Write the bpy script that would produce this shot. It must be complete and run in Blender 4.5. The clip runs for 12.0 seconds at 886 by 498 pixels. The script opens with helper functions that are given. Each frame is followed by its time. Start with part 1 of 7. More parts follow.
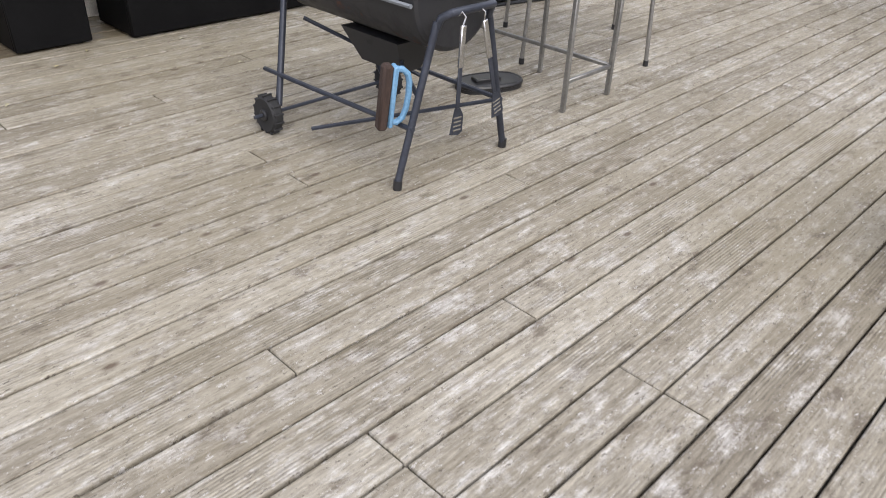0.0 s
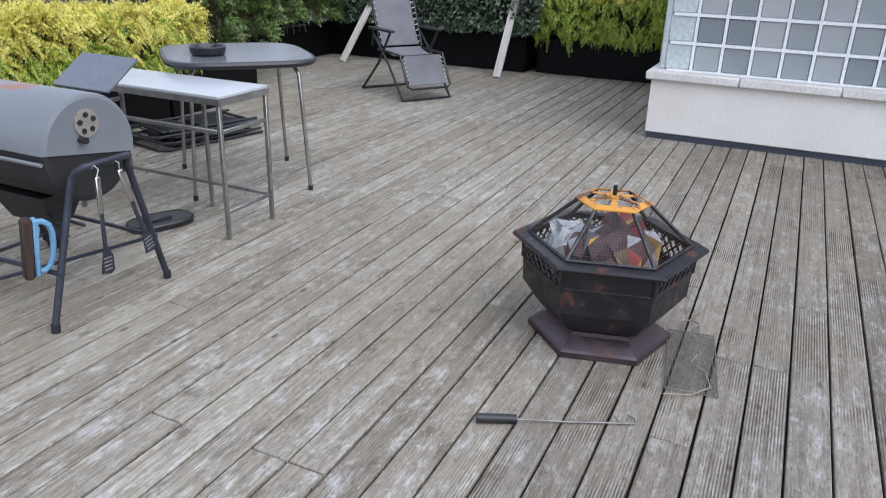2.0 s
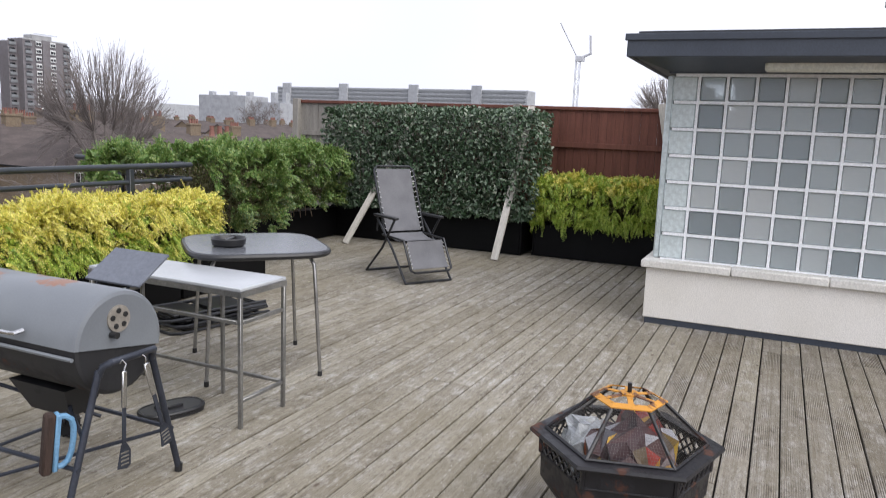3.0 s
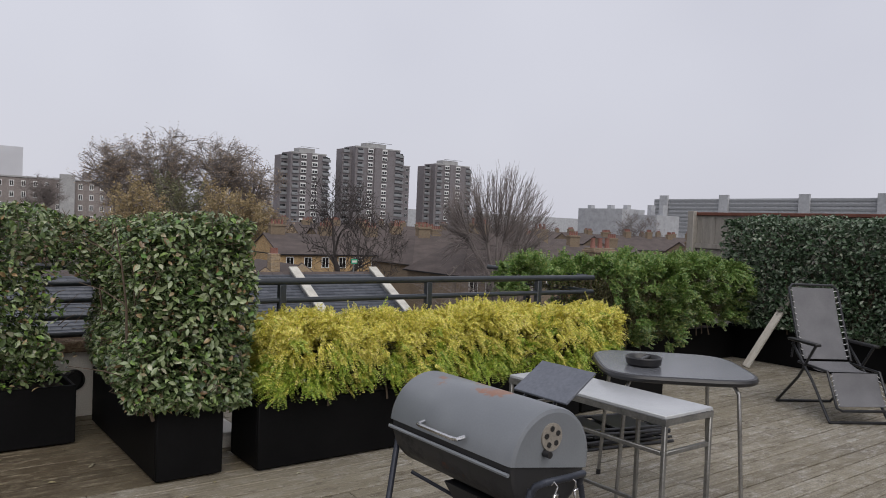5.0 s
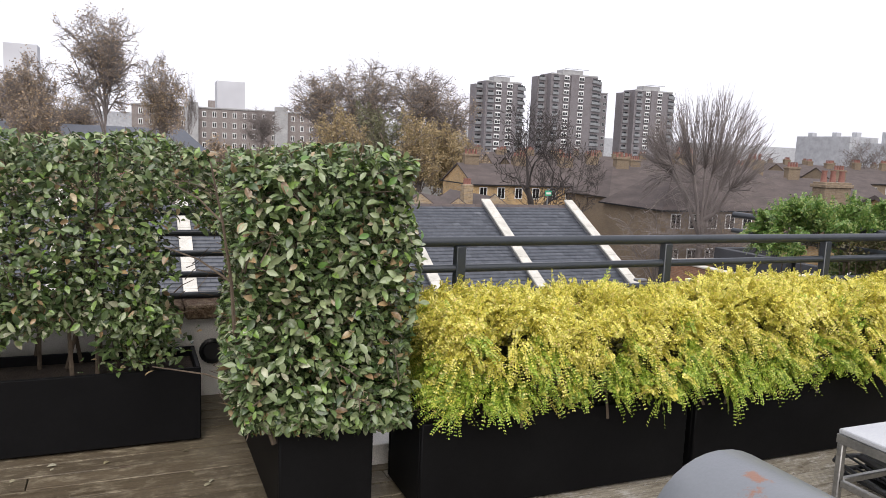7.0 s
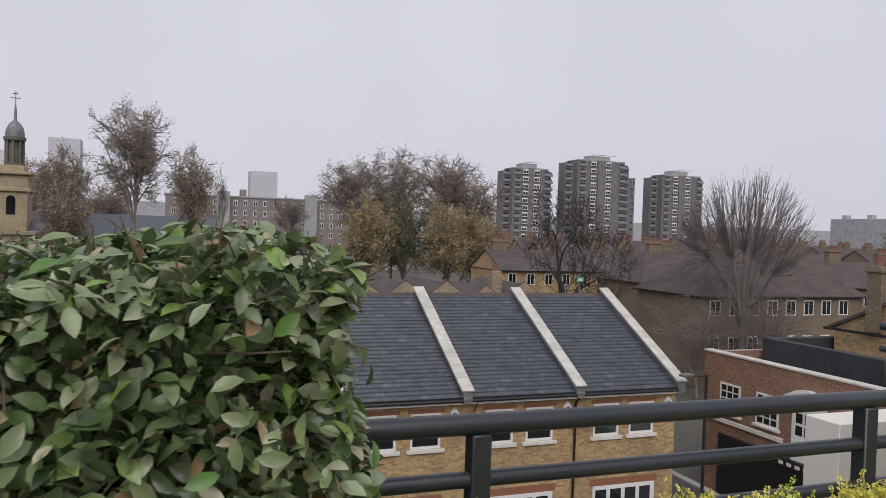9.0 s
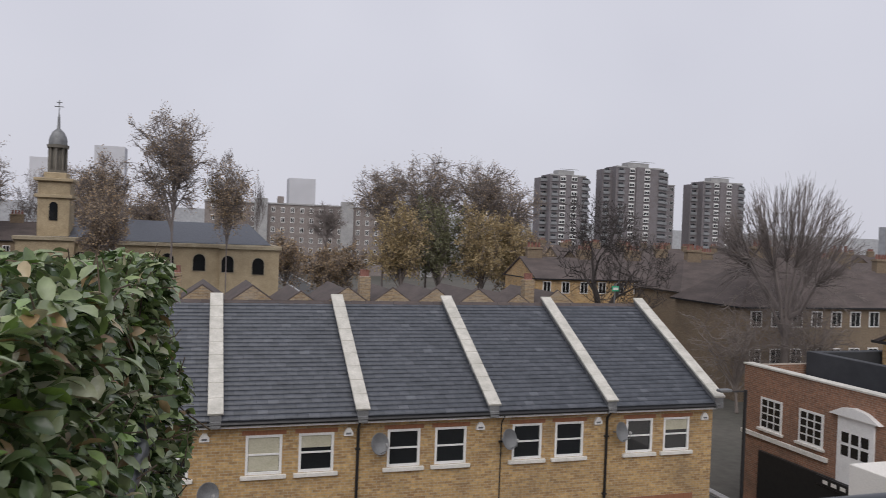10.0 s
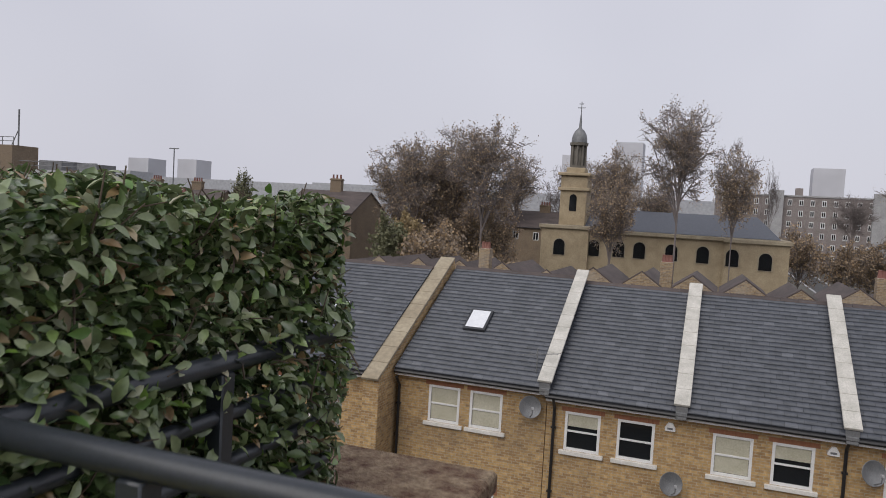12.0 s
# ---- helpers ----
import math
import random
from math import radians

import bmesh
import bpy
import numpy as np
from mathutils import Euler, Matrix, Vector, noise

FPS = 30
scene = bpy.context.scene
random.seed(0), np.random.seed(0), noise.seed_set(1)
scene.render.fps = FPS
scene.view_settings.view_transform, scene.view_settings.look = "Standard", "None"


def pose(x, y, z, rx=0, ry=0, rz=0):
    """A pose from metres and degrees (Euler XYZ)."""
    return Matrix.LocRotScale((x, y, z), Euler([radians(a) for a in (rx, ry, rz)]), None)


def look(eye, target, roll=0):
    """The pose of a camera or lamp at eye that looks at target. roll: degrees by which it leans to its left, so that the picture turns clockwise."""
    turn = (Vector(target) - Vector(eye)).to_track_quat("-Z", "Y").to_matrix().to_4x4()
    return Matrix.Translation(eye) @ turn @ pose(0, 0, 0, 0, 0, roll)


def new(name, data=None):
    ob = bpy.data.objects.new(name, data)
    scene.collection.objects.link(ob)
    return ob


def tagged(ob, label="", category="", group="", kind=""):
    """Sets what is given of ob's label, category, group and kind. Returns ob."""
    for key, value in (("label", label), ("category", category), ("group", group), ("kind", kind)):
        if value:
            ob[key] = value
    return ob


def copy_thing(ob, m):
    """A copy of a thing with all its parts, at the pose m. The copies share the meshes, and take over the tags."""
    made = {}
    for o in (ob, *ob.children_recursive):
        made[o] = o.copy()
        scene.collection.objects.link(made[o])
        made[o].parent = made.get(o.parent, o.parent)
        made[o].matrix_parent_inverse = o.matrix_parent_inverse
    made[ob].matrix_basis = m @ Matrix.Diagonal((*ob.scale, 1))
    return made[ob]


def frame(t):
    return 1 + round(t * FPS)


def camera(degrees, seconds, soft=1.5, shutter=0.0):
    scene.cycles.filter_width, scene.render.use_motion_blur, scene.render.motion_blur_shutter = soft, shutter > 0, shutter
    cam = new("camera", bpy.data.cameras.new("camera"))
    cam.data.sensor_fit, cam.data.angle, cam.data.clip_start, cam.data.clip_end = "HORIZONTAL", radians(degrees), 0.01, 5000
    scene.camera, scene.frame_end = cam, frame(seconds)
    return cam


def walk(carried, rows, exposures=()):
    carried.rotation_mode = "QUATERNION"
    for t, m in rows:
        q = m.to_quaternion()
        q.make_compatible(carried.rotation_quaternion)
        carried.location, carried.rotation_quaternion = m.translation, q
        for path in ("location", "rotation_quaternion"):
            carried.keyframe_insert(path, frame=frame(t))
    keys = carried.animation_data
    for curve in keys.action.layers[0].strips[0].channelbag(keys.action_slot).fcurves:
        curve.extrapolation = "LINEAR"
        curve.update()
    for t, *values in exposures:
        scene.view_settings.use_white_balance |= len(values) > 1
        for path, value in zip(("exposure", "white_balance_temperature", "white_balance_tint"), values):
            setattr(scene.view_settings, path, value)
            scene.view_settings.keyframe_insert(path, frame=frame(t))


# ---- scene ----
cam = camera(61.6, 12.0, soft=0.6, shutter=0.15)
PATH = [
    (0, (1.061, 2.287, 1.218), (2.284, 3.455, 0.152), 2.5),
    (0.5, (1.056, 2.05, 1.253), (2.227, 3.16, 0.071), 2.6),
    (1, (1.042, 1.882, 1.296), (2.307, 2.874, 0.105), 1.9),
    (1.5, (1.008, 1.77, 1.343), (2.526, 2.567, 0.315), 1.4),
    (2, (1.013, 1.727, 1.362), (2.7, 2.492, 0.606), 1.9),
    (2.5, (0.987, 1.729, 1.4), (2.747, 2.508, 0.855), 2.3),
    (3, (0.901, 1.801, 1.475), (2.705, 2.607, 1.161), 2.4),
    (3.5, (0.804, 1.76, 1.495), (2.563, 2.711, 1.496), 2.3),
    (3.7, (0.791, 1.775, 1.479), (2.472, 2.859, 1.486), 2.4),
    (5.3, (0.985, 2.323, 1.48), (2.158, 3.942, 1.411), 2.6),
    (5.5, (1.053, 2.482, 1.484), (2.201, 4.118, 1.397), 2.7),
    (6, (1.189, 2.835, 1.495), (2.162, 4.57, 1.288), 2.7),
    (6.5, (1.395, 3.22, 1.523), (2.197, 5.034, 1.264), 2.6),
    (6.7, (1.486, 3.357, 1.517), (2.272, 5.178, 1.258), 2.4),
    (8.3, (2.116, 4.433, 1.47), (2.832, 6.271, 1.141), 3.6),
    (8.5, (2.14, 4.732, 1.52), (2.85, 6.597, 1.393), 2.3),
    (9, (2.366, 5.102, 1.509), (3.065, 6.975, 1.468), 1.9),
    (9.5, (2.582, 5.357, 1.498), (3.306, 7.221, 1.467), 1.7),
    (10, (2.865, 5.559, 1.558), (3.47, 7.465, 1.532), 2.1),
    (10.5, (3.136, 5.918, 1.562), (3.245, 7.915, 1.542), 2.8),
    (11, (3.298, 6.243, 1.499), (2.882, 8.199, 1.492), 3.3),
    (11.5, (3.492, 6.221, 1.493), (2.788, 8.093, 1.479), 3.7),
    (12, (3.81, 5.804, 1.472), (3.115, 7.676, 1.363), 3.3),
]
EXPOSE = [(0, 1.1, 6400, 11), (0.5, 0.98, 6300, 11), (1.2, 1.05, 5950, 12), (1.6, 1.05, 5800, 10), (2.0, 0.85, 5750, 10), (2.5, 0.85, 6000, 10), (3.0, 0.82, 6300, 10), (3.4, 0.0, 6500, 10), (5.4, 0.2, 6500, 10), (6.0, 0.56, 6600, 10), (6.5, 0.8, 6600, 11), (8.3, 0.88, 6600, 11), (8.6, 0.5, 6500, 11), (9.0, 0.1, 6500, 11), (12, 0.07, 6500, 11)]
walk(cam, [(t, look(eye, target, roll)) for t, eye, target, roll in PATH], EXPOSE)

# ---- light: a bright overcast winter sky ----
world = bpy.data.worlds.new("overcast_sky")
scene.world = world
world.use_nodes = True
wn, wl = world.node_tree.nodes, world.node_tree.links
wn.clear()
sky = wn.new("ShaderNodeTexSky")
sky.sky_type, sky.sun_disc = "NISHITA", False
sky.sun_elevation, sky.sun_rotation = radians(38), radians(200)
sky.air_density, sky.dust_density, sky.ozone_density = 1.0, 6.0, 1.0
cloud = wn.new("ShaderNodeTexNoise")
cloud.inputs["Scale"].default_value, cloud.inputs["Detail"].default_value = 1.6, 3
ramp = wn.new("ShaderNodeValToRGB")
ramp.color_ramp.elements[0].position, ramp.color_ramp.elements[0].color = 0.3, (5.8, 5.85, 6.6, 1)
ramp.color_ramp.elements[1].position, ramp.color_ramp.elements[1].color = 0.75, (7.0, 7.05, 7.75, 1)
mixs = wn.new("ShaderNodeMix")
mixs.data_type = "RGBA"
mixs.inputs[0].default_value = 0.9
back = wn.new("ShaderNodeBackground")
back.inputs["Strength"].default_value = 0.1
wout = wn.new("ShaderNodeOutputWorld")
coordw = wn.new("ShaderNodeTexCoord")
wl.new(coordw.outputs["Generated"], cloud.inputs["Vector"])
wl.new(cloud.outputs["Fac"], ramp.inputs["Fac"])
wl.new(sky.outputs["Color"], mixs.inputs[6])
wl.new(ramp.outputs["Color"], mixs.inputs[7])
wl.new(mixs.outputs[2], back.inputs["Color"])
wl.new(back.outputs["Background"], wout.inputs["Surface"])
sun = new("sun", bpy.data.lights.new("sun", "SUN"))
sun.data.energy, sun.data.angle, sun.data.color = 1.5, radians(60), (1.0, 0.97, 0.93)
sun.matrix_world = look((0, 0, 50), (14, 38, 0))

# ---- materials ----


def nodes_of(name):
    m = bpy.data.materials.new(name)
    m.use_nodes = True
    nt = m.node_tree
    return m, nt, nt.nodes["Principled BSDF"]


def noise_node(nt, scale, detail=4, rough=0.6, stretch=(1, 1, 1), coord="Object"):
    tc, mp, tx = nt.nodes.new("ShaderNodeTexCoord"), nt.nodes.new("ShaderNodeMapping"), nt.nodes.new("ShaderNodeTexNoise")
    mp.inputs["Scale"].default_value = stretch
    nt.links.new(tc.outputs[coord], mp.inputs["Vector"])
    nt.links.new(mp.outputs["Vector"], tx.inputs["Vector"])
    tx.inputs["Scale"].default_value, tx.inputs["Detail"].default_value, tx.inputs["Roughness"].default_value = scale, detail, rough
    return tx


def ramp_node(nt, fac, stops):
    r = nt.nodes.new("ShaderNodeValToRGB")
    while len(r.color_ramp.elements) < len(stops):
        r.color_ramp.elements.new(0.5)
    for el, (p, c) in zip(r.color_ramp.elements, stops):
        el.position, el.color = p, (*c, 1)
    nt.links.new(fac, r.inputs["Fac"])
    return r.outputs["Color"]


def blend(nt, fac, a, b, kind="MIX"):
    mx = nt.nodes.new("ShaderNodeMix")
    mx.data_type, mx.blend_type = "RGBA", kind
    for sock, v in ((mx.inputs[0], fac), (mx.inputs[6], a), (mx.inputs[7], b)):
        if isinstance(v, (int, float)):
            sock.default_value = v
        elif isinstance(v, tuple):
            sock.default_value = (*v, 1)
        else:
            nt.links.new(v, sock)
    return mx.outputs[2]


def bumped(nt, bsdf, height, strength=0.3, dist=0.01):
    b = nt.nodes.new("ShaderNodeBump")
    b.inputs["Strength"].default_value, b.inputs["Distance"].default_value = strength, dist
    nt.links.new(height, b.inputs["Height"])
    nt.links.new(b.outputs["Normal"], bsdf.inputs["Normal"])


def simple(name, a, b, rough=0.6, metal=0.0, scale=6.0, fine=60.0, bump=0.15, stretch=(1, 1, 1), spec=0.5, dist=0.004):
    """Two tones mixed by a coarse and a fine noise, with a fine relief."""
    m, nt, bs = nodes_of(name)
    n1, n2 = noise_node(nt, scale, 5, 0.6, stretch), noise_node(nt, fine, 3, 0.6, stretch)
    base = ramp_node(nt, n1.outputs["Fac"], [(0.32, a), (0.68, b)])
    grain = ramp_node(nt, n2.outputs["Fac"], [(0.3, (0.82, 0.82, 0.82)), (0.7, (1.12, 1.12, 1.12))])
    nt.links.new(blend(nt, 1.0, base, grain, "MULTIPLY"), bs.inputs["Base Color"])
    bs.inputs["Roughness"].default_value, bs.inputs["Metallic"].default_value = rough, metal
    bs.inputs["Specular IOR Level"].default_value = spec
    bumped(nt, bs, n2.outputs["Fac"], bump, dist)
    return m


def deck_material(name, tones, bloom_to, ridge, wet=0.72):
    m, nt, bs = nodes_of(name)
    info = nt.nodes.new("ShaderNodeObjectInfo")
    tc = nt.nodes.new("ShaderNodeTexCoord")
    add = nt.nodes.new("ShaderNodeVectorMath")
    add.operation = "ADD"
    mul = nt.nodes.new("ShaderNodeVectorMath")
    mul.operation = "SCALE"
    cmb = nt.nodes.new("ShaderNodeCombineXYZ")
    nt.links.new(info.outputs["Random"], cmb.inputs[0])
    nt.links.new(info.outputs["Random"], cmb.inputs[1])
    nt.links.new(cmb.outputs[0], mul.inputs[0])
    mul.inputs["Scale"].default_value = 37.0
    nt.links.new(tc.outputs["Object"], add.inputs[0])
    nt.links.new(mul.outputs[0], add.inputs[1])

    def tex(scale, stretch, detail=5, rough=0.65):
        mp, tx = nt.nodes.new("ShaderNodeMapping"), nt.nodes.new("ShaderNodeTexNoise")
        mp.inputs["Scale"].default_value = stretch
        nt.links.new(add.outputs[0], mp.inputs["Vector"])
        nt.links.new(mp.outputs["Vector"], tx.inputs["Vector"])
        tx.inputs["Scale"].default_value, tx.inputs["Detail"].default_value, tx.inputs["Roughness"].default_value = scale, detail, rough
        return tx.outputs["Fac"]

    # board to board tone, grey bloom, grain, green algae, dark knots
    tone = ramp_node(nt, info.outputs["Random"], list(zip((0.0, 0.35, 0.7, 1.0), tones)))
    bloom = tex(7.0, (1.0, 2.0, 1), 10, 0.78)
    col = blend(nt, ramp_node(nt, bloom, [(0.5, (0, 0, 0)), (0.62, (0.8, 0.8, 0.8))]), tone, bloom_to)
    grain = tex(20, (1.0, 6, 1), 8, 0.76)
    col = blend(nt, 1.0, col, ramp_node(nt, grain, [(0.3, (0.55, 0.53, 0.5)), (0.5, (0.95, 0.95, 0.94)), (0.72, (1.4, 1.4, 1.38))]), "MULTIPLY")
    streak = tex(3.0, (0.45, 16, 1), 5, 0.6)
    col = blend(nt, 1.0, col, ramp_node(nt, streak, [(0.32, (0.66, 0.63, 0.58)), (0.52, (1.0, 1.0, 1.0)), (0.7, (1.2, 1.2, 1.19))]), "MULTIPLY")
    world_noise = noise_node(nt, 0.55, 4, 0.6, (1, 1, 1), "Object")
    geo = nt.nodes.new("ShaderNodeNewGeometry")
    nt.links.new(geo.outputs["Position"], world_noise.inputs["Vector"])
    col = blend(nt, ramp_node(nt, world_noise.outputs["Fac"], [(0.42, (0, 0, 0)), (0.62, (0.55, 0.55, 0.55))]), col, (0.195, 0.168, 0.114))
    stain = tex(5.0, (1.0, 2.4, 1), 9, 0.76)
    col = blend(nt, ramp_node(nt, stain, [(0.55, (0, 0, 0)), (0.64, (0.75, 0.75, 0.75))]), col, (0.095, 0.075, 0.055))
    # crisp flecks: lichen pale, dirt dark
    fleck = tex(24, (1.0, 2.6, 1), 6, 0.8)
    col = blend(nt, ramp_node(nt, fleck, [(0.6, (0, 0, 0)), (0.625, (0.75, 0.75, 0.75))]), col, bloom_to)
    specks = tex(30, (1.0, 3.2, 1), 6, 0.8)
    col = blend(nt, ramp_node(nt, specks, [(0.585, (0, 0, 0)), (0.615, (0.85, 0.85, 0.85))]), col, (0.075, 0.062, 0.05))
    vor = nt.nodes.new("ShaderNodeTexVoronoi")
    mpv = nt.nodes.new("ShaderNodeMapping")
    mpv.inputs["Scale"].default_value = (2.6, 5.5, 1)
    nt.links.new(add.outputs[0], mpv.inputs["Vector"])
    nt.links.new(mpv.outputs["Vector"], vor.inputs["Vector"])
    vor.inputs["Scale"].default_value = 1.1
    col = blend(nt, ramp_node(nt, vor.outputs["Distance"], [(0.035, (0.8, 0.8, 0.8)), (0.08, (0, 0, 0))]), col, (0.07, 0.045, 0.03))
    nt.links.new(col, bs.inputs["Base Color"])
    bs.inputs["Roughness"].default_value = wet
    bs.inputs["Specular IOR Level"].default_value = 0.3
    # reeded top: fine ridges along the board
    sep = nt.nodes.new("ShaderNodeSeparateXYZ")
    nt.links.new(tc.outputs["Object"], sep.inputs[0])
    mth = nt.nodes.new("ShaderNodeMath")
    mth.operation = "MULTIPLY"
    nt.links.new(sep.outputs["Y"], mth.inputs[0])
    mth.inputs[1].default_value = 2 * math.pi / 0.0095
    sn = nt.nodes.new("ShaderNodeMath")
    sn.operation = "SINE"
    nt.links.new(mth.outputs[0], sn.inputs[0])
    # the ridges are worn away in places
    wear = ramp_node(nt, tex(1.7, (1.0, 1.6, 1), 4), [(0.48, (0.06 * ridge,) * 3), (0.62, (ridge,) * 3)])
    rid = nt.nodes.new("ShaderNodeMath")
    rid.operation = "MULTIPLY"
    nt.links.new(sn.outputs[0], rid.inputs[0])
    nt.links.new(wear, rid.inputs[1])
    sm = nt.nodes.new("ShaderNodeMath")
    sm.operation = "MULTIPLY_ADD"
    nt.links.new(grain, sm.inputs[0])
    sm.inputs[1].default_value = 1.3
    nt.links.new(rid.outputs[0], sm.inputs[2])
    # colour darker in the grooves, lighter on the ridges
    gr = nt.nodes.new("ShaderNodeMath")
    gr.operation = "MULTIPLY_ADD"
    nt.links.new(rid.outputs[0], gr.inputs[0])
    gr.inputs[1].default_value = gr.inputs[2].default_value = 0.5
    col = blend(nt, 1.0, col, ramp_node(nt, gr.outputs[0], [(0.1, (0.45, 0.43, 0.4)), (0.5, (1.0, 1.0, 1.0)), (0.9, (1.22, 1.22, 1.22))]), "MULTIPLY")
    nt.links.new(col, bs.inputs["Base Color"])
    bumped(nt, bs, sm.outputs[0], 0.7, 0.0018)
    return m


def leaf_material(name, stops, rough=0.45, trans=0.25, under=None):
    """Each leaf takes its own tone."""
    m, nt, bs = nodes_of(name)
    geo = nt.nodes.new("ShaderNodeNewGeometry")
    col = ramp_node(nt, geo.outputs["Random Per Island"], stops)
    n = noise_node(nt, 45, 3)
    col = blend(nt, 1.0, col, ramp_node(nt, n.outputs["Fac"], [(0.3, (0.8, 0.8, 0.8)), (0.7, (1.18, 1.18, 1.18))]), "MULTIPLY")
    nt.links.new(col, bs.inputs["Base Color"])
    bs.inputs["Roughness"].default_value = rough
    bs.inputs["Specular IOR Level"].default_value = 0.65
    tr, mx = nt.nodes.new("ShaderNodeBsdfTranslucent"), nt.nodes.new("ShaderNodeMixShader")
    nt.links.new(col, tr.inputs["Color"])
    mx.inputs[0].default_value = trans
    nt.links.new(bs.outputs[0], mx.inputs[1])
    nt.links.new(tr.outputs[0], mx.inputs[2])
    nt.links.new(mx.outputs[0], nt.nodes["Material Output"].inputs["Surface"])
    return m


def brick_material(name, c1, c2, mortar, scale=1.0, dirt=(0.09, 0.075, 0.06)):
    m, nt, bs = nodes_of(name)
    tc = nt.nodes.new("ShaderNodeTexCoord")
    sep, cmb, sm = nt.nodes.new("ShaderNodeSeparateXYZ"), nt.nodes.new("ShaderNodeCombineXYZ"), nt.nodes.new("ShaderNodeMath")
    sm.operation = "ADD"
    nt.links.new(tc.outputs["Object"], sep.inputs[0])
    nt.links.new(sep.outputs["X"], sm.inputs[0])
    nt.links.new(sep.outputs["Y"], sm.inputs[1])
    nt.links.new(sm.outputs[0], cmb.inputs[0])
    nt.links.new(sep.outputs["Z"], cmb.inputs[1])
    bt = nt.nodes.new("ShaderNodeTexBrick")
    nt.links.new(cmb.outputs[0], bt.inputs["Vector"])
    for k, v in (("Color1", c1), ("Color2", c2), ("Mortar", mortar)):
        bt.inputs[k].default_value = (*v, 1)
    for k, v in (("Scale", scale), ("Mortar Size", 0.007), ("Brick Width", 0.225), ("Row Height", 0.075), ("Mortar Smooth", 0.2), ("Bias", -0.1)):
        bt.inputs[k].default_value = v
    n1, n2 = noise_node(nt, 0.7, 5), noise_node(nt, 9, 4)
    col = blend(nt, 1.0, bt.outputs["Color"], ramp_node(nt, n2.outputs["Fac"], [(0.3, (0.72, 0.72, 0.72)), (0.7, (1.2, 1.2, 1.2))]), "MULTIPLY")
    col = blend(nt, ramp_node(nt, n1.outputs["Fac"], [(0.5, (0, 0, 0)), (0.75, (0.45, 0.45, 0.45))]), col, dirt)
    nt.links.new(col, bs.inputs["Base Color"])
    bs.inputs["Roughness"].default_value = 0.9
    bumped(nt, bs, bt.outputs["Fac"], -0.4, 0.01)
    return m


def island_material(name, stops, rough=0.6, scale=3.0, bump=0.1):
    m, nt, bs = nodes_of(name)
    geo = nt.nodes.new("ShaderNodeNewGeometry")
    n = noise_node(nt, scale, 5)
    col = ramp_node(nt, geo.outputs["Random Per Island"], stops)
    col = blend(nt, 1.0, col, ramp_node(nt, n.outputs["Fac"], [(0.3, (0.72, 0.72, 0.74)), (0.7, (1.2, 1.2, 1.2))]), "MULTIPLY")
    nt.links.new(col, bs.inputs["Base Color"])
    bs.inputs["Roughness"].default_value = rough
    bumped(nt, bs, n.outputs["Fac"], bump, 0.01)
    return m


def rusty(name, paint, rust, cover=0.62, rough=0.45, scale=3.0, metal=0.0):
    m, nt, bs = nodes_of(name)
    n1, n2 = noise_node(nt, scale, 7, 0.7), noise_node(nt, 130, 3)
    n3 = noise_node(nt, 1.7, 3)
    col = blend(nt, ramp_node(nt, n1.outputs["Fac"], [(cover, (0, 0, 0)), (cover + 0.06, (1, 1, 1))]), paint, rust)
    col = blend(nt, 1.0, col, ramp_node(nt, n2.outputs["Fac"], [(0.3, (0.95, 0.95, 0.95)), (0.7, (1.03, 1.03, 1.03))]), "MULTIPLY")
    col = blend(nt, 1.0, col, ramp_node(nt, n3.outputs["Fac"], [(0.35, (0.8, 0.8, 0.82)), (0.65, (1.12, 1.12, 1.1))]), "MULTIPLY")
    nt.links.new(col, bs.inputs["Base Color"])
    nt.links.new(ramp_node(nt, n1.outputs["Fac"], [(cover - 0.1, (rough,) * 3), (cover + 0.05, (0.85,) * 3)]), bs.inputs["Roughness"])
    bs.inputs["Metallic"].default_value = metal
    bumped(nt, bs, n2.outputs["Fac"], 0.12, 0.003)
    return m


DECK = deck_material("worn_decking", ((0.195, 0.173, 0.138), (0.285, 0.26, 0.213), (0.237, 0.213, 0.172), (0.335, 0.309, 0.258)), (0.46, 0.445, 0.425), 0.5)
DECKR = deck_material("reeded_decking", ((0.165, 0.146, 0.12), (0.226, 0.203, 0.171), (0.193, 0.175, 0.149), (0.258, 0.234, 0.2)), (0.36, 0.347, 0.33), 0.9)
DECKW = deck_material("damp_decking", ((0.075, 0.058, 0.038), (0.125, 0.098, 0.066), (0.095, 0.076, 0.053), (0.15, 0.12, 0.082)), (0.3, 0.26, 0.19), 0.5, 0.5)
UNDER = simple("deck_underside", (0.04, 0.036, 0.03), (0.065, 0.057, 0.048), 0.95)
BLACKBOX = simple("black_planter_paint", (0.003, 0.003, 0.0035), (0.0055, 0.0055, 0.006), 0.55, 0, 2.5, 50, 0.08, spec=0.12)
SOIL = simple("potting_soil", (0.03, 0.02, 0.014), (0.055, 0.04, 0.028), 0.95, 0, 12, 90, 0.6, dist=0.02)
RAILP = simple("dark_rail_paint", (0.022, 0.027, 0.033), (0.036, 0.042, 0.05), 0.33, 0, 4, 120, 0.06)
RENDERW = simple("cream_render", (0.7, 0.67, 0.61), (0.78, 0.75, 0.7), 0.85, 0, 1.5, 140, 0.25)
STONEW = simple("pale_stone", (0.6, 0.58, 0.53), (0.72, 0.7, 0.66), 0.8, 0, 4, 70, 0.2)
COPING = simple("coping_stone", (0.42, 0.41, 0.365), (0.6, 0.58, 0.53), 0.85, 0, 2.5, 30, 0.3)
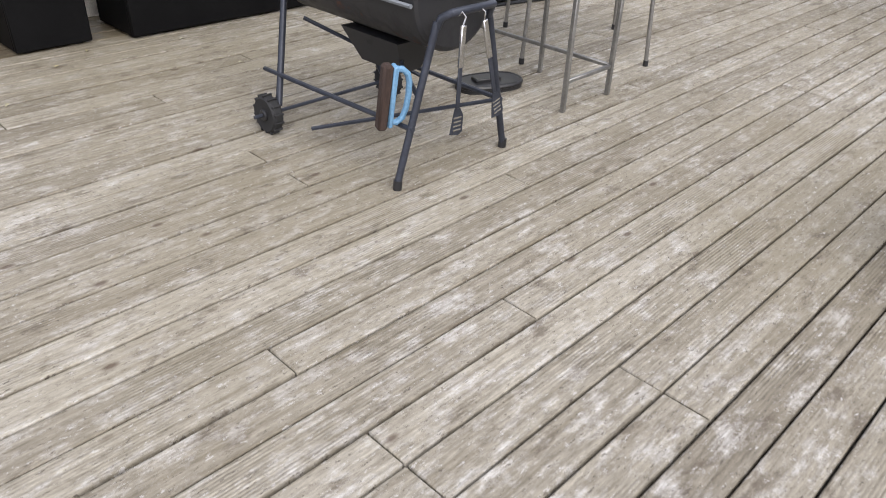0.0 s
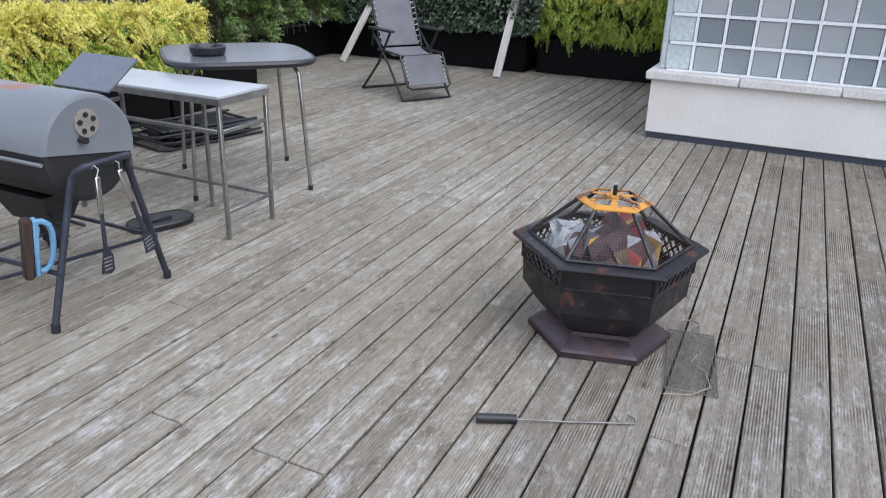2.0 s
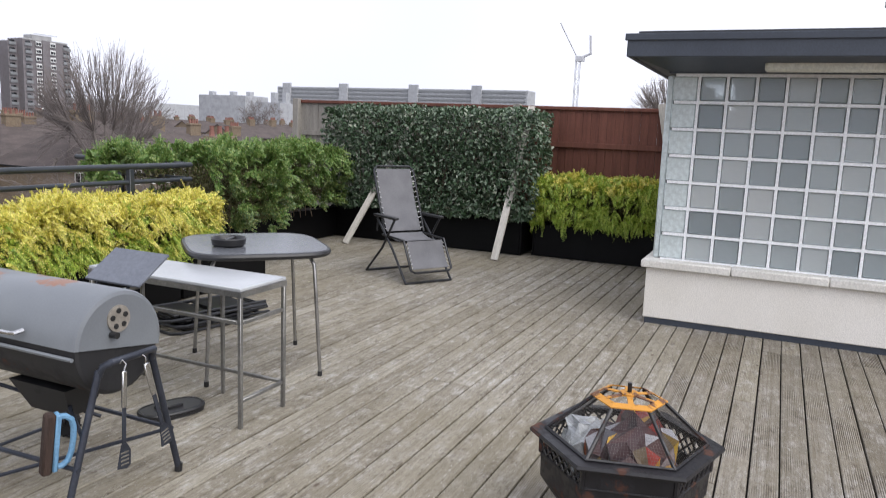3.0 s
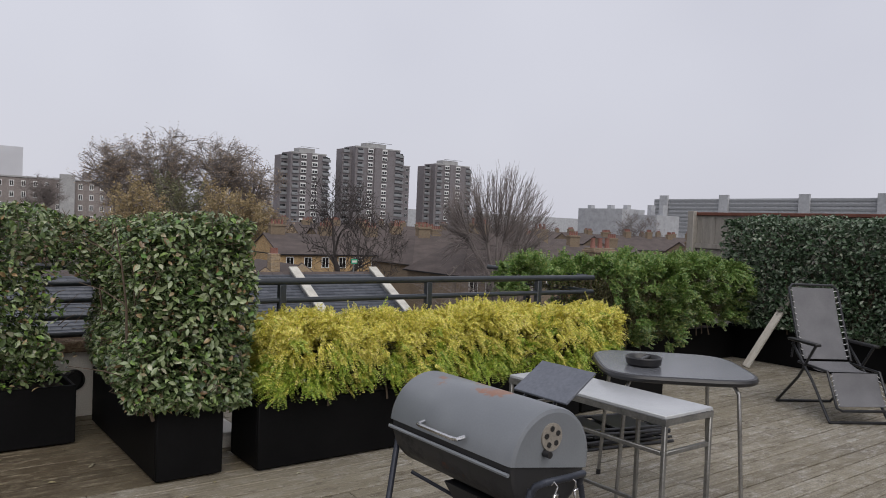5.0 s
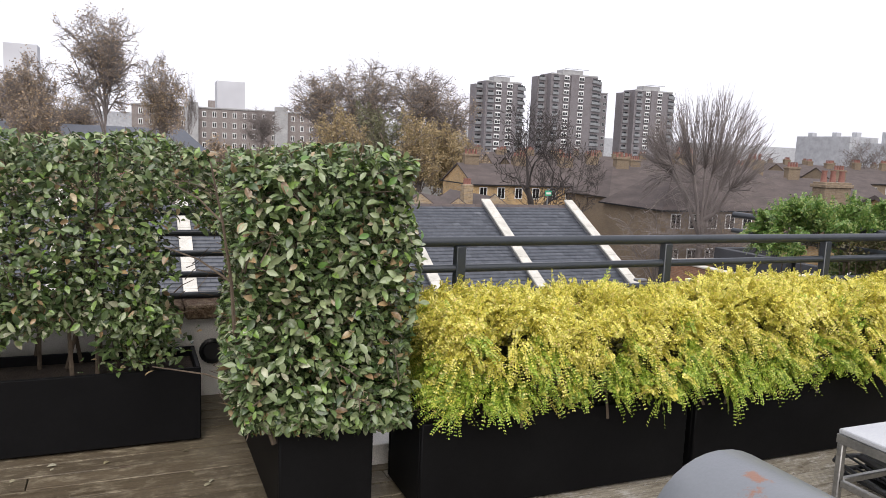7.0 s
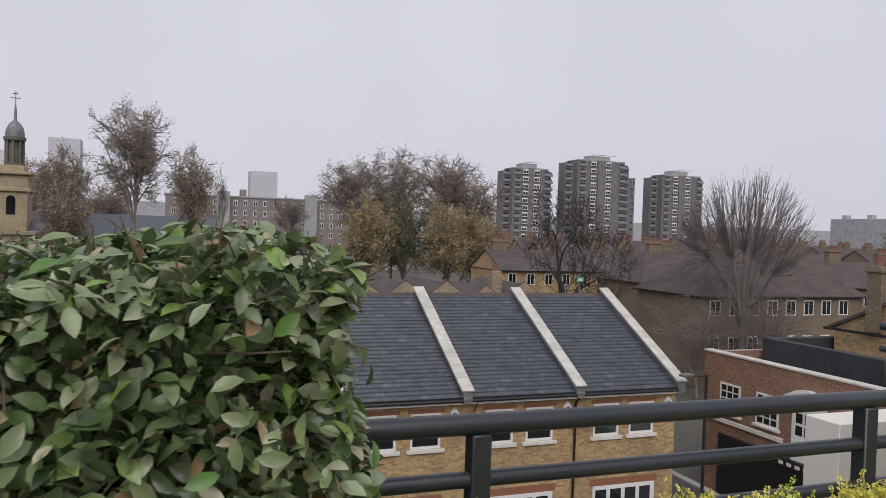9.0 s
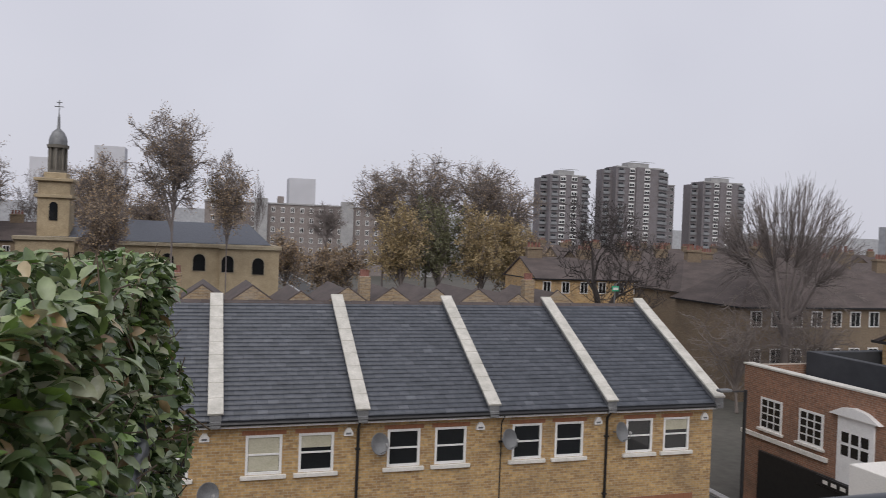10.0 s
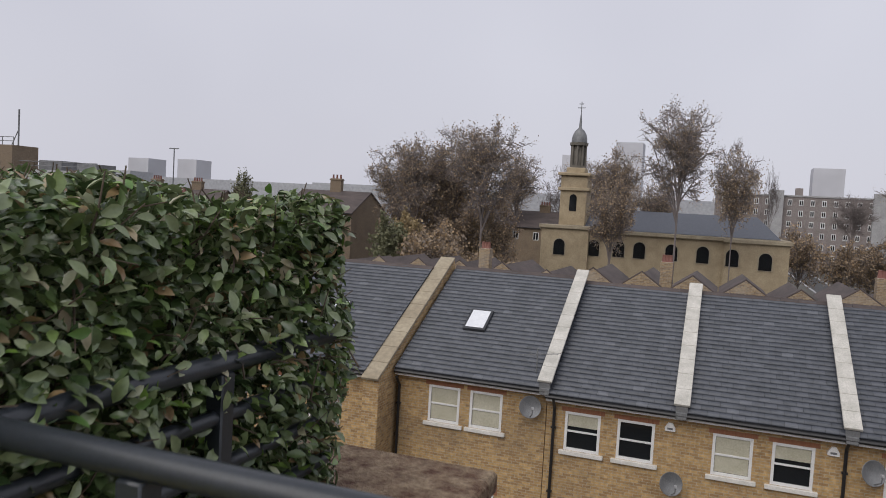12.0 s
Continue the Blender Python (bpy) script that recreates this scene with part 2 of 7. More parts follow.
MORTAR = simple("white_mortar", (0.83, 0.85, 0.87), (0.88, 0.89, 0.9), 0.6, 0, 5, 90, 0.1)
FASCIA = simple("slate_blue_fascia", (0.035, 0.043, 0.06), (0.05, 0.06, 0.08), 0.45, 0, 2, 80, 0.05)
FENCEB = simple("red_brown_fence", (0.105, 0.035, 0.022), (0.165, 0.06, 0.04), 0.75, 0, 2, 30, 0.3, (1, 6, 0.6))
FENCEG = simple("grey_fence", (0.2, 0.185, 0.165), (0.31, 0.29, 0.26), 0.85, 0, 2, 30, 0.3, (1, 6, 0.6))
BBQGREY = rusty("grey_barrel_paint", (0.185, 0.2, 0.215), (0.3, 0.11, 0.04), 0.8, 0.36, 2.3)


def add_rust(m, spots):
    """Rust patches with ragged edges at given places of the lid."""
    nt = m.node_tree
    bs = nt.nodes["Principled BSDF"]
    old = bs.inputs["Base Color"].links[0].from_socket
    tc = nt.nodes.new("ShaderNodeTexCoord")
    nz = noise_node(nt, 22, 5, 0.7)
    for (x, y, z), r in spots:
        d = nt.nodes.new("ShaderNodeVectorMath")
        d.operation = "DISTANCE"
        nt.links.new(tc.outputs["Object"], d.inputs[0])
        d.inputs[1].default_value = (x, y, z)
        a = nt.nodes.new("ShaderNodeMath")
        a.operation = "MULTIPLY_ADD"
        nt.links.new(nz.outputs["Fac"], a.inputs[0])
        a.inputs[1].default_value = 0.14
        nt.links.new(d.outputs["Value"], a.inputs[2])
        old = blend(nt, ramp_node(nt, a.outputs[0], [(0.07 + r, (1, 1, 1)), (0.085 + r, (0, 0, 0))]), old, (0.22, 0.1, 0.055))
    nt.links.new(old, bs.inputs["Base Color"])


add_rust(BBQGREY, (((0.0, -0.09, 0.83), 0.05), ((-0.03, -0.02, 0.83), 0.022), ((-0.07, 0.2, 0.82), 0.008), ((-0.03, 0.24, 0.828), 0.004), ((0.03, 0.06, 0.828), 0.012)))
BBQFLAT = simple("grey_shelf_paint", (0.1, 0.11, 0.135), (0.13, 0.142, 0.17), 0.4, 0, 4, 60, 0.05)
BBQBLACK = rusty("sooty_black_enamel", (0.02, 0.02, 0.022), (0.09, 0.035, 0.02), 0.62, 0.5, 4)
LEGSTEEL = simple("slate_painted_tube", (0.026, 0.03, 0.042), (0.045, 0.051, 0.068), 0.4, 0.3, 8, 90, 0.08)
BLACKPL = simple("black_plastic", (0.012, 0.012, 0.013), (0.022, 0.022, 0.024), 0.38, 0, 8, 120, 0.05)
RUBBER = simple("black_rubber", (0.01, 0.01, 0.011), (0.018, 0.018, 0.019), 0.7, 0, 8, 120, 0.1)
CHROME = simple("dull_chrome", (0.5, 0.5, 0.5), (0.65, 0.65, 0.65), 0.25, 1.0, 8, 100, 0.04)
BLUEPL = simple("blue_plastic", (0.12, 0.26, 0.42), (0.17, 0.33, 0.5), 0.4, 0, 8, 90, 0.05)
BRISTLE = simple("dark_bristle", (0.03, 0.018, 0.014), (0.06, 0.035, 0.026), 0.9, 0, 30, 200, 0.7, (1, 1, 0.2))
TUBE = simple("galvanised_tube", (0.19, 0.19, 0.185), (0.32, 0.315, 0.3), 0.42, 0.7, 9, 90, 0.12)
SLABTOP = simple("pale_grey_top", (0.37, 0.385, 0.405), (0.45, 0.465, 0.48), 0.25, 0, 3, 220, 0.02)
LEGCHROME = simple("dulled_chrome_leg", (0.3, 0.3, 0.29), (0.42, 0.41, 0.4), 0.3, 0.9, 9, 90, 0.05)
DARKTOP = simple("dark_tinted_top", (0.1, 0.105, 0.118), (0.14, 0.146, 0.16), 0.22, 0, 3, 60, 0.04)
FABRIC = simple("grey_mesh_fabric", (0.135, 0.135, 0.145), (0.18, 0.18, 0.19), 0.85, 0, 5, 260, 0.5)
CHAIRTUBE = simple("black_chair_tube", (0.02, 0.021, 0.024), (0.035, 0.036, 0.04), 0.35, 0.2, 8, 90, 0.05)
CORD = simple("white_cord", (0.5, 0.5, 0.5), (0.62, 0.62, 0.62), 0.8)
TIMBERW = simple("pale_timber", (0.44, 0.41, 0.36), (0.6, 0.57, 0.52), 0.8, 0, 3, 40, 0.25, (3, 3, 0.5))
PITBLACK = rusty("burnt_pit_steel", (0.011, 0.01, 0.012), (0.075, 0.03, 0.018), 0.57, 0.36, 9)
PITBASE = rusty("bronzed_pit_base", (0.075, 0.055, 0.062), (0.24, 0.1, 0.07), 0.6, 0.3, 4, 0.6)
PITORANGE = rusty("orange_heat_marked_steel", (0.55, 0.25, 0.03), (0.13, 0.06, 0.035), 0.5, 0.5, 14)
WIRE = simple("thin_steel_wire", (0.16, 0.15, 0.14), (0.27, 0.26, 0.24), 0.5, 0.7, 20, 90, 0.05)
FIRELOG = simple("charred_wood", (0.02, 0.016, 0.013), (0.07, 0.05, 0.04), 0.95, 0, 8, 40, 0.6)
GOLDBAG = island_material("crumpled_printed_sheet", [(0, (0.045, 0.035, 0.04)), (0.3, (0.09, 0.04, 0.035)), (0.45, (0.05, 0.04, 0.05)), (0.6, (0.32, 0.04, 0.025)), (0.72, (0.6, 0.38, 0.04)), (0.86, (0.5, 0.32, 0.05)), (0.93, (0.05, 0.045, 0.055)), (1, (0.4, 0.4, 0.42))], 0.35, 25)
STEM = simple("hedge_stems", (0.07, 0.05, 0.035), (0.13, 0.1, 0.07), 0.9, 0, 14, 60, 0.3)
OLEAF = leaf_material("grey_green_leaf", [(0, (0.035, 0.062, 0.022)), (0.25, (0.088, 0.137, 0.048)), (0.5, (0.155, 0.213, 0.09)), (0.7, (0.27, 0.305, 0.17)), (0.82, (0.165, 0.28, 0.05)), (0.92, (0.41, 0.42, 0.29)), (0.97, (0.35, 0.24, 0.12)), (1.0, (0.18, 0.12, 0.065))], 0.27, 0.14)
LIME = leaf_material("fresh_green_leaf", [(0, (0.07, 0.165, 0.028)), (1, (0.12, 0.23, 0.045))], 0.4, 0.2)
IVY = leaf_material("fence_hedge_leaf", [(0, (0.035, 0.07, 0.03)), (0.5, (0.075, 0.13, 0.065)), (0.8, (0.15, 0.2, 0.135)), (1, (0.3, 0.33, 0.25))], 0.4, 0.15)
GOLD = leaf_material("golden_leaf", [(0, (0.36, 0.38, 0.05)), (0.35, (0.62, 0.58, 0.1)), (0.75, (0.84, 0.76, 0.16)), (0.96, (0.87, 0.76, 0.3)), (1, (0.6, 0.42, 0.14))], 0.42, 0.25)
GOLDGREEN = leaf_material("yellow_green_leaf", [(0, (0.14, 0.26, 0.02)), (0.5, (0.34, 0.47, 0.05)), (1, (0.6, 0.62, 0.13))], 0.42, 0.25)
# inner hedge leaf, its dark colour stands in for shade in the gaps
INNER = leaf_material("gap_shade_leaf", [(0, (0.05, 0.042, 0.018)), (1, (0.11, 0.105, 0.03))], 0.6, 0.1)
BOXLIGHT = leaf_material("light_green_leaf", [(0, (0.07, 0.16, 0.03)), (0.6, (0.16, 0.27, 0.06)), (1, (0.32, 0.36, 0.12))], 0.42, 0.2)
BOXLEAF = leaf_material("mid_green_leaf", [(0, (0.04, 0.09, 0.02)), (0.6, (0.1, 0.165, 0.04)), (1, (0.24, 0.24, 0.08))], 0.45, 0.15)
DEADLEAF = leaf_material("fallen_leaf", [(0, (0.3, 0.26, 0.14)), (1, (0.42, 0.4, 0.3))], 0.7, 0.2)
SLATE = island_material("roof_slate", [(0, (0.05, 0.057, 0.07)), (0.5, (0.064, 0.072, 0.088)), (0.95, (0.075, 0.083, 0.1)), (1, (0.11, 0.12, 0.14))], 0.42, 5.0, 0.2)
LEAD = simple("grey_lead", (0.13, 0.135, 0.14), (0.22, 0.225, 0.23), 0.55, 0.2, 2, 30, 0.15)
YBRICK = brick_material("yellow_stock_brick", (0.5, 0.33, 0.145), (0.29, 0.175, 0.08), (0.4, 0.35, 0.26))
GBRICK = brick_material("grimy_gable_brick", (0.34, 0.25, 0.145), (0.2, 0.14, 0.09), (0.32, 0.29, 0.24), dirt=(0.4, 0.37, 0.32))
RBRICK = brick_material("red_brown_brick", (0.3, 0.15, 0.092), (0.2, 0.1, 0.062), (0.3, 0.25, 0.2))
# dark brick of the far towers, lightened and blued as painted haze
DBRICK = brick_material("haze_greyed_tower_brick", (0.205, 0.188, 0.198), (0.175, 0.16, 0.17), (0.21, 0.2, 0.21))
BBRICK = brick_material("brown_brick", (0.22, 0.165, 0.11), (0.17, 0.125, 0.085), (0.2, 0.17, 0.13))
SOLDIER = simple("red_brick_lintel", (0.22, 0.09, 0.05), (0.31, 0.14, 0.075), 0.85, 0, 6, 14, 0.4, (8, 1, 0.2))
WHITEP = simple("white_window_paint", (0.72, 0.72, 0.71), (0.8, 0.8, 0.79), 0.4, 0, 5, 80, 0.03)
CONCRETE = simple("grey_concrete", (0.3, 0.3, 0.3), (0.4, 0.4, 0.4), 0.85, 0, 0.6, 8, 0.1)
# two pale tones that carry painted haze for the farthest structures
PALEFAR = simple("painted_mist_tone", (0.53, 0.535, 0.565), (0.54, 0.545, 0.575), 0.95, 0, 0.02, 0.02, 0.0)
MIDFAR = simple("painted_haze_tone", (0.36, 0.37, 0.39), (0.42, 0.43, 0.45), 0.95, 0, 0.05, 0.6, 0.0)
CHTRIM = simple("weathered_church_trim", (0.28, 0.235, 0.165), (0.38, 0.33, 0.24), 0.9, 0, 0.8, 8, 0.2)
CHDARK = simple("sooty_lantern_stone", (0.13, 0.12, 0.1), (0.2, 0.185, 0.16), 0.9, 0, 0.8, 8, 0.2)
FLATBRICK = brick_material("grey_pink_brick", (0.26, 0.225, 0.21), (0.2, 0.17, 0.16), (0.3, 0.28, 0.27))
BANDGREY = simple("grey_window_band", (0.2, 0.21, 0.22), (0.27, 0.28, 0.29), 0.5)
SANDST = simple("sandstone", (0.32, 0.258, 0.168), (0.43, 0.352, 0.235), 0.9, 0, 0.8, 8, 0.2)
TILEB = simple("brown_roof_tile", (0.062, 0.05, 0.047), (0.105, 0.083, 0.077), 0.85, 0, 0.5, 5, 0.3, (1, 1, 5))
POTRED = simple("red_chimney_pot", (0.21, 0.095, 0.075), (0.27, 0.13, 0.105), 0.85, 0, 3, 20, 0.1)
FELT = simple("dark_roof_felt", (0.028, 0.03, 0.035), (0.05, 0.053, 0.06), 0.8, 0, 1, 30, 0.1)
TARMAC = simple("tarmac", (0.045, 0.045, 0.046), (0.075, 0.074, 0.073), 0.9, 0, 1.2, 60, 0.2)
GROUNDM = simple("town_ground", (0.06, 0.06, 0.05), (0.12, 0.11, 0.095), 0.95, 0, 0.05, 2, 0.2)
# far-tree bark, lightened in colour to imitate haze
HAZEBARK = simple("bark", (0.15, 0.13, 0.122), (0.23, 0.2, 0.19), 0.95, 0, 2, 12, 0.3)
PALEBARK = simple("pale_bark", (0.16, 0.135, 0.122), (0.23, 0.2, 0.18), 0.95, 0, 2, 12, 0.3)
DARKBARK = simple("dark_bark", (0.04, 0.034, 0.032), (0.075, 0.064, 0.06), 0.95, 0, 2, 12, 0.3)
# russet and ochre leaves, paled so that distance mist sits in their colour
RUSSET = leaf_material("haze_paled_russet_leaf", [(0, (0.19, 0.155, 0.12)), (0.6, (0.33, 0.25, 0.17)), (1, (0.46, 0.33, 0.19))], 0.7, 0.25)
OCHRE = leaf_material("haze_paled_ochre_leaf", [(0, (0.29, 0.23, 0.12)), (0.5, (0.38, 0.3, 0.16)), (1, (0.46, 0.35, 0.19))], 0.7, 0.3)
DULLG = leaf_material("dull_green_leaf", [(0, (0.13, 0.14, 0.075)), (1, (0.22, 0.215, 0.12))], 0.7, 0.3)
SIGN = simple("dark_sign_board", (0.012, 0.012, 0.013), (0.02, 0.02, 0.02), 0.4)
SIGNGREEN = simple("green_sign", (0.02, 0.3, 0.16), (0.03, 0.36, 0.2), 0.4)
BLIND = simple("pale_blind", (0.42, 0.4, 0.3), (0.52, 0.5, 0.4), 0.8, 0, 2, 30, 0.05)
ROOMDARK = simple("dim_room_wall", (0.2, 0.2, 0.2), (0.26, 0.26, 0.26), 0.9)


def glass_pane():
    m, nt, bs = nodes_of("window_glass")
    bs.inputs["Base Color"].default_value = (0.012, 0.014, 0.016, 1)
    bs.inputs["Roughness"].default_value, bs.inputs["Specular IOR Level"].default_value = 0.06, 0.7
    n = noise_node(nt, 1.2, 2)
    bumped(nt, bs, n.outputs["Fac"], 0.05, 0.01)
    return m


def block_glass():
    """Thick wavy glass block: part clear, part clouded."""
    m, nt, bs = nodes_of("wavy_block_glass")
    info = nt.nodes.new("ShaderNodeObjectInfo")
    n = noise_node(nt, 16, 2, 0.5)
    col = ramp_node(nt, info.outputs["Random"], [(0, (0.5, 0.57, 0.6)), (0.6, (0.8, 0.87, 0.88)), (1, (0.92, 0.96, 0.96))])
    nt.links.new(col, bs.inputs["Base Color"])
    bs.inputs["Roughness"].default_value, bs.inputs["IOR"].default_value = 0.08, 1.42
    bs.inputs["Transmission Weight"].default_value = 0.62
    bumped(nt, bs, n.outputs["Fac"], 0.2, 0.012)
    return m


GLASS = glass_pane()
BLOCK = block_glass()

# ---- building helpers ----


class Shape:
    """Collects faces of one mesh."""

    def __init__(self):
        self.v, self.f = [], []

    def add(self, verts, faces, m=None):
        n = len(self.v)
        self.v += [tuple(m @ Vector(p)) for p in verts] if m is not None else [tuple(p) for p in verts]
        self.f += [tuple(n + i for i in f) for f in faces]
        return self

    def box(self, x0, x1, y0, y1, z0, z1, b=0.0, m=None):
        c = Vector(((x0 + x1) / 2, (y0 + y1) / 2, (z0 + z1) / 2))
        h = ((x1 - x0) / 2, (y1 - y0) / 2, (z1 - z0) / 2)
        b = min(b, 0.45 * min(h))
        if b <= 0:
            vs = [c + Vector((sx * h[0], sy * h[1], sz * h[2])) for sx in (-1, 1) for sy in (-1, 1) for sz in (-1, 1)]
            fs = [(0, 1, 3, 2), (4, 6, 7, 5), (0, 4, 5, 1), (2, 3, 7, 6), (0, 2, 6, 4), (1, 5, 7, 3)]
            return self.add(vs, fs, m)
        vs, at = [], {}
        for sx in (-1, 1):
            for sy in (-1, 1):
                for sz in (-1, 1):
                    for ax in range(3):
                        o = [h[i] - (0 if i == ax else b) for i in range(3)]
                        at[(sx, sy, sz, ax)] = len(vs)
                        vs.append(Vector((sx * o[0], sy * o[1], sz * o[2])))
        fs = []
        for ax in range(3):
            i, j = [k for k in range(3) if k != ax]
            for s in (-1, 1):
                ring = []
                for a, bb in ((-1, -1), (1, -1), (1, 1), (-1, 1)):
                    sg = [0, 0, 0]
                    sg[ax], sg[i], sg[j] = s, a, bb
                    ring.append(at[(*sg, ax)])
                fs.append(ring)
            for a in (-1, 1):
                for bb in (-1, 1):
                    q = []
                    for s, axis in ((-1, i), (-1, j), (1, j), (1, i)):
                        sg = [0, 0, 0]
                        sg[ax], sg[i], sg[j] = s, a, bb
                        q.append(at[(*sg, axis)])
                    fs.append(q)
        for sx in (-1, 1):
            for sy in (-1, 1):
                for sz in (-1, 1):
                    fs.append([at[(sx, sy, sz, k)] for k in range(3)])
        out = []
        for f in fs:
            mid = sum((vs[k] for k in f), Vector()) / len(f)
            nrm = (vs[f[1]] - vs[f[0]]).cross(vs[f[2]] - vs[f[0]])
            out.append(tuple(f) if nrm.dot(mid) > 0 else tuple(reversed(f)))
        return self.add([c + p for p in vs], out, m)

    def tube(self, pts, r, n=8, closed=False, r2=None):
        """A round bar along a line of points."""
        pts = [Vector(p) for p in pts]
        k = len(pts)
        rings, up = [], None
        for i, p in enumerate(pts):
            a = pts[(i - 1) % k] if (closed or i > 0) else p
            c = pts[(i + 1) % k] if (closed or i < k - 1) else p
            d = (c - a).normalized()
            if up is None:
                up = d.orthogonal().normalized()
            up = (up - d * up.dot(d)).normalized()
            side = d.cross(up)
            rr = r if r2 is None else r + (r2 - r) * i / max(1, k - 1)
            rings.append([p + (up * math.cos(2 * math.pi * j / n) + side * math.sin(2 * math.pi * j / n)) * rr for j in range(n)])
        vs = [q for ring in rings for q in ring]
        fs = []
        for i in range(k if closed else k - 1):
            a, c = i * n, ((i + 1) % k) * n
            fs += [(a + j, a + (j + 1) % n, c + (j + 1) % n, c + j) for j in range(n)]
        if not closed:
            fs += [tuple(reversed(range(n))), tuple((k - 1) * n + j for j in range(n))]
        return self.add(vs, fs)

    def lathe(self, profile, n=24, m=None):
        """Turned about z; profile of (radius, height)."""
        vs = [(r * math.cos(2 * math.pi * j / n), r * math.sin(2 * math.pi * j / n), z) for r, z in profile for j in range(n)]
        fs = []
        for i in range(len(profile) - 1):
            fs += [(i * n + j, i * n + (j + 1) % n, (i + 1) * n + (j + 1) % n, (i + 1) * n + j) for j in range(n)]
        fs += [tuple(reversed(range(n))), tuple((len(profile) - 1) * n + j for j in range(n))]
        return self.add(vs, fs, m)

    def plate(self, outline, z0, z1, m=None):
        """An outline in x and y, made thick."""
        n = len(outline)
        vs = [(x, y, z0) for x, y in outline] + [(x, y, z1) for x, y in outline]
        fs = [tuple(reversed(range(n))), tuple(range(n, 2 * n))] + [(j, (j + 1) % n, n + (j + 1) % n, n + j) for j in range(n)]
        return self.add(vs, fs, m)

    def mesh(self, name, smooth=True):
        me = bpy.data.meshes.new(name)
        me.from_pydata(self.v, [], self.f)
        if smooth:
            me.shade_smooth()
            me.set_sharp_from_angle(angle=radians(38))
        return me


def part(name, shape, material, parent=None, label="", smooth=True, kind=""):
    me = shape if isinstance(shape, bpy.types.Mesh) else shape.mesh(name, smooth)
    if not me.materials:
        me.materials.append(material)
    ob = new(name, me)
    if parent is not None:
        ob.parent = parent
    return tagged(ob, label, kind=kind)


def thing(name, label, category, group="", at=None, kind=""):
    ob = new(name)
    ob.empty_display_size = 0.1
    if at is not None:
        ob.matrix_basis = at
    return tagged(ob, label, category, group, kind)


def np_mesh(name, verts, faces):
    """A mesh of many faces with the same number of corners, from arrays."""
    me = bpy.data.meshes.new(name)
    nf, k = faces.shape
    me.vertices.add(len(verts))
    me.vertices.foreach_set("co", np.ascontiguousarray(verts, dtype=np.float32).ravel())
    me.loops.add(nf * k)
    me.loops.foreach_set("vertex_index", np.ascontiguousarray(faces, dtype=np.int32).ravel())
    me.polygons.add(nf)
    me.polygons.foreach_set("loop_start", np.arange(0, nf * k, k, dtype=np.int32))
    me.update(calc_edges=True)
    return me


LEAF_V = np.array([[0, 0, 0], [-0.17, 0.22, 0.07], [-0.25, 0.5, 0.1], [-0.16, 0.8, 0.04], [0, 1, -0.1], [0.16, 0.8, 0.04], [0.25, 0.5, 0.1], [0.17, 0.22, 0.07], [0, 0.25, 0.0], [0, 0.55, 0.015], [0, 0.82, -0.03]])
LEAF_F = np.array([[0, 8, 1, 1], [1, 8, 9, 2], [2, 9, 10, 3], [3, 10, 4, 4], [0, 7, 8, 8], [7, 6, 9, 8], [6, 5, 10, 9], [5, 4, 10, 10]])
LEAF_T = np.array([t for q in LEAF_F for t in ([q[0], q[1], q[2]],) + (([q[0], q[2], q[3]],) if q[3] != q[2] else ())])
TINY_V = np.array([[0, 0, 0], [-0.3, 0.5, 0.06], [0, 1, 0], [0.3, 0.5, 0.06]])
TINY_T = np.array([[0, 3, 1], [1, 3, 2]])


def unit(a):
    return a / np.maximum(np.linalg.norm(a, axis=-1, keepdims=True), 1e-9)


def leaves(name, place, along, face, size, tv=LEAF_V, tf=LEAF_T):
    """One mesh with a leaf at each place, pointing along, turned to face."""
    y = unit(along)
    x = unit(np.cross(y, face))
    z = np.cross(x, y)
    v = place[:, None] + size[:, None, None] * (tv[None, :, :1] * x[:, None] + tv[None, :, 1:2] * y[:, None] + tv[None, :, 2:] * z[:, None])
    f = tf[None] + (np.arange(len(place)) * len(tv))[:, None, None]
    return np_mesh(name, v.reshape(-1, 3), f.reshape(-1, tf.shape[1]))


def hedge_points(rng, n, lo, hi, deep=0.1, lump=0.05, faces=(1, 1, 1, 1, 1, 0)):
    """Places near the faces of a box with soft corners and an uneven outline: -x, +x, -y, +y, top, bottom."""
    lo, hi = np.array(lo, float), np.array(hi, float)
    d = hi - lo
    area = np.array([d[1] * d[2], d[1] * d[2], d[0] * d[2], d[0] * d[2], d[0] * d[1], d[0] * d[1]]) * np.array(faces)
    side = rng.choice(6, n, p=area / area.sum())
    p = lo + d * rng.random((n, 3))
    nrm = np.zeros((n, 3))
    for s in range(6):
        up = (0, 1, 0, 1, 1, 0)[s]
        k, ax, sg = side == s, s // 2, (-1, 1)[up]
        p[k, ax] = (lo, hi)[up][ax]
        nrm[k, ax] = sg
    # round the corners
    c, h = (lo + hi) / 2, d / 2
    q = (p - c) / h
    nrm = unit(nrm + 0.8 * np.sign(q) * np.clip(np.abs(q) - 0.8, 0, 1) / 0.2 * (np.abs(nrm) < 0.5))
    over = np.clip(np.abs(q) - 0.85, 0, 1) / 0.15
    edge = np.sort(over, axis=1)[:, 1]
    wave = np.sin(p[:, 0] * 9 + 1.3 * np.sin(p[:, 2] * 7)) + np.sin(p[:, 1] * 8.3 + 2 * np.sin(p[:, 0] * 5)) + np.sin(p[:, 2] * 10 + p[:, 0] * 4)
    inward = rng.exponential(deep, n) * (rng.random(n) < 0.85) + edge * 0.05 - lump * wave / 3
    return p - nrm * inward[:, None], nrm


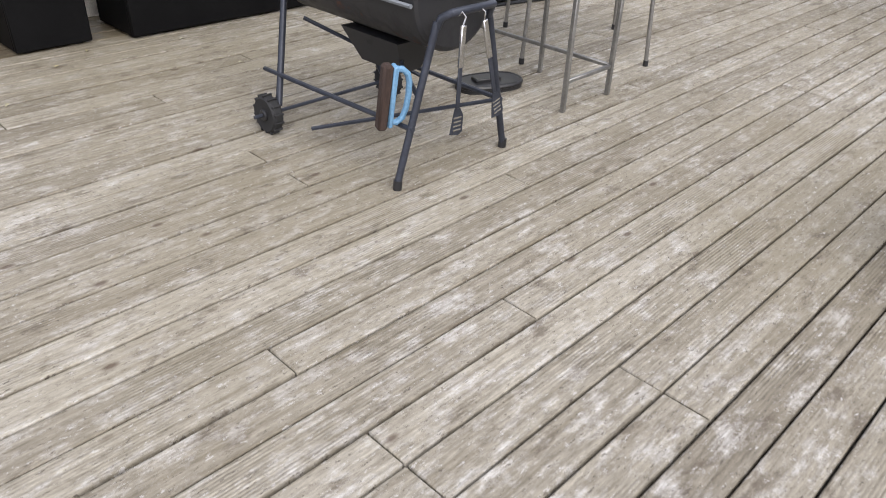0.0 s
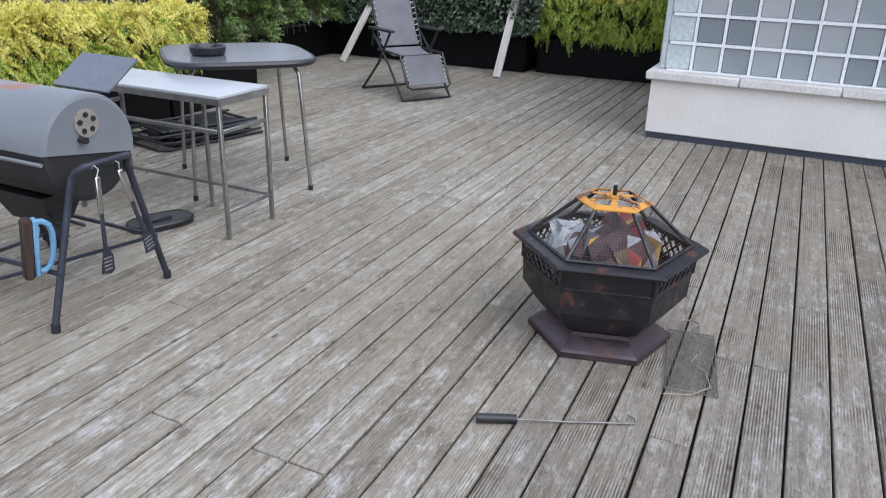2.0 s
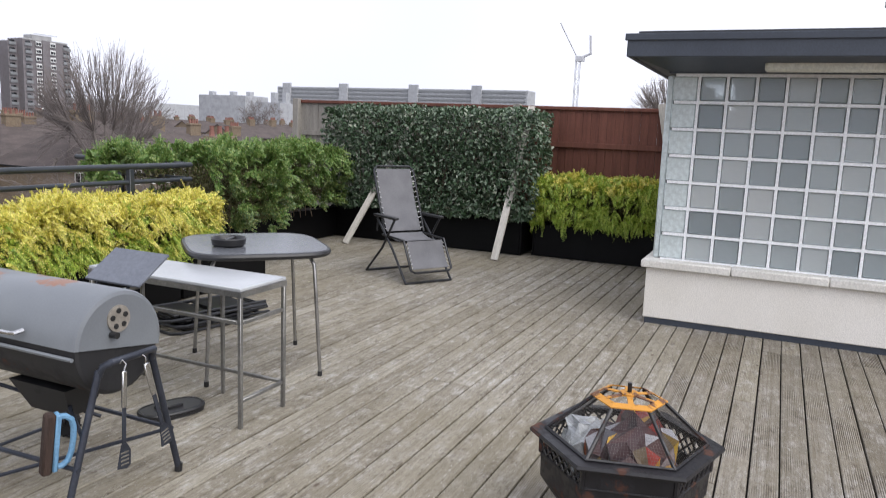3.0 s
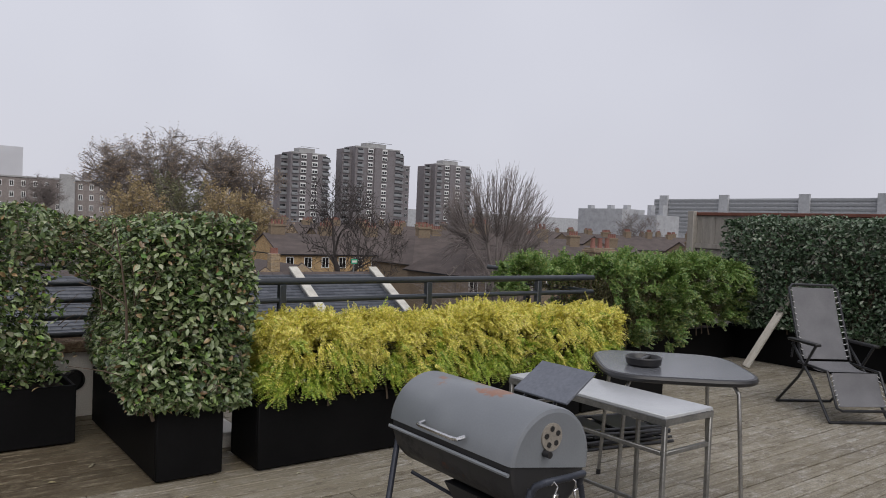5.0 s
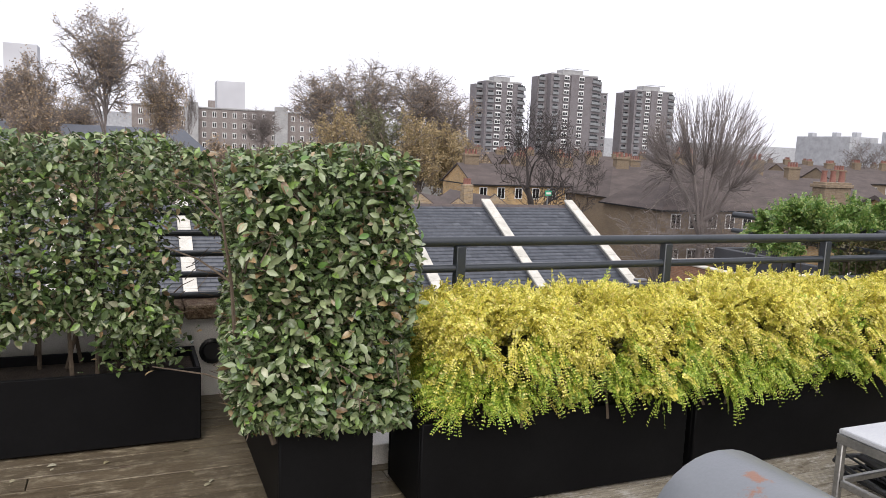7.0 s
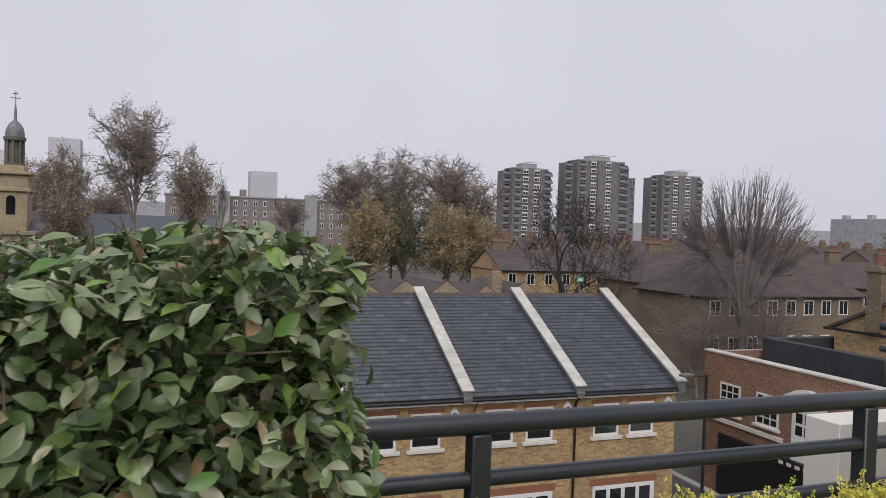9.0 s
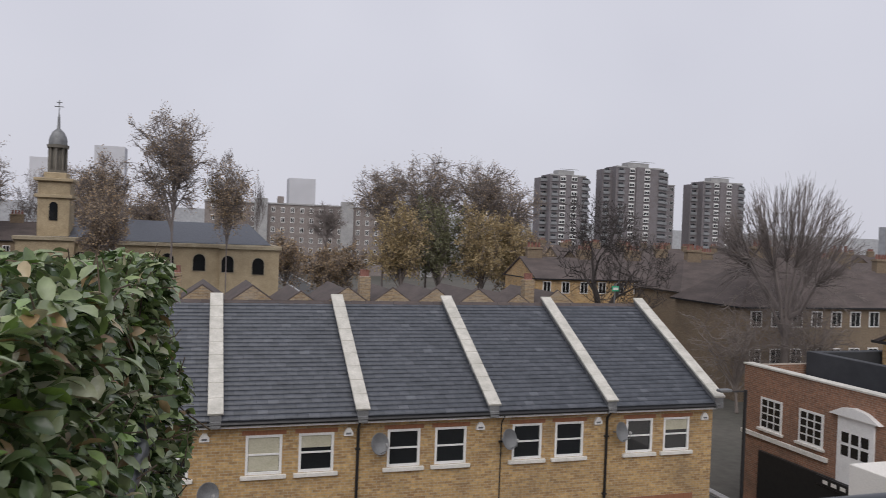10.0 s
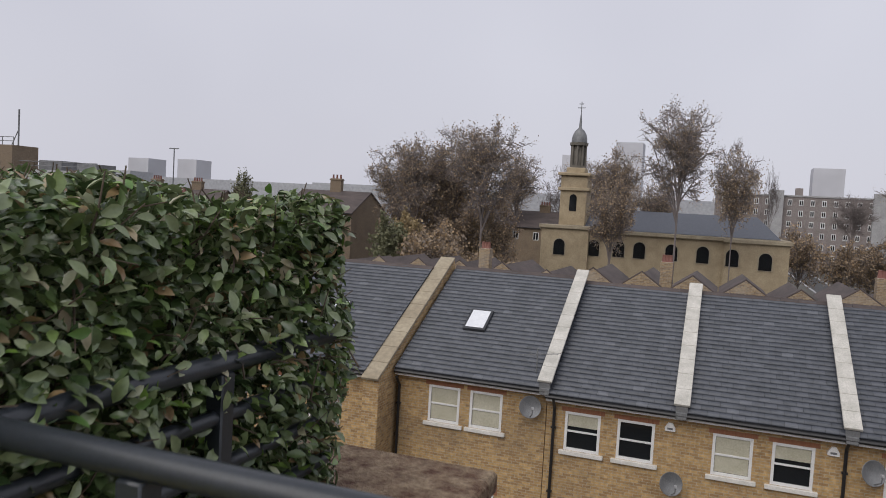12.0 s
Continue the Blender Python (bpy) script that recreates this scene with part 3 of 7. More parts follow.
# ---- the town's ground and the terrace's own building ----
GZ = -8.9
part("ground", Shape().box(-1500, 1500, -1200, 1500, GZ - 0.5, GZ), GROUNDM)
tagged(bpy.data.objects["ground"], "dull grey-brown town ground far below the terrace", "ground", kind="structure")
s = Shape()
s.box(-9, 12.5, -9, 6.8, GZ, -0.16)
s.box(-9, 2.86, 6.8, 8.3, GZ, -0.16)
s.box(6.05, 12.5, 6.8, 8.6, GZ, -0.16)
part("building_below", s, YBRICK)
tagged(bpy.data.objects["building_below"], "yellow brick building that carries the roof terrace", "building", kind="structure")

# low parapet with weathered copings round the outer edge
wall = thing("wall_parapet", "cream rendered parapet with weathered terracotta copings", "wall", kind="structure")
s = Shape()
s.box(-9, 2.84, 7.95, 8.22, -0.16, 0.48, 0.004)
s.box(2.6, 2.84, 6.72, 7.94, -0.16, 0.1, 0.004)
s.box(2.86, 6.03, 6.62, 6.78, -0.16, 0.1, 0.004)
s.box(6.05, 12.4, 8.3, 8.55, -0.16, 0.48, 0.004)
part("render", s, RENDERW, wall)
TERRA = simple("lichened_terracotta", (0.11, 0.048, 0.026), (0.37, 0.28, 0.18), 0.92, 0, 15, 60, 1.0, dist=0.03)
for i in range(12):
    x1 = 3.14 - i * 0.62
    part("coping", Shape().box(x1 - 0.612, x1, 7.86, 8.3, 0.48, 0.56, 0.012), TERRA, wall)

vp = part("wall_vent", Shape().lathe([(0.075, 0), (0.075, 0.02), (0.06, 0.03), (0.05, 0.01), (0.01, 0.01)], 20, Matrix.Translation((2.06, 7.95, 0.27)) @ pose(0, 0, 0, 90, 0, 0)), BLACKPL, wall, "round black wall vent")

# ---- railings ----
RZ = 1.078


def railing(pts, posts, label, bars=(0.952, 0.83, 0.705, 0.58)):
    r = thing("railing", label, "railing", "terrace railings")
    part("top_rail", Shape().tube([(x, y, RZ) for x, y in pts], 0.0245, 14), RAILP, r)
    for z in bars:
        part("mid_rail", Shape().tube([(x, y, z) for x, y in pts], 0.0195, 10), RAILP, r)
    for x, y, z0 in posts:
        part("post", Shape().box(x - 0.024, x + 0.024, y - 0.024, y + 0.024, z0, RZ - 0.02, 0.004), RAILP, r)
        part("foot_plate", Shape().box(x - 0.05, x + 0.05, y - 0.05, y + 0.05, z0, z0 + 0.012, 0.003), RAILP, r)
    return r


railing([(2.71, 6.65), (6.1, 6.65)], [(3.046, 6.65, 0.1), (4.244, 6.65, 0.1), (5.41, 6.65, 0.1)], "dark grey round-tube railing with flat posts behind the golden hedge")
railing([(2.725, 6.66), (2.745, 7.75)], [(2.735, 7.25, 0.1)], "dark grey railing that turns outward beside the tall hedge")
railing([(-6, 8.08), (2.3, 8.08)], [(-4.5, 8.08, 0.56), (-3, 8.08, 0.56), (-1.5, 8.08, 0.56), (0, 8.08, 0.56), (1.4, 8.08, 0.56)], "dark grey railing on the outer parapet behind hedge planters")
railing([(6.1, 6.72), (6.1, 8.1)], [(6.1, 7.5, -0.16)], "dark grey railing that turns outward past the golden hedge", (0.952,))

# ---- end fence ----
fence = thing("fence", "red-brown close-boarded timber fence, greyed towards its far end", "fence")
for i in range(62):
    y = 2.2 + i * 0.102
    m = FENCEB if y < 5.0 else FENCEG
    part("board", Shape().box(10.3 + 0.006 * (i % 2), 10.322 + 0.006 * (i % 2), y, y + 0.1, 0.0, 1.8, 0.003), m, fence)
part("arris_rail", Shape().box(10.262, 10.3, 2.2, 5.0, 1.33, 1.4, 0.006), FENCEB, fence)
part("arris_rail", Shape().box(10.262, 10.3, 5.0, 8.5, 1.33, 1.4, 0.006), FENCEG, fence)
part("capping", Shape().box(10.27, 10.36, 2.2, 8.5, 1.8, 1.845, 0.006), FENCEB, fence)
for y in (2.3, 5.0, 8.45):
    part("post", Shape().box(10.2, 10.3, y - 0.05, y + 0.05, 0, 1.86, 0.006), FENCEB if y < 4 else FENCEG, fence)

# ---- glass-block stair house ----
M = 0.208
house = thing("wall_glass_block", "cream rendered wall with a glass-block window under a dark flat roof", "wall", at=pose(0, 0.03, 0), kind="structure")
part("plinth", Shape().box(6.97, 7.25, -6, 2.68, 0.05, 0.46, 0.006).box(7.25, 11, 2.4, 2.68, 0.05, 0.46, 0.006), RENDERW, house)
part("skirting", Shape().box(6.985, 7.25, -6, 2.665, 0.0, 0.05), FASCIA, house)
for i in range(12):
    y1 = 2.72 - i * 0.68
    part("sill", Shape().box(6.925, 7.2, y1 - 0.676, y1, 0.46, 0.525, 0.01), STONEW, house)
part("sill", Shape().box(7.2, 11, 2.45, 2.72, 0.46, 0.525, 0.01), STONEW, house)
Y0 = 2.413
for r in range(8):
    z = 0.525 + r * M
    part("bed_joint", Shape().box(7.06, 7.135, -4.9, Y0 + M - 0.03, z - 0.011, z + 0.011), MORTAR, house)
for c in range(36):
    y = Y0 - c * M
    part("upright_joint", Shape().box(7.063, 7.132, y - 0.0105, y + 0.0105, 0.525, 0.525 + 7 * M), MORTAR, house)
CLEAR = simple("pale_edge_glass", (0.5, 0.56, 0.56), (0.6, 0.66, 0.66), 0.2, 0, 3, 30, 0.1)
blk = Shape().box(-0.04, 0.04, -0.0915, 0.0915, -0.0915, 0.0915, 0.008).mesh("glass_block")
bm = bmesh.new()
bm.from_mesh(blk)
front = min(bm.faces, key=lambda f: f.calc_center_median().x - f.calc_area())
rim_faces = bmesh.ops.inset_region(bm, faces=[front], thickness=0.009, depth=-0.004)["faces"]
for f in rim_faces:
    f.material_index = 0
bm.to_mesh(blk)
bm.free()
blk.materials.append(BLOCK)
end_blk = blk.copy()
end_blk.materials.clear()
end_blk.materials.append(CLEAR)
for c in range(-1, 35):
    for r in range(7):
        b = part("glass_block", end_blk if c < 0 else blk, BLOCK, house)
        b.location = (7.11, Y0 - (c + 0.5) * M, 0.525 + (r + 0.5) * M)
part("corner_bead", Shape().box(7.085, 7.16, Y0 + M - 0.02, Y0 + M + 0.035, 0.525, 0.525 + 7 * M, 0.02), CLEAR, house)
part("return_wall", Shape().box(7.17, 11, 2.46, 2.62, 0.525, 1.98), RENDERW, house)
part("frieze", Shape().box(7.02, 7.2, -6, 2.64, 0.525 + 7 * M + 0.012, 2.12, 0.004), FASCIA, house)
# roof has an added unseen gap that lets sky light into the room
part("roof", Shape().box(6.6, 8.6, -6, 2.82, 2.217, 2.255, 0.004).box(10.2, 11.4, -6, 2.82, 2.217, 2.255, 0.004).box(8.6, 10.2, 1.2, 2.82, 2.217, 2.255, 0.004), FELT, house)
# unseen floor, coloured dark to darken the view through the lower blocks
part("room_floor", Shape().box(7.3, 11, -6, 2.4, 0.02, 0.05), simple("dark_room_floor", (0.05, 0.045, 0.04), (0.08, 0.07, 0.06), 0.6), house)
sf = Shape()
sf.add([(6.56, -6, 2.080), (6.56, 2.86, 2.080), (7.02, 2.62, 2.0), (7.02, -6, 2.0), (6.56, -6, 2.095), (6.56, 2.86, 2.095), (7.02, 2.62, 2.095), (7.02, -6, 2.095)], [(0, 1, 2, 3), (7, 6, 5, 4), (0, 4, 5, 1), (1, 5, 6, 2), (2, 6, 7, 3), (3, 7, 4, 0)])
sf.add([(6.56, 2.86, 2.080), (11.4, 2.86, 2.080), (11.4, 2.62, 2.0), (7.02, 2.62, 2.0)], [(3, 2, 1, 0)])
part("soffit", sf, FASCIA, house, smooth=False)
part("fascia", Shape().box(6.535, 6.575, -6, 2.885, 2.065, 2.220, 0.005).box(6.575, 11.4, 2.845, 2.885, 2.065, 2.220, 0.005).box(6.52, 6.56, -6, 2.9, 2.180, 2.230, 0.004), FASCIA, house)
part("upper_roof", Shape().box(7.8, 9.6, -6, 0.93, 2.255, 2.86, 0.01).box(7.7, 9.7, -6, 1.0, 2.86, 2.93, 0.01), RENDERW, house, "pale rendered rooflight upstand")
part("strip_lamp_casing", Shape().box(6.76, 6.85, -1.2, 1.95, 1.985, 2.06, 0.02), simple("aged_cream_plastic", (0.6, 0.59, 0.5), (0.7, 0.69, 0.6), 0.35), house)
# the room behind the blocks, its dimness put into the grey wall colour
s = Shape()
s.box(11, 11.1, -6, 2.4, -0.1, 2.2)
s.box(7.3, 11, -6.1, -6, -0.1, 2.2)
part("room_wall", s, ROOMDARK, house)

# ---- planters ----


def planter(x0, x1, y0, y1, h, label):
    p = thing("planter", label, "planter", "black trough planters")
    t = 0.025
    part("box", Shape().box(x0, x1, y0, y0 + t, 0.012, h, 0.005).box(x0, x1, y1 - t, y1, 0.012, h, 0.005).box(x0, x0 + t, y0 + t, y1 - t, 0.012, h, 0.005).box(x1 - t, x1, y0 + t, y1 - t, 0.012, h, 0.005).box(x0 + t, x1 - t, y0 + t, y1 - t, 0.012, 0.05), BLACKBOX, p)
    part("soil", Shape().box(x0 + t, x1 - t, y0 + t, y1 - t, 0.05, h - 0.05), SOIL, p)
    for a in (x0 + 0.04, x1 - 0.08):
        part("batten", Shape().box(a, a + 0.04, y0 + 0.03, y1 - 0.03, 0.0, 0.012), BLACKPL, p)
    return p


PL = "matt black trough planter standing on the decking"
planter(-3.2, 0.02, 7.25, 7.68, 0.38, PL + " under a leafy hedge")
planter(0.06, 1.94, 7.25, 7.68, 0.38, PL + " under a leafy hedge")
planter(2.145, 2.52, 6.25, 7.75, 0.4, PL + " under the tall hedge")
planter(2.7, 4.05, 6.17, 6.58, 0.4, PL + " under the golden hedge")
planter(4.1, 5.46, 6.17, 6.58, 0.4, PL + " under the golden hedge")
planter(5.52, 6.6, 6.2, 6.6, 0.4, PL + " under a green shrub")
planter(6.7, 8.0, 7.2, 7.7, 0.4, PL + " under a green shrub")
planter(8.05, 9.5, 7.25, 7.75, 0.4, PL + " under a green shrub")
planter(9.5, 9.95, 4.6, 5.95, 0.42, PL + " under the fence hedge")
planter(9.5, 9.95, 6.0, 7.35, 0.42, PL + " under the fence hedge")
planter(9.62, 10.1, 2.9, 4.5, 0.4, PL + " under a yellow-green hedge")

# ---- hedges ----


def hedge(name, label, lo, hi, n, size, mat, seed, deep=0.09, droop=0.5, inner=0.3, base=None, lump=0.05, faces=(1, 1, 1, 1, 1, 1), skew=0.0, keep=None, extra=None):
    """Broad-leaved hedge: stems, a mass of leaves and, nearest the rail, single leaves."""
    rng = np.random.default_rng(seed)
    h = thing(name, label, "hedge", "terrace hedges")
    p, nrm = hedge_points(rng, n, lo, hi, deep, lump, faces)
    k = int(n * inner)
    c = (np.array(lo) + hi) / 2
    q = c + (np.array(hi) - lo) * (rng.random((k, 3)) - 0.5) * 0.82
    p, nrm = np.vstack([p, q]), np.vstack([nrm, unit(rng.normal(size=(k, 3)))])
    if keep is not None:
        stay = keep(p)
        p, nrm = p[stay], nrm[stay]
    if extra is not None:
        e = np.array(extra[0]) + rng.normal(scale=extra[1], size=(extra[2], 3)) * np.array([1.3, 0.7, 0.8])
        p, nrm = np.vstack([p, e]), np.vstack([nrm, unit(rng.normal(size=e.shape) + np.array([0, -0.6, 0.3]))])
    p[:, 0] += skew * (p[:, 1] - lo[1])
    face = unit(nrm * 0.5 + rng.normal(scale=0.55, size=p.shape) + np.array([0, 0, 0.8]))
    along = unit(rng.normal(scale=0.7, size=p.shape) + nrm * 0.95 + np.array([0, 0, 0.15 - droop * 0.2]))
    along = unit(along - 0.6 * face * (along * face).sum(1, keepdims=True))
    sz = size * rng.uniform(0.6, 1.25, len(p))
    fol = part("foliage", leaves("foliage", p - along * sz[:, None] * 0.5, along, face, sz), mat, h, kind="stuff")
    fol.data.shade_smooth()
    # stems
    s = Shape()
    bz = base if base is not None else lo[2]
    n_st = int(max(6, (hi[0] - lo[0] + hi[1] - lo[1]) * 9))
    for _ in range(n_st):
        x, y = rng.uniform(lo[0] + 0.15, hi[0] - 0.15 - (0.3 if keep is not None else 0)), rng.uniform(lo[1] + 0.12, hi[1] - 0.12)
        a = np.array([x, y, bz])
        pts = [a]
        for _k in range(5):
            a = a + np.array([rng.normal(scale=0.05), rng.normal(scale=0.05), (hi[2] - bz) / 5.2])
            pts.append(a)
        s.tube(pts, 0.011, 5, r2=0.003)
        for j in range(1, 5):
            tip = pts[j] + np.array([rng.normal(scale=0.14), rng.normal(scale=0.14), 0.12])
            s.tube([pts[j], (pts[j] + tip) / 2 + [0, 0, 0.02], tip], 0.005, 4, r2=0.002)
    # young twigs at the clipped face
    tp, tn = hedge_points(rng, n // 60, lo, hi, 0.02, lump, (1, 1, 1, 1, 2, 0))
    tp[:, 0] += skew * (tp[:, 1] - lo[1])
    for a, d in zip(tp, unit(tn + rng.normal(scale=0.6, size=tp.shape) + np.array([0, 0, 0.3]))):
        s.tube([a - d * 0.08, a - d * 0.02 + rng.normal(scale=0.008, size=3), a + d * 0.05], 0.003, 4, r2=0.0015)
    part("stemwork", s, STEM, h, kind="stuff")
    return h, rng


tall, rng = hedge("hedge", "tall clipped grey-green broad-leaved hedge in a black planter", (1.95, 6.12, 0.4), (2.66, 7.84, 1.47), 29000, 0.047, OLEAF, 3, 0.075, base=0.36, skew=0.09, lump=0.075)
lp, ln = hedge_points(rng, 300, (1.95, 6.12, 0.45), (2.66, 7.84, 1.47), 0.01, 0.05, (0, 1, 1, 0, 1, 0))
lp[:, 0] += 0.09 * (lp[:, 1] - 6.12)
single = [leaves("leaf", np.zeros((1, 3)), np.array([[0, 1.0, 0]]), np.array([[0, 0, 1.0]]), np.array([sz])) for sz in (0.042, 0.049, 0.056)]
for me in single:
    me.materials.append(OLEAF)
    me.shade_smooth()
fresh = single[1].copy()
fresh.materials.clear()
fresh.materials.append(LIME)
for k in range(len(lp)):
    ob = part("leaf", fresh if k % 9 == 0 else single[k % 3], OLEAF, tall)
    z = Vector(ln[k] + rng.normal(scale=0.4, size=3) + np.array([0, 0, 0.4])).normalized()
    y = Vector(rng.normal(size=3) + np.array([0, 0, -0.3]))
    y = (y - z * y.dot(z)).normalized()
    rot = Matrix((y.cross(z), y, z)).transposed().to_4x4()
    ob.matrix_basis = Matrix.Translation(Vector(lp[k]) + Vector(ln[k]) * 0.02) @ rot
hedge("hedge", "clipped grey-green broad-leaved hedge, bare at its foot, before the parapet", (-1.2, 7.12, 0.56), (2.02, 7.8, 1.48), 24000, 0.048, OLEAF, 4, 0.1, base=0.33, keep=lambda q: (q[:, 0] < 1.8 + 0.05 * np.sin(q[:, 2] * 23)) | (q[:, 2] > 1.08 + 0.04 * np.sin(q[:, 0] * 31)), extra=((1.66, 7.3, 0.5), 0.075, 420))
hedge("hedge", "dense variegated dark-green hedge against the end fence", (9.32, 4.42, 0.42), (10.05, 7.42, 1.76), 19500, 0.062, IVY, 5, 0.06, base=0.38)


def spray_hedge(label, lo, hi, n, seed, top, low, deep, size=0.1, hang=1.0, lump=0.05, base=0.35, split=0.45, leaf=0.016, keep=None):
    """Fine-leaved shrub: tufts of arching sprays set with small leaves, gap shade painted as dark inner leaves."""
    rng = np.random.default_rng(seed)
    h = thing("hedge", label, "hedge", "terrace hedges")
    per = 11
    tufts = n // per
    tp, tn = hedge_points(rng, tufts, lo, hi, 0.035, lump, (1, 1, 1, 1, 1.5, 0))
    td = unit(tn * 0.75 + rng.normal(scale=0.45, size=tp.shape) + np.array([0, 0, 0.1 + 0.3 * (hang < 0.5)]))
    tl = size * rng.uniform(0.6, 1.6, tufts)
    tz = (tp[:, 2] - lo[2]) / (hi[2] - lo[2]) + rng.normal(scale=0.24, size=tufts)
    if keep is not None:
        stay = keep(tp)
        tp, tn, td, tl, tz = tp[stay], tn[stay], td[stay], tl[stay], tz[stay]
        tufts = len(tp)
    own = np.repeat(np.arange(tufts), per)
    p = tp[own] - td[own] * 0.05 + rng.normal(scale=0.016, size=(len(own), 3))
    d = unit(td[own] + rng.normal(scale=0.28, size=(len(own), 3)))
    ln_ = tl[own] * rng.uniform(0.7, 1.25, len(own))
    zf = tz[own] + rng.normal(scale=0.08, size=len(own))
    steps = 15
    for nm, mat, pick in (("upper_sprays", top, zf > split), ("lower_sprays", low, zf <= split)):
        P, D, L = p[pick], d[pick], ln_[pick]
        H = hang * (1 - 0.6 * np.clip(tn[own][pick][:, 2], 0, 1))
        lay = rng.normal(scale=0.6, size=P.shape) + tn[own][pick]
        places, al, fc, sz = [], [], [], []
        for j in range(steps):
            t = (j + 0.5) / steps
            drop = np.zeros_like(P)
            drop[:, 2] = -H * (t ** 2) * L * 0.9
            at = P + D * (L * t)[:, None] + drop
            ax = unit(D + np.column_stack([0 * H, 0 * H, -1.8 * H * t]))
            side = unit(np.cross(ax, lay + rng.normal(scale=0.25, size=P.shape)))
            for sg in (-1, 1):
                places.append(at)
                al.append(unit(side * sg + ax * 0.55))
                fc.append(unit(np.cross(side, ax) + rng.normal(scale=0.35, size=P.shape)))
                sz.append(rng.uniform(0.8, 1.3, len(P)) * leaf * (1.15 - 0.5 * t))
        part(nm, leaves(nm, np.vstack(places), np.vstack(al), np.vstack(fc), np.concatenate(sz), TINY_V * np.array([1.25, 1, 1]), TINY_T), mat, h, kind="stuff")
    # inner leaves, coloured dark as shade between tufts; they keep daylight from showing through
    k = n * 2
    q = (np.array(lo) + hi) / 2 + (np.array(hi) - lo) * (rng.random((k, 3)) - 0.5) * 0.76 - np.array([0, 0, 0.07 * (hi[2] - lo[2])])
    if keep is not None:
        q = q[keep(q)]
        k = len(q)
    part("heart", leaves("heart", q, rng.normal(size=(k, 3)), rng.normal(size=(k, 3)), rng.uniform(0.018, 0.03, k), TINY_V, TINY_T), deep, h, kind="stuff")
    s = Shape()
    for _ in range(int((hi[0] - lo[0] + hi[1] - lo[1]) * 8)):
        a = np.array([rng.uniform(lo[0] + 0.1, hi[0] - 0.1), rng.uniform(lo[1] + 0.1, hi[1] - 0.1), base])
        b = a + np.array([rng.normal(scale=0.1), rng.normal(scale=0.1), (hi[2] - base) * 0.85])
        s.tube([a, (a + b) / 2 + rng.normal(scale=0.02, size=3), b], 0.007, 5, r2=0.002)
    part("stemwork", s, STEM, h, kind="stuff")
    return h


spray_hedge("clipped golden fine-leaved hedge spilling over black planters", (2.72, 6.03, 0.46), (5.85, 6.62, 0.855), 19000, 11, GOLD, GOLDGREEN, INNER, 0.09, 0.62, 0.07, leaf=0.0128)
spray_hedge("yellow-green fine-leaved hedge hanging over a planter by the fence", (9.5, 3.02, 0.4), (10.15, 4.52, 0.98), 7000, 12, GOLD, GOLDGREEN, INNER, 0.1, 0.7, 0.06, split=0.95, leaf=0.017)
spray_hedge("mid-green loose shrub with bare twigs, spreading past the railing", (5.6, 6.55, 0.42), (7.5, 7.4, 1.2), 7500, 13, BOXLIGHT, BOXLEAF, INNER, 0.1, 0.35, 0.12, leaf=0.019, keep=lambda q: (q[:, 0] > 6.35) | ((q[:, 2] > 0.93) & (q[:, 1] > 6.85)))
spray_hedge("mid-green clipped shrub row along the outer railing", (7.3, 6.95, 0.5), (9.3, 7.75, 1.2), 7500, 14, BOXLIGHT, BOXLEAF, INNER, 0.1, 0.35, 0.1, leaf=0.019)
# ---- terrace furniture ----

# steel-framed side table
tab = thing("side_table", "narrow galvanised-tube side table with a pale grey top", "table", at=pose(3.82, 4.56, 0))
part("tabletop", Shape().box(-0.18, 0.18, -0.5, 0.5, 0.682, 0.7, 0.004), SLABTOP, tab)
part("top_frame", Shape().box(-0.182, 0.182, -0.502, -0.478, 0.655, 0.682).box(-0.182, 0.182, 0.478, 0.502, 0.655, 0.682).box(-0.182, -0.158, -0.478, 0.478, 0.655, 0.682).box(0.158, 0.182, -0.478, 0.478, 0.655, 0.682), TUBE, tab)
for x in (-0.17, 0.17):
    for y in (-0.49, 0.49):
        part("leg", Shape().box(x - 0.0105, x + 0.0105, y - 0.0105, y + 0.0105, 0.0, 0.655, 0.003), TUBE, tab)
for y in (-0.49, 0.49):
    part("stretcher", Shape().box(-0.157, 0.157, y - 0.009, y + 0.009, 0.13, 0.148, 0.003), TUBE, tab)
    part("upper_rail", Shape().box(-0.157, 0.157, y - 0.009, y + 0.009, 0.52, 0.54, 0.003), TUBE, tab)
part("stretcher", Shape().box(0.161, 0.179, -0.477, 0.477, 0.13, 0.148, 0.003), TUBE, tab)
part("upper_rail", Shape().box(-0.18, -0.16, -0.477, 0.477, 0.52, 0.54, 0.003), TUBE, tab)
part("middle_leg", Shape().box(0.16, 0.18, -0.1, -0.08, 0.0, 0.655, 0.003), TUBE, tab)

# dark garden table with a softly square top


def superellipse(a, b, k, n=64):
    out = []
    for i in range(n):
        t = 2 * math.pi * i / n
        c, s_ = math.cos(t), math.sin(t)
        out.append((a * math.copysign(abs(c) ** (2 / k), c), b * math.copysign(abs(s_) ** (2 / k), s_)))
    return out


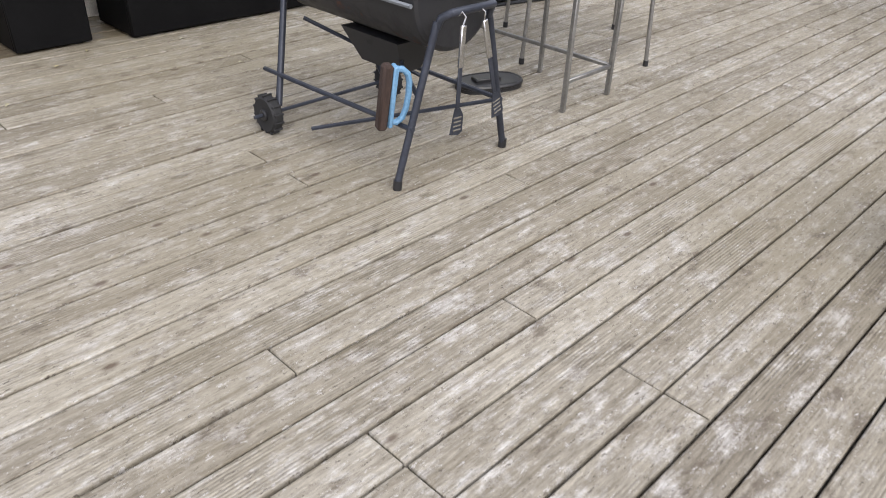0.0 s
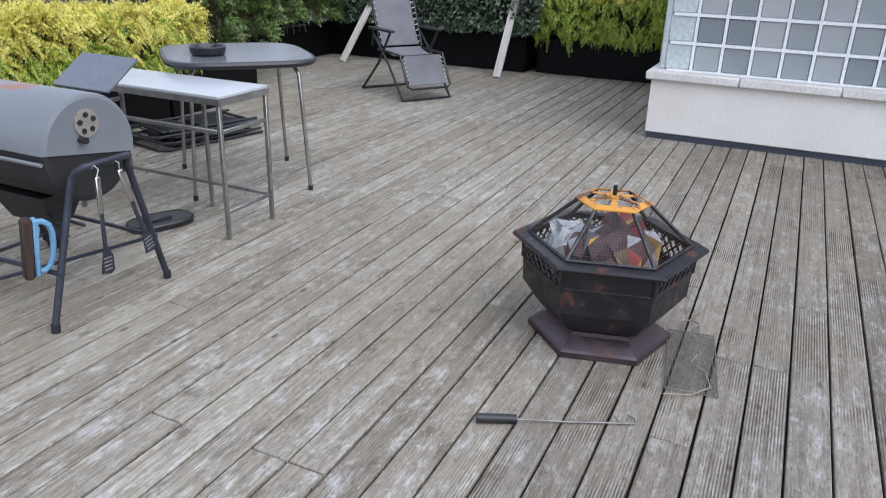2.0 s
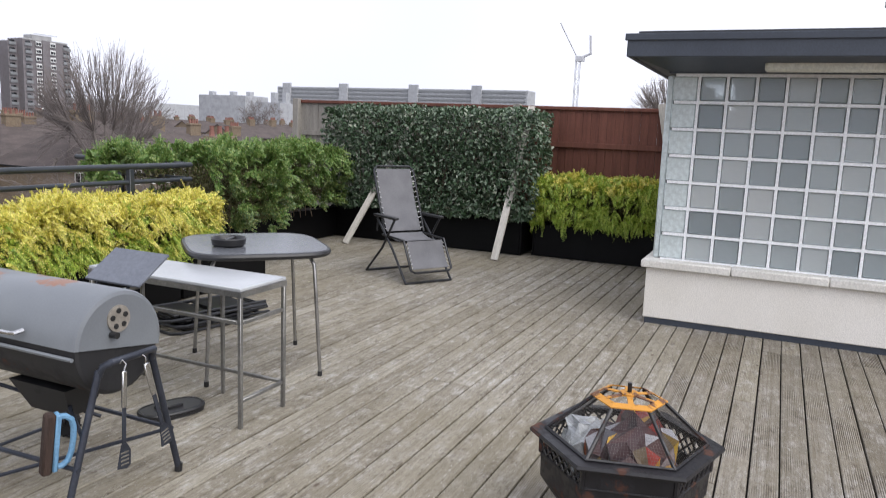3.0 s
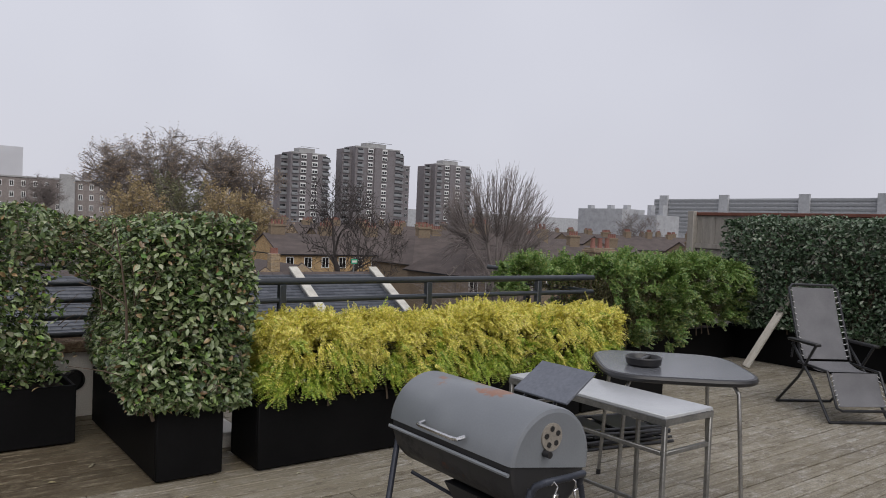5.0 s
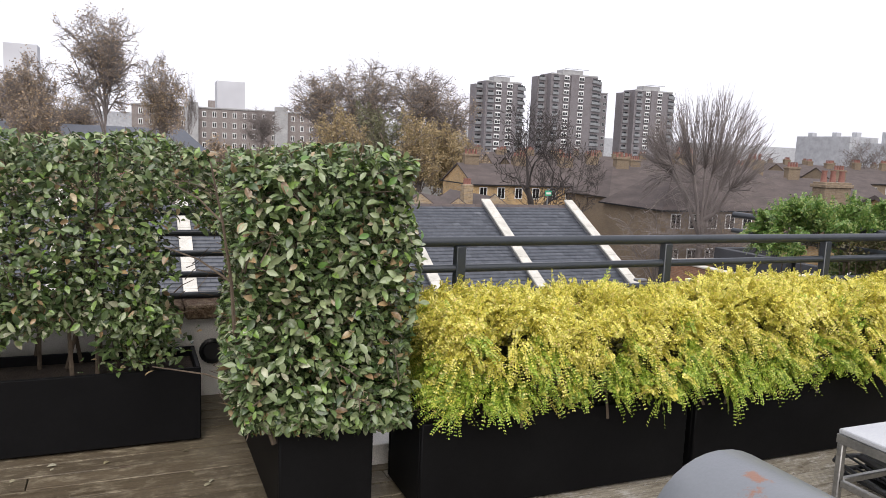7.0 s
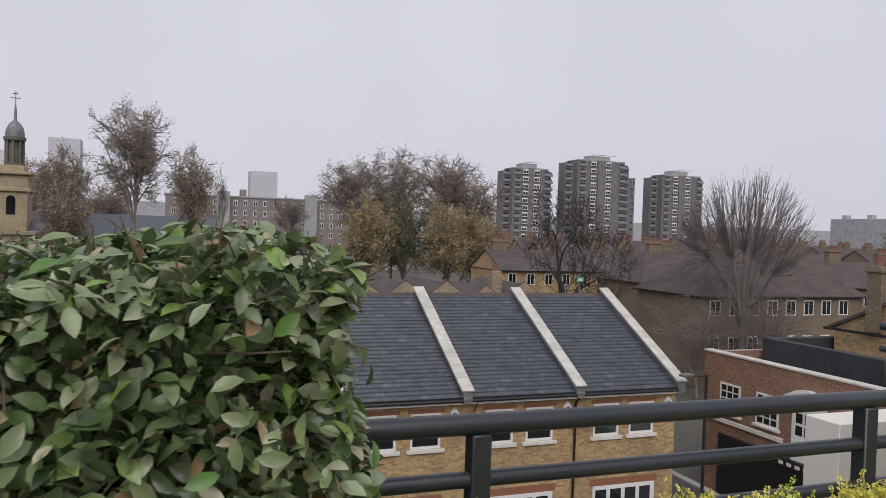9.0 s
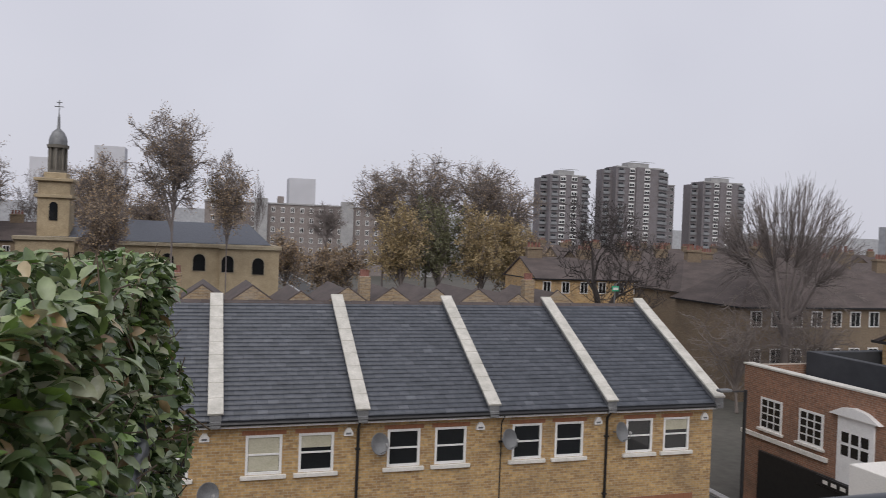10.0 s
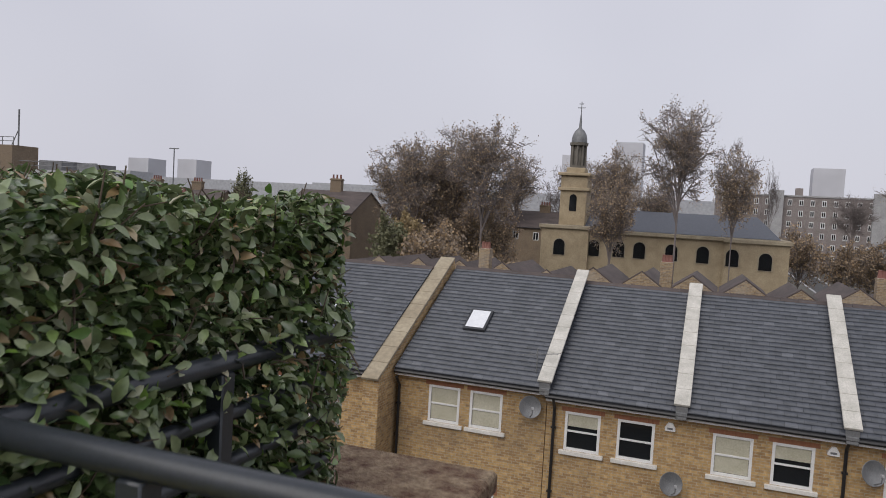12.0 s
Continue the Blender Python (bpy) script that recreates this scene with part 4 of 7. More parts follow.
gt = thing("garden_table", "dark tinted garden table with rounded corners and tubular legs", "table", at=pose(4.49, 4.65, 0, 0, 0, 48))
part("tabletop", Shape().plate(superellipse(0.405, 0.395, 4.2), 0.738, 0.76), DARKTOP, gt)
part("rim", Shape().tube([(x * 1.005, y * 1.005, 0.742) for x, y in superellipse(0.405, 0.395, 4.2)], 0.019, 8, True), BLACKPL, gt)
for sx in (-1, 1):
    for sy in (-1, 1):
        pts = [(sx * 0.22, sy * 0.21, 0.728), (sx * 0.275, sy * 0.265, 0.718), (sx * 0.3, sy * 0.29, 0.67), (sx * 0.31, sy * 0.3, 0.5), (sx * 0.335, sy * 0.325, 0.02)]
        lg = part("leg", Shape().tube(pts, 0.011, 10), LEGCHROME, gt)
        part("foot_cap", Shape().tube([(sx * 0.335, sy * 0.325, 0.0), (sx * 0.335, sy * 0.325, 0.03)], 0.014, 10), BLACKPL, lg)


def tray(name, label, at, r=0.1):
    """Shallow dish with a pinched rim and notches."""
    t = thing(name, label, "dish", at=at)
    s = Shape()
    s.lathe([(r * 0.2, 0.004), (r * 0.85, 0.0), (r, 0.012), (r * 1.05, 0.045), (r * 0.98, 0.052), (r * 0.9, 0.04), (r * 0.82, 0.018), (r * 0.2, 0.016)], 28)
    part("dish", s, BLACKPL, t)
    part("bar", Shape().box(-r * 0.95, r * 0.95, -0.012, 0.012, 0.03, 0.046, 0.004), BLACKPL, t)
    return t


tray("ashtray", "black plastic dish with notched rim on the garden table", pose(4.3, 4.69, 0.76, 0, 0, 20), 0.095)

# black lid lying on the decking
lid = thing("kettle_lid", "black oval plastic lid lying on the decking", "lid", at=pose(3.64, 4.5, 0, 0, 0, -20))
part("shell", Shape().plate(superellipse(0.165, 0.095, 2.6, 40), 0.0, 0.034), BLACKPL, lid)
part("rim", Shape().tube([(x, y, 0.026) for x, y in superellipse(0.158, 0.09, 2.6, 40)], 0.012, 8, True), BLACKPL, lid)
part("grip", Shape().box(-0.08, 0.05, -0.03, 0.03, 0.03, 0.05, 0.012), BLACKPL, lid)


# folded chairs stacked flat
def folded_chair():
    c = thing("folded_chair", "black folded metal garden chair lying flat under the table", "chair", "stack of folded chairs")
    part("frame", Shape().tube([(-0.22, -0.4, 0.012), (-0.22, 0.4, 0.012), (-0.17, 0.45, 0.012), (0.17, 0.45, 0.012), (0.22, 0.4, 0.012), (0.22, -0.4, 0.012)], 0.011, 8), CHAIRTUBE, c)
    part("inner_frame", Shape().tube([(-0.18, -0.42, 0.03), (-0.18, 0.3, 0.03), (0.18, 0.3, 0.03), (0.18, -0.42, 0.03)], 0.01, 8), CHAIRTUBE, c)
    part("seat", Shape().box(-0.17, 0.17, -0.28, 0.02, 0.02, 0.035, 0.006), BLACKPL, c)
    part("backrest", Shape().box(-0.17, 0.17, 0.08, 0.34, 0.02, 0.035, 0.006), BLACKPL, c)
    for y in (-0.35, -0.32, 0.38):
        part("slat", Shape().tube([(-0.18, y, 0.03), (0.18, y, 0.03)], 0.006, 6), CHAIRTUBE, c)
    return c


c0 = folded_chair()
c0.matrix_basis = pose(5.15, 5.6, 0.0, 0, 0, 78)
for k, (dx, dy, r) in enumerate(((0.02, 0.03, 84), (-0.03, 0.02, 74))):
    copy_thing(c0, pose(5.15 + dx, 5.6 + dy, 0.044 * (k + 1), 0, 0, r))

# ---- barrel barbecue: drum lies along y on two bent-tube trestles ----
bbq = thing("barrel_barbecue", "grey barrel charcoal barbecue on dark tube legs, rust-spotted lid", "barbecue", at=pose(2.9, 4.41, 0))
DR, DZ, DL = 0.206, 0.626, 0.39


def half_drum(a0, a1, y0, y1, r, n=20, m=8):
    s = Shape()
    vs, fs = [], []
    for i in range(n + 1):
        a = a0 + (a1 - a0) * i / n
        for y, rr in ((y0, r - 0.018), (y0 + 0.006, r - 0.005), (y0 + 0.016, r), (y1 - 0.016, r), (y1 - 0.006, r - 0.005), (y1, r - 0.018)):
            vs.append((rr * math.cos(a), y, DZ + rr * math.sin(a)))
    k = 6
    for i in range(n):
        for j in range(k - 1):
            fs.append((i * k + j, i * k + j + 1, (i + 1) * k + j + 1, (i + 1) * k + j))
    s.add(vs, fs)
    for j, y in ((0, y0), (k - 1, y1)):
        ring = [(vs[i * k + j][0], vs[i * k + j][1], vs[i * k + j][2]) for i in range(n + 1)]
        f = tuple(range(n + 1))
        s.add(ring, [f if j else tuple(reversed(f))])
    return s


TILT = radians(-14)
drum = part("lid", half_drum(TILT, math.pi + TILT * 0.3, -DL, DL, DR), BBQGREY, bbq, "grey painted half-drum lid with rust spots")
part("handle", Shape().tube([(-DR - 0.002, -0.13, DZ + 0.06), (-DR - 0.035, -0.125, DZ + 0.055), (-DR - 0.04, -0.1, DZ + 0.055), (-DR - 0.04, 0.1, DZ + 0.055), (-DR - 0.035, 0.125, DZ + 0.055), (-DR - 0.002, 0.13, DZ + 0.06)], 0.009, 8), CHROME, drum, "bright bent handle")
part("lid_lip", Shape().tube([(-DR - 0.002, -DL + 0.01, DZ - 0.015), (-DR - 0.002, DL - 0.01, DZ - 0.015)], 0.008, 6), BBQGREY, drum)
part("bowl", half_drum(math.pi + TILT * 0.3, 2 * math.pi + TILT, -DL + 0.008, DL - 0.008, DR - 0.008), BBQBLACK, bbq, "black sooty bowl")
for sy in (-1, 1):
    vent = Shape()
    disc = [(0.052 * math.cos(2 * math.pi * k / 26), 0.052 * math.sin(2 * math.pi * k / 26)) for k in range(26)]
    y = sy * (DL + 0.004)
    vent.add([(-0.01 + x, y - sy * 0.004, DZ + 0.1 + z) for x, z in disc] + [(-0.01 + x, y + sy * 0.003, DZ + 0.1 + z) for x, z in disc], [tuple(range(26)), tuple(range(51, 25, -1))] + [(k, (k + 1) % 26, 26 + (k + 1) % 26, 26 + k) for k in range(26)])
    vt = part("vent_disc", vent, simple("worn_vent_steel", (0.24, 0.22, 0.19), (0.34, 0.31, 0.27), 0.5, 0.3, 20, 90, 0.1), bbq, "bare steel air vent with five holes")
    for k in range(5):
        a = 2 * math.pi * k / 5 + 0.4
        cx, cz = -0.01 + 0.031 * math.cos(a), DZ + 0.1 + 0.031 * math.sin(a)
        part("hole", Shape().tube([(cx, y + sy * 0.001, cz), (cx, y + sy * 0.006, cz)], 0.0105, 10), BLACKPL, vt)
    part("vent_knob", Shape().tube([(-0.045, y, DZ + 0.045), (-0.045, y + sy * 0.03, DZ + 0.045)], 0.013, 10), BLACKPL, bbq)
part("flue_cap", Shape().box(-0.1, 0.1, DL + 0.005, DL + 0.04, DZ - 0.05, DZ + 0.02, 0.01), BBQBLACK, bbq)
# side shelf tilted up beside the lid
ms = pose(0.37, -0.02, 0.825, 0, -33, 0)
part("side_shelf", Shape().box(-0.105, 0.105, -0.17, 0.15, -0.006, 0.006, 0.003, ms), BBQFLAT, bbq, "flat grey folding shelf")
for by in (-0.1, 0.08):
    part("shelf_bracket", Shape().tube([(DR - 0.03, by, 0.69), (0.29, by, 0.735), (0.345, by, 0.785)], 0.007, 6), LEGSTEEL, bbq)
# two straight splayed legs at each end, joined by a bent hoop under the drum's rim
for sy in (-1, 1):
    y = sy * 0.42
    foot = 0.0 if sy < 0 else 0.075
    for sx, xf, xt in ((-1, -0.285, -0.13), (1, 0.27, 0.12)):
        leg = part("leg", Shape().tube([(xf, (y - sy * 0.015) if sy < 0 else 0.3, foot + 0.02), (xt, y, 0.56)], 0.0135, 10), LEGSTEEL, bbq)
        if sy < 0:
            part("foot_cap", Shape().tube([(xf, y - sy * 0.015, 0.0), (xf + 0.003, y - sy * 0.015, 0.035)], 0.0165, 10), BLACKPL, leg)
    part("leg_hoop", Shape().tube([(-0.13, y, 0.54), (-0.125, y + sy * 0.015, 0.575), (-0.105, y + sy * 0.04, 0.592), (0.0, y + sy * 0.052, 0.596), (0.095, y + sy * 0.04, 0.592), (0.115, y + sy * 0.015, 0.575), (0.12, y, 0.54)], 0.0135, 10), LEGSTEEL, bbq)
for sx, xn, xf in ((-1, -0.232, -0.255), (1, 0.218, 0.236)):
    part("side_rail", Shape().tube([(xn, -0.425, 0.215), (xf, 0.425, 0.21)], 0.0095, 8), LEGSTEEL, bbq)
part("cross_rail", Shape().tube([(-0.2, -0.42, 0.31), (-0.08, -0.2, 0.35), (0.1, 0.0, 0.34), (0.185, 0.3, 0.33)], 0.0085, 8), LEGSTEEL, bbq)
part("brace", Shape().tube([(0.218, -0.42, 0.215), (-0.26, 0.12, 0.05)], 0.0085, 6), LEGSTEEL, bbq)
part("brace", Shape().tube([(-0.14, 0.3, 0.42), (0.19, -0.05, 0.2)], 0.0085, 6), LEGSTEEL, bbq)
part("axle", Shape().tube([(-0.4, 0.3, 0.075), (0.27, 0.3, 0.075)], 0.008, 8), LEGSTEEL, bbq)
for x, sx in ((-0.335, -1), (0.295, 1)):
    mw = pose(x, 0.3, 0.075, 0, 90, 0)
    w = part("wheel", Shape().lathe([(0.045, -0.02), (0.066, -0.024), (0.075, -0.014), (0.075, 0.014), (0.066, 0.024), (0.045, 0.02)], 28, mw), RUBBER, bbq, "black plastic wheel")
    part("hub", Shape().lathe([(0.02, -0.03), (0.024, -0.026), (0.024, 0.026), (0.02, 0.03)], 14, mw), BLACKPL, w)
    for a in range(14):
        q = 2 * math.pi * a / 14
        part("tread", Shape().box(-0.006, 0.006, -0.004, 0.004, -0.02, 0.02, 0.001, mw @ Matrix.Rotation(q, 4, "Z") @ Matrix.Translation((0.075, 0, 0))), RUBBER, w)
# ash box hanging under the bowl
s = Shape()
s.add([(-0.1, -0.2, DZ - 0.2), (0.1, -0.2, DZ - 0.2), (0.1, 0.12, DZ - 0.2), (-0.1, 0.12, DZ - 0.2), (-0.05, -0.16, 0.3), (0.05, -0.16, 0.3), (0.05, 0.06, 0.3), (-0.05, 0.06, 0.3)], [(3, 2, 1, 0), (4, 5, 6, 7), (0, 1, 5, 4), (1, 2, 6, 5), (2, 3, 7, 6), (3, 0, 4, 7)])
part("ash_box", s, BBQBLACK, bbq)

# tools that hang from the near hoop


def tongs(x, lean, label, head):
    t = thing("barbecue_tool", label, "tool", "barbecue tools", at=pose(2.9 + x, 4.41 - 0.487, 0.575, 0, lean, 0))
    part("handle", Shape().box(-0.011, 0.011, -0.006, 0.006, -0.16, -0.02, 0.004), CHROME, t)
    part("hook", Shape().tube([(0, 0, -0.02), (0.008, 0, 0.005), (0, 0.01, 0.02), (-0.008, 0.015, 0.008)], 0.003, 6), CHROME, t)
    part("shaft", Shape().box(-0.009, 0.009, -0.003, 0.003, -0.3, -0.16, 0.002), LEGSTEEL, t)
    s = Shape()
    s.plate([(-0.012, 0), (0.012, 0), (0.03, -0.03), (0.03, -0.09), (0.012, -0.1), (-0.03, -0.09)], -0.002, 0.002, Matrix.Translation((0, 0, -0.3)) @ pose(0, 0, 0, 90, 0, 0))
    hd = part("blade", s, LEGSTEEL, t)
    for k in range(4):
        part("slot", Shape().box(-0.018, 0.02, -0.0035, 0.0035, -0.336 - 0.015 * k, -0.33 - 0.015 * k), CHROME, hd)
    return t


tongs(-0.075, 2, "long-handled steel barbecue spatula hanging from the frame", 0)
tongs(0.02, -16, "long-handled steel barbecue fork hanging askew from the frame", 1)
br = thing("grill_brush", "blue plastic grill brush with dark bristles hanging from the barbecue leg", "brush", at=pose(2.635, 4.04, 0.37, 6, 4, -20))
part("body", Shape().tube([(-0.005, 0, -0.14), (0.02, 0, -0.142), (0.04, 0, -0.125), (0.05, 0, -0.09), (0.053, 0, -0.04), (0.05, 0, 0.005), (0.04, 0, 0.035), (0.02, 0, 0.05), (-0.005, 0, 0.052)], 0.011, 8).box(-0.016, 0.002, -0.02, 0.02, -0.155, 0.065, 0.007), BLUEPL, br)
part("bristles", Shape().box(-0.052, -0.016, -0.02, 0.02, -0.165, 0.07, 0.014), BRISTLE, br)

# ---- reclining garden chair ----
zg = thing("reclining_chair", "grey mesh zero-gravity recliner on black tube frame, set upright", "chair", at=pose(7.6, 5.22, 0, 0, 0, 239))
W = 0.235
back = [(0.0, 0.0, 0.43), (-0.17, 0, 1.07)]


def sling(name, p0, p1, w, sag=0.02, n=8):
    s = Shape()
    vs = []
    for i in range(n + 1):
        t = i / n
        q = Vector(p0).lerp(Vector(p1), t)
        nrm = (Vector(p1) - Vector(p0)).cross(Vector((0, 1, 0))).normalized()
        q -= nrm * sag * math.sin(math.pi * t) * (-1)
        vs += [(q.x, -w, q.z), (q.x, w, q.z)]
    top = [(x + 0.004, y, z + 0.004) for x, y, z in vs]
    fs = [(2 * i, 2 * i + 1, 2 * i + 3, 2 * i + 2) for i in range(n)]
    s.add(vs, fs)
    s.add(top, [tuple(reversed(f)) for f in fs])
    return part(name, s, FABRIC, zg)


# x points to the chair's front
sling("back_sling", (-0.03, 0, 0.45), (-0.28, 0, 1.06), W - 0.03)
sling("seat_sling", (0.32, 0, 0.4), (-0.02, 0, 0.43), W - 0.03, 0.03)
sling("leg_sling", (0.49, 0, 0.15), (0.36, 0, 0.4), W - 0.03)
part("back_frame", Shape().tube([(-0.02, -W, 0.44), (-0.27, -W, 1.05), (-0.29, -W + 0.04, 1.09), (-0.29, W - 0.04, 1.09), (-0.27, W, 1.05), (-0.02, W, 0.44)], 0.012, 8), CHAIRTUBE, zg)
part("seat_frame", Shape().tube([(-0.06, -W, 0.42), (0.35, -W, 0.41), (0.5, -W, 0.14), (0.51, -W + 0.04, 0.12), (0.51, W - 0.04, 0.12), (0.5, W, 0.14), (0.35, W, 0.41), (-0.06, W, 0.42)], 0.012, 8), CHAIRTUBE, zg)
for sy in (-1, 1):
    y = sy * (W + 0.03)
    part("front_leg", Shape().tube([(-0.12, y, 0.58), (0.2, y, 0.3), (0.44, y, 0.03), (0.46, y, 0.013)], 0.012, 8), CHAIRTUBE, zg)
    part("rear_leg", Shape().tube([(0.22, y, 0.6), (0.0, y, 0.3), (-0.3, y, 0.03), (-0.32, y, 0.013)], 0.012, 8), CHAIRTUBE, zg)
    part("armrest", Shape().box(-0.16, 0.26, y - 0.028, y + 0.028, 0.6, 0.625, 0.01), BLACKPL, zg)
    part("arm_post", Shape().tube([(-0.1, y, 0.6), (-0.12, y, 0.45)], 0.01, 8), CHAIRTUBE, zg)
    cord = Shape()
    for k in range(12):
        t = (k + 0.5) / 12
        a, b = Vector((-0.03, 0, 0.45)).lerp(Vector((-0.28, 0, 1.06)), t), Vector((-0.02, 0, 0.44)).lerp(Vector((-0.27, 0, 1.05)), t)
        cord.tube([(a.x, sy * (W - 0.035), a.z), (b.x, sy * W, b.z + 0.02)], 0.004, 5)
    for k in range(7):
        t = (k + 0.5) / 7
        a = Vector((0.36, 0, 0.4)).lerp(Vector((0.49, 0, 0.15)), t)
        cord.tube([(a.x, sy * (W - 0.035), a.z), (a.x, sy * W, a.z - 0.02)], 0.004, 5)
    part("lacing", cord, CORD, zg)
part("front_foot_bar", Shape().tube([(0.46, -W - 0.03, 0.013), (0.46, W + 0.03, 0.013)], 0.012, 8), CHAIRTUBE, zg)
part("rear_foot_bar", Shape().tube([(-0.32, -W - 0.03, 0.013), (-0.32, W + 0.03, 0.013)], 0.012, 8), CHAIRTUBE, zg)


# ---- leaning timbers ----
def plank(a, b, label):
    a, b = Vector(a), Vector(b)
    p = tagged(part("plank", Shape().box(-0.012, 0.012, -0.045, 0.045, 0, (b - a).length, 0.003), TIMBERW), label, "plank", "leaning planks")
    d = (b - a).normalized()
    y = Vector((0, 1, 0))
    y = (y - d * y.dot(d)).normalized()
    p.matrix_basis = Matrix.Translation(a) @ Matrix((y.cross(d), y, d)).transposed().to_4x4()


plank((8.98, 4.75, 0.006), (9.98, 4.72, 1.82), "weathered pale plank leaning on the fence through the hedge")
plank((8.97, 6.78, 0.006), (9.95, 6.3, 1.7), "weathered pale plank leaning into the hedge")
plank((10.16, 2.78, 0.006), (10.24, 3.18, 1.9), "weathered pale plank standing against the fence")

# ---- hexagonal fire pit ----
pit = thing("fire_pit", "black hexagonal steel fire pit with bronzed base and mesh lid", "fire pit", at=pose(3.585, 2.225, 0, 0, 0, 44))


def hexa(r, z, turn=0.0):
    return [(r * math.cos(math.pi / 3 * k + turn), r * math.sin(math.pi / 3 * k + turn), z) for k in range(6)]


def hex_shell(rings):
    s = Shape()
    vs = [p for r, z in rings for p in hexa(r, z)]
    fs = []
    for i in range(len(rings) - 1):
        fs += [(i * 6 + k, i * 6 + (k + 1) % 6, (i + 1) * 6 + (k + 1) % 6, (i + 1) * 6 + k) for k in range(6)]
    return s.add(vs, fs)


s = hex_shell([(0.27, 0.0), (0.27, 0.022), (0.262, 0.03), (0.205, 0.066), (0.2, 0.08), (0.15, 0.082)])
part("base", s, PITBASE, pit, "flared bronzed base with copper burn marks", smooth=False)
part("neck", hex_shell([(0.175, 0.07), (0.175, 0.1), (0.22, 0.108), (0.2, 0.112)]), PITBLACK, pit, smooth=False)
part("bowl", hex_shell([(0.235, 0.1), (0.304, 0.19), (0.309, 0.29), (0.304, 0.29), (0.299, 0.195), (0.23, 0.11), (0.02, 0.108)]), PITBLACK, pit, "burnt black steel bowl", smooth=False)
# six lattice sides
ra, rb = hexa(0.308, 0.285), hexa(0.31, 0.368)
for k in range(6):
    a0, a1, b0, b1 = Vector(ra[k]), Vector(ra[(k + 1) % 6]), Vector(rb[k]), Vector(rb[(k + 1) % 6])
    side = part("side_panel", Shape().tube([a0, b0], 0.009, 6).tube([a0, a1], 0.006, 6), PITBLACK, pit)
    mid = (a0 + a1 + b0 + b1) / 4
    facing = pose(0, 0, 0, 0, 0, 44) @ Vector((mid.x, mid.y, 0))
    if facing.normalized().dot(Vector((-0.98, -0.2, 0))) > 0.6:
        nv = Vector((mid.x, mid.y, 0)).normalized() * 0.004
        part("plate", Shape().add([a0, a1, b1, b0, a0 - nv, a1 - nv, b1 - nv, b0 - nv], [(0, 1, 2, 3), (7, 6, 5, 4), (0, 3, 7, 4), (1, 5, 6, 2), (2, 6, 7, 3), (0, 4, 5, 1)]), PITBLACK, side, smooth=False)
        continue
    lat = Shape()
    n = 7
    for j in range(-2, n):
        for sgn in (1, -1):
            t0, t1 = j / n, (j + 2) / n
            u0, u1 = max(t0, 0), min(t1, 1)
            v0, v1 = (u0 - t0) / (t1 - t0), (u1 - t0) / (t1 - t0)
            if sgn < 0:
                v0, v1 = 1 - v0, 1 - v1
            p = a0.lerp(a1, u0).lerp(b0.lerp(b1, u0), v0)
            q = a0.lerp(a1, u1).lerp(b0.lerp(b1, u1), v1)
            if (p - q).length > 0.02:
                lat.tube([p, q], 0.0042, 4)
    part("lattice", lat, PITBLACK, side)
rim_ = hex_shell([(0.295, 0.365), (0.352, 0.365), (0.356, 0.372), (0.35, 0.382), (0.295, 0.382), (0.295, 0.365)])
part("rim", rim_, PITBLACK, pit, "broad flat black rim", smooth=False)
# spark guard: ribs, fine mesh and an orange pierced cap
lo6, hi6 = hexa(0.293, 0.385), hexa(0.125, 0.53)
guard = part("spark_guard", Shape().tube(lo6, 0.0075, 6, True), PITBLACK, pit)
for k in range(6):
    part("rib", Shape().tube([lo6[k], hi6[k]], 0.0075, 6), PITBLACK, guard)
msh = Shape()
for k in range(6):
    a0, a1, b0, b1 = Vector(lo6[k]), Vector(lo6[(k + 1) % 6]), Vector(hi6[k]), Vector(hi6[(k + 1) % 6])
    for j in range(1, 24):
        t = j / 24
        msh.tube([a0.lerp(a1, t), b0.lerp(b1, t)], 0.00035, 3)
    for j in range(1, 18):
        t = j / 18
        msh.tube([a0.lerp(b0, t), a1.lerp(b1, t)], 0.00035, 3)
part("wire_mesh", msh, WIRE, guard)
c6, i6 = hexa(0.14, 0.53), hexa(0.113, 0.54)
th = Vector((0, 0, 0.004))
ring = hex_shell([(0.14, 0.53), (0.113, 0.54), (0.113, 0.544), (0.14, 0.534), (0.14, 0.53)])
ring.lathe([(0.035, 0.546), (0.035, 0.554)], 16)
cap = part("cap", ring, PITORANGE, guard, "orange heat-marked pierced cap", smooth=False)
for k in range(6):
    m0 = (Vector(i6[k]) + Vector(i6[(k + 1) % 6])) / 2
    o = Vector((0, 0, 0.547))
    e = (m0 - o).normalized().cross(Vector((0, 0, 1))) * 0.01
    part("cap_spoke", Shape().add([o - e, o + e, m0 + e, m0 - e, o - e + th, o + e + th, m0 + e + th, m0 - e + th], [(3, 2, 1, 0), (4, 5, 6, 7), (0, 3, 7, 4), (1, 5, 6, 2), (2, 6, 7, 3)]), PITORANGE, guard)
part("lid_knob", Shape().tube([(0, 0, 0.55), (0, 0, 0.59)], 0.008, 8), PITBLACK, guard)
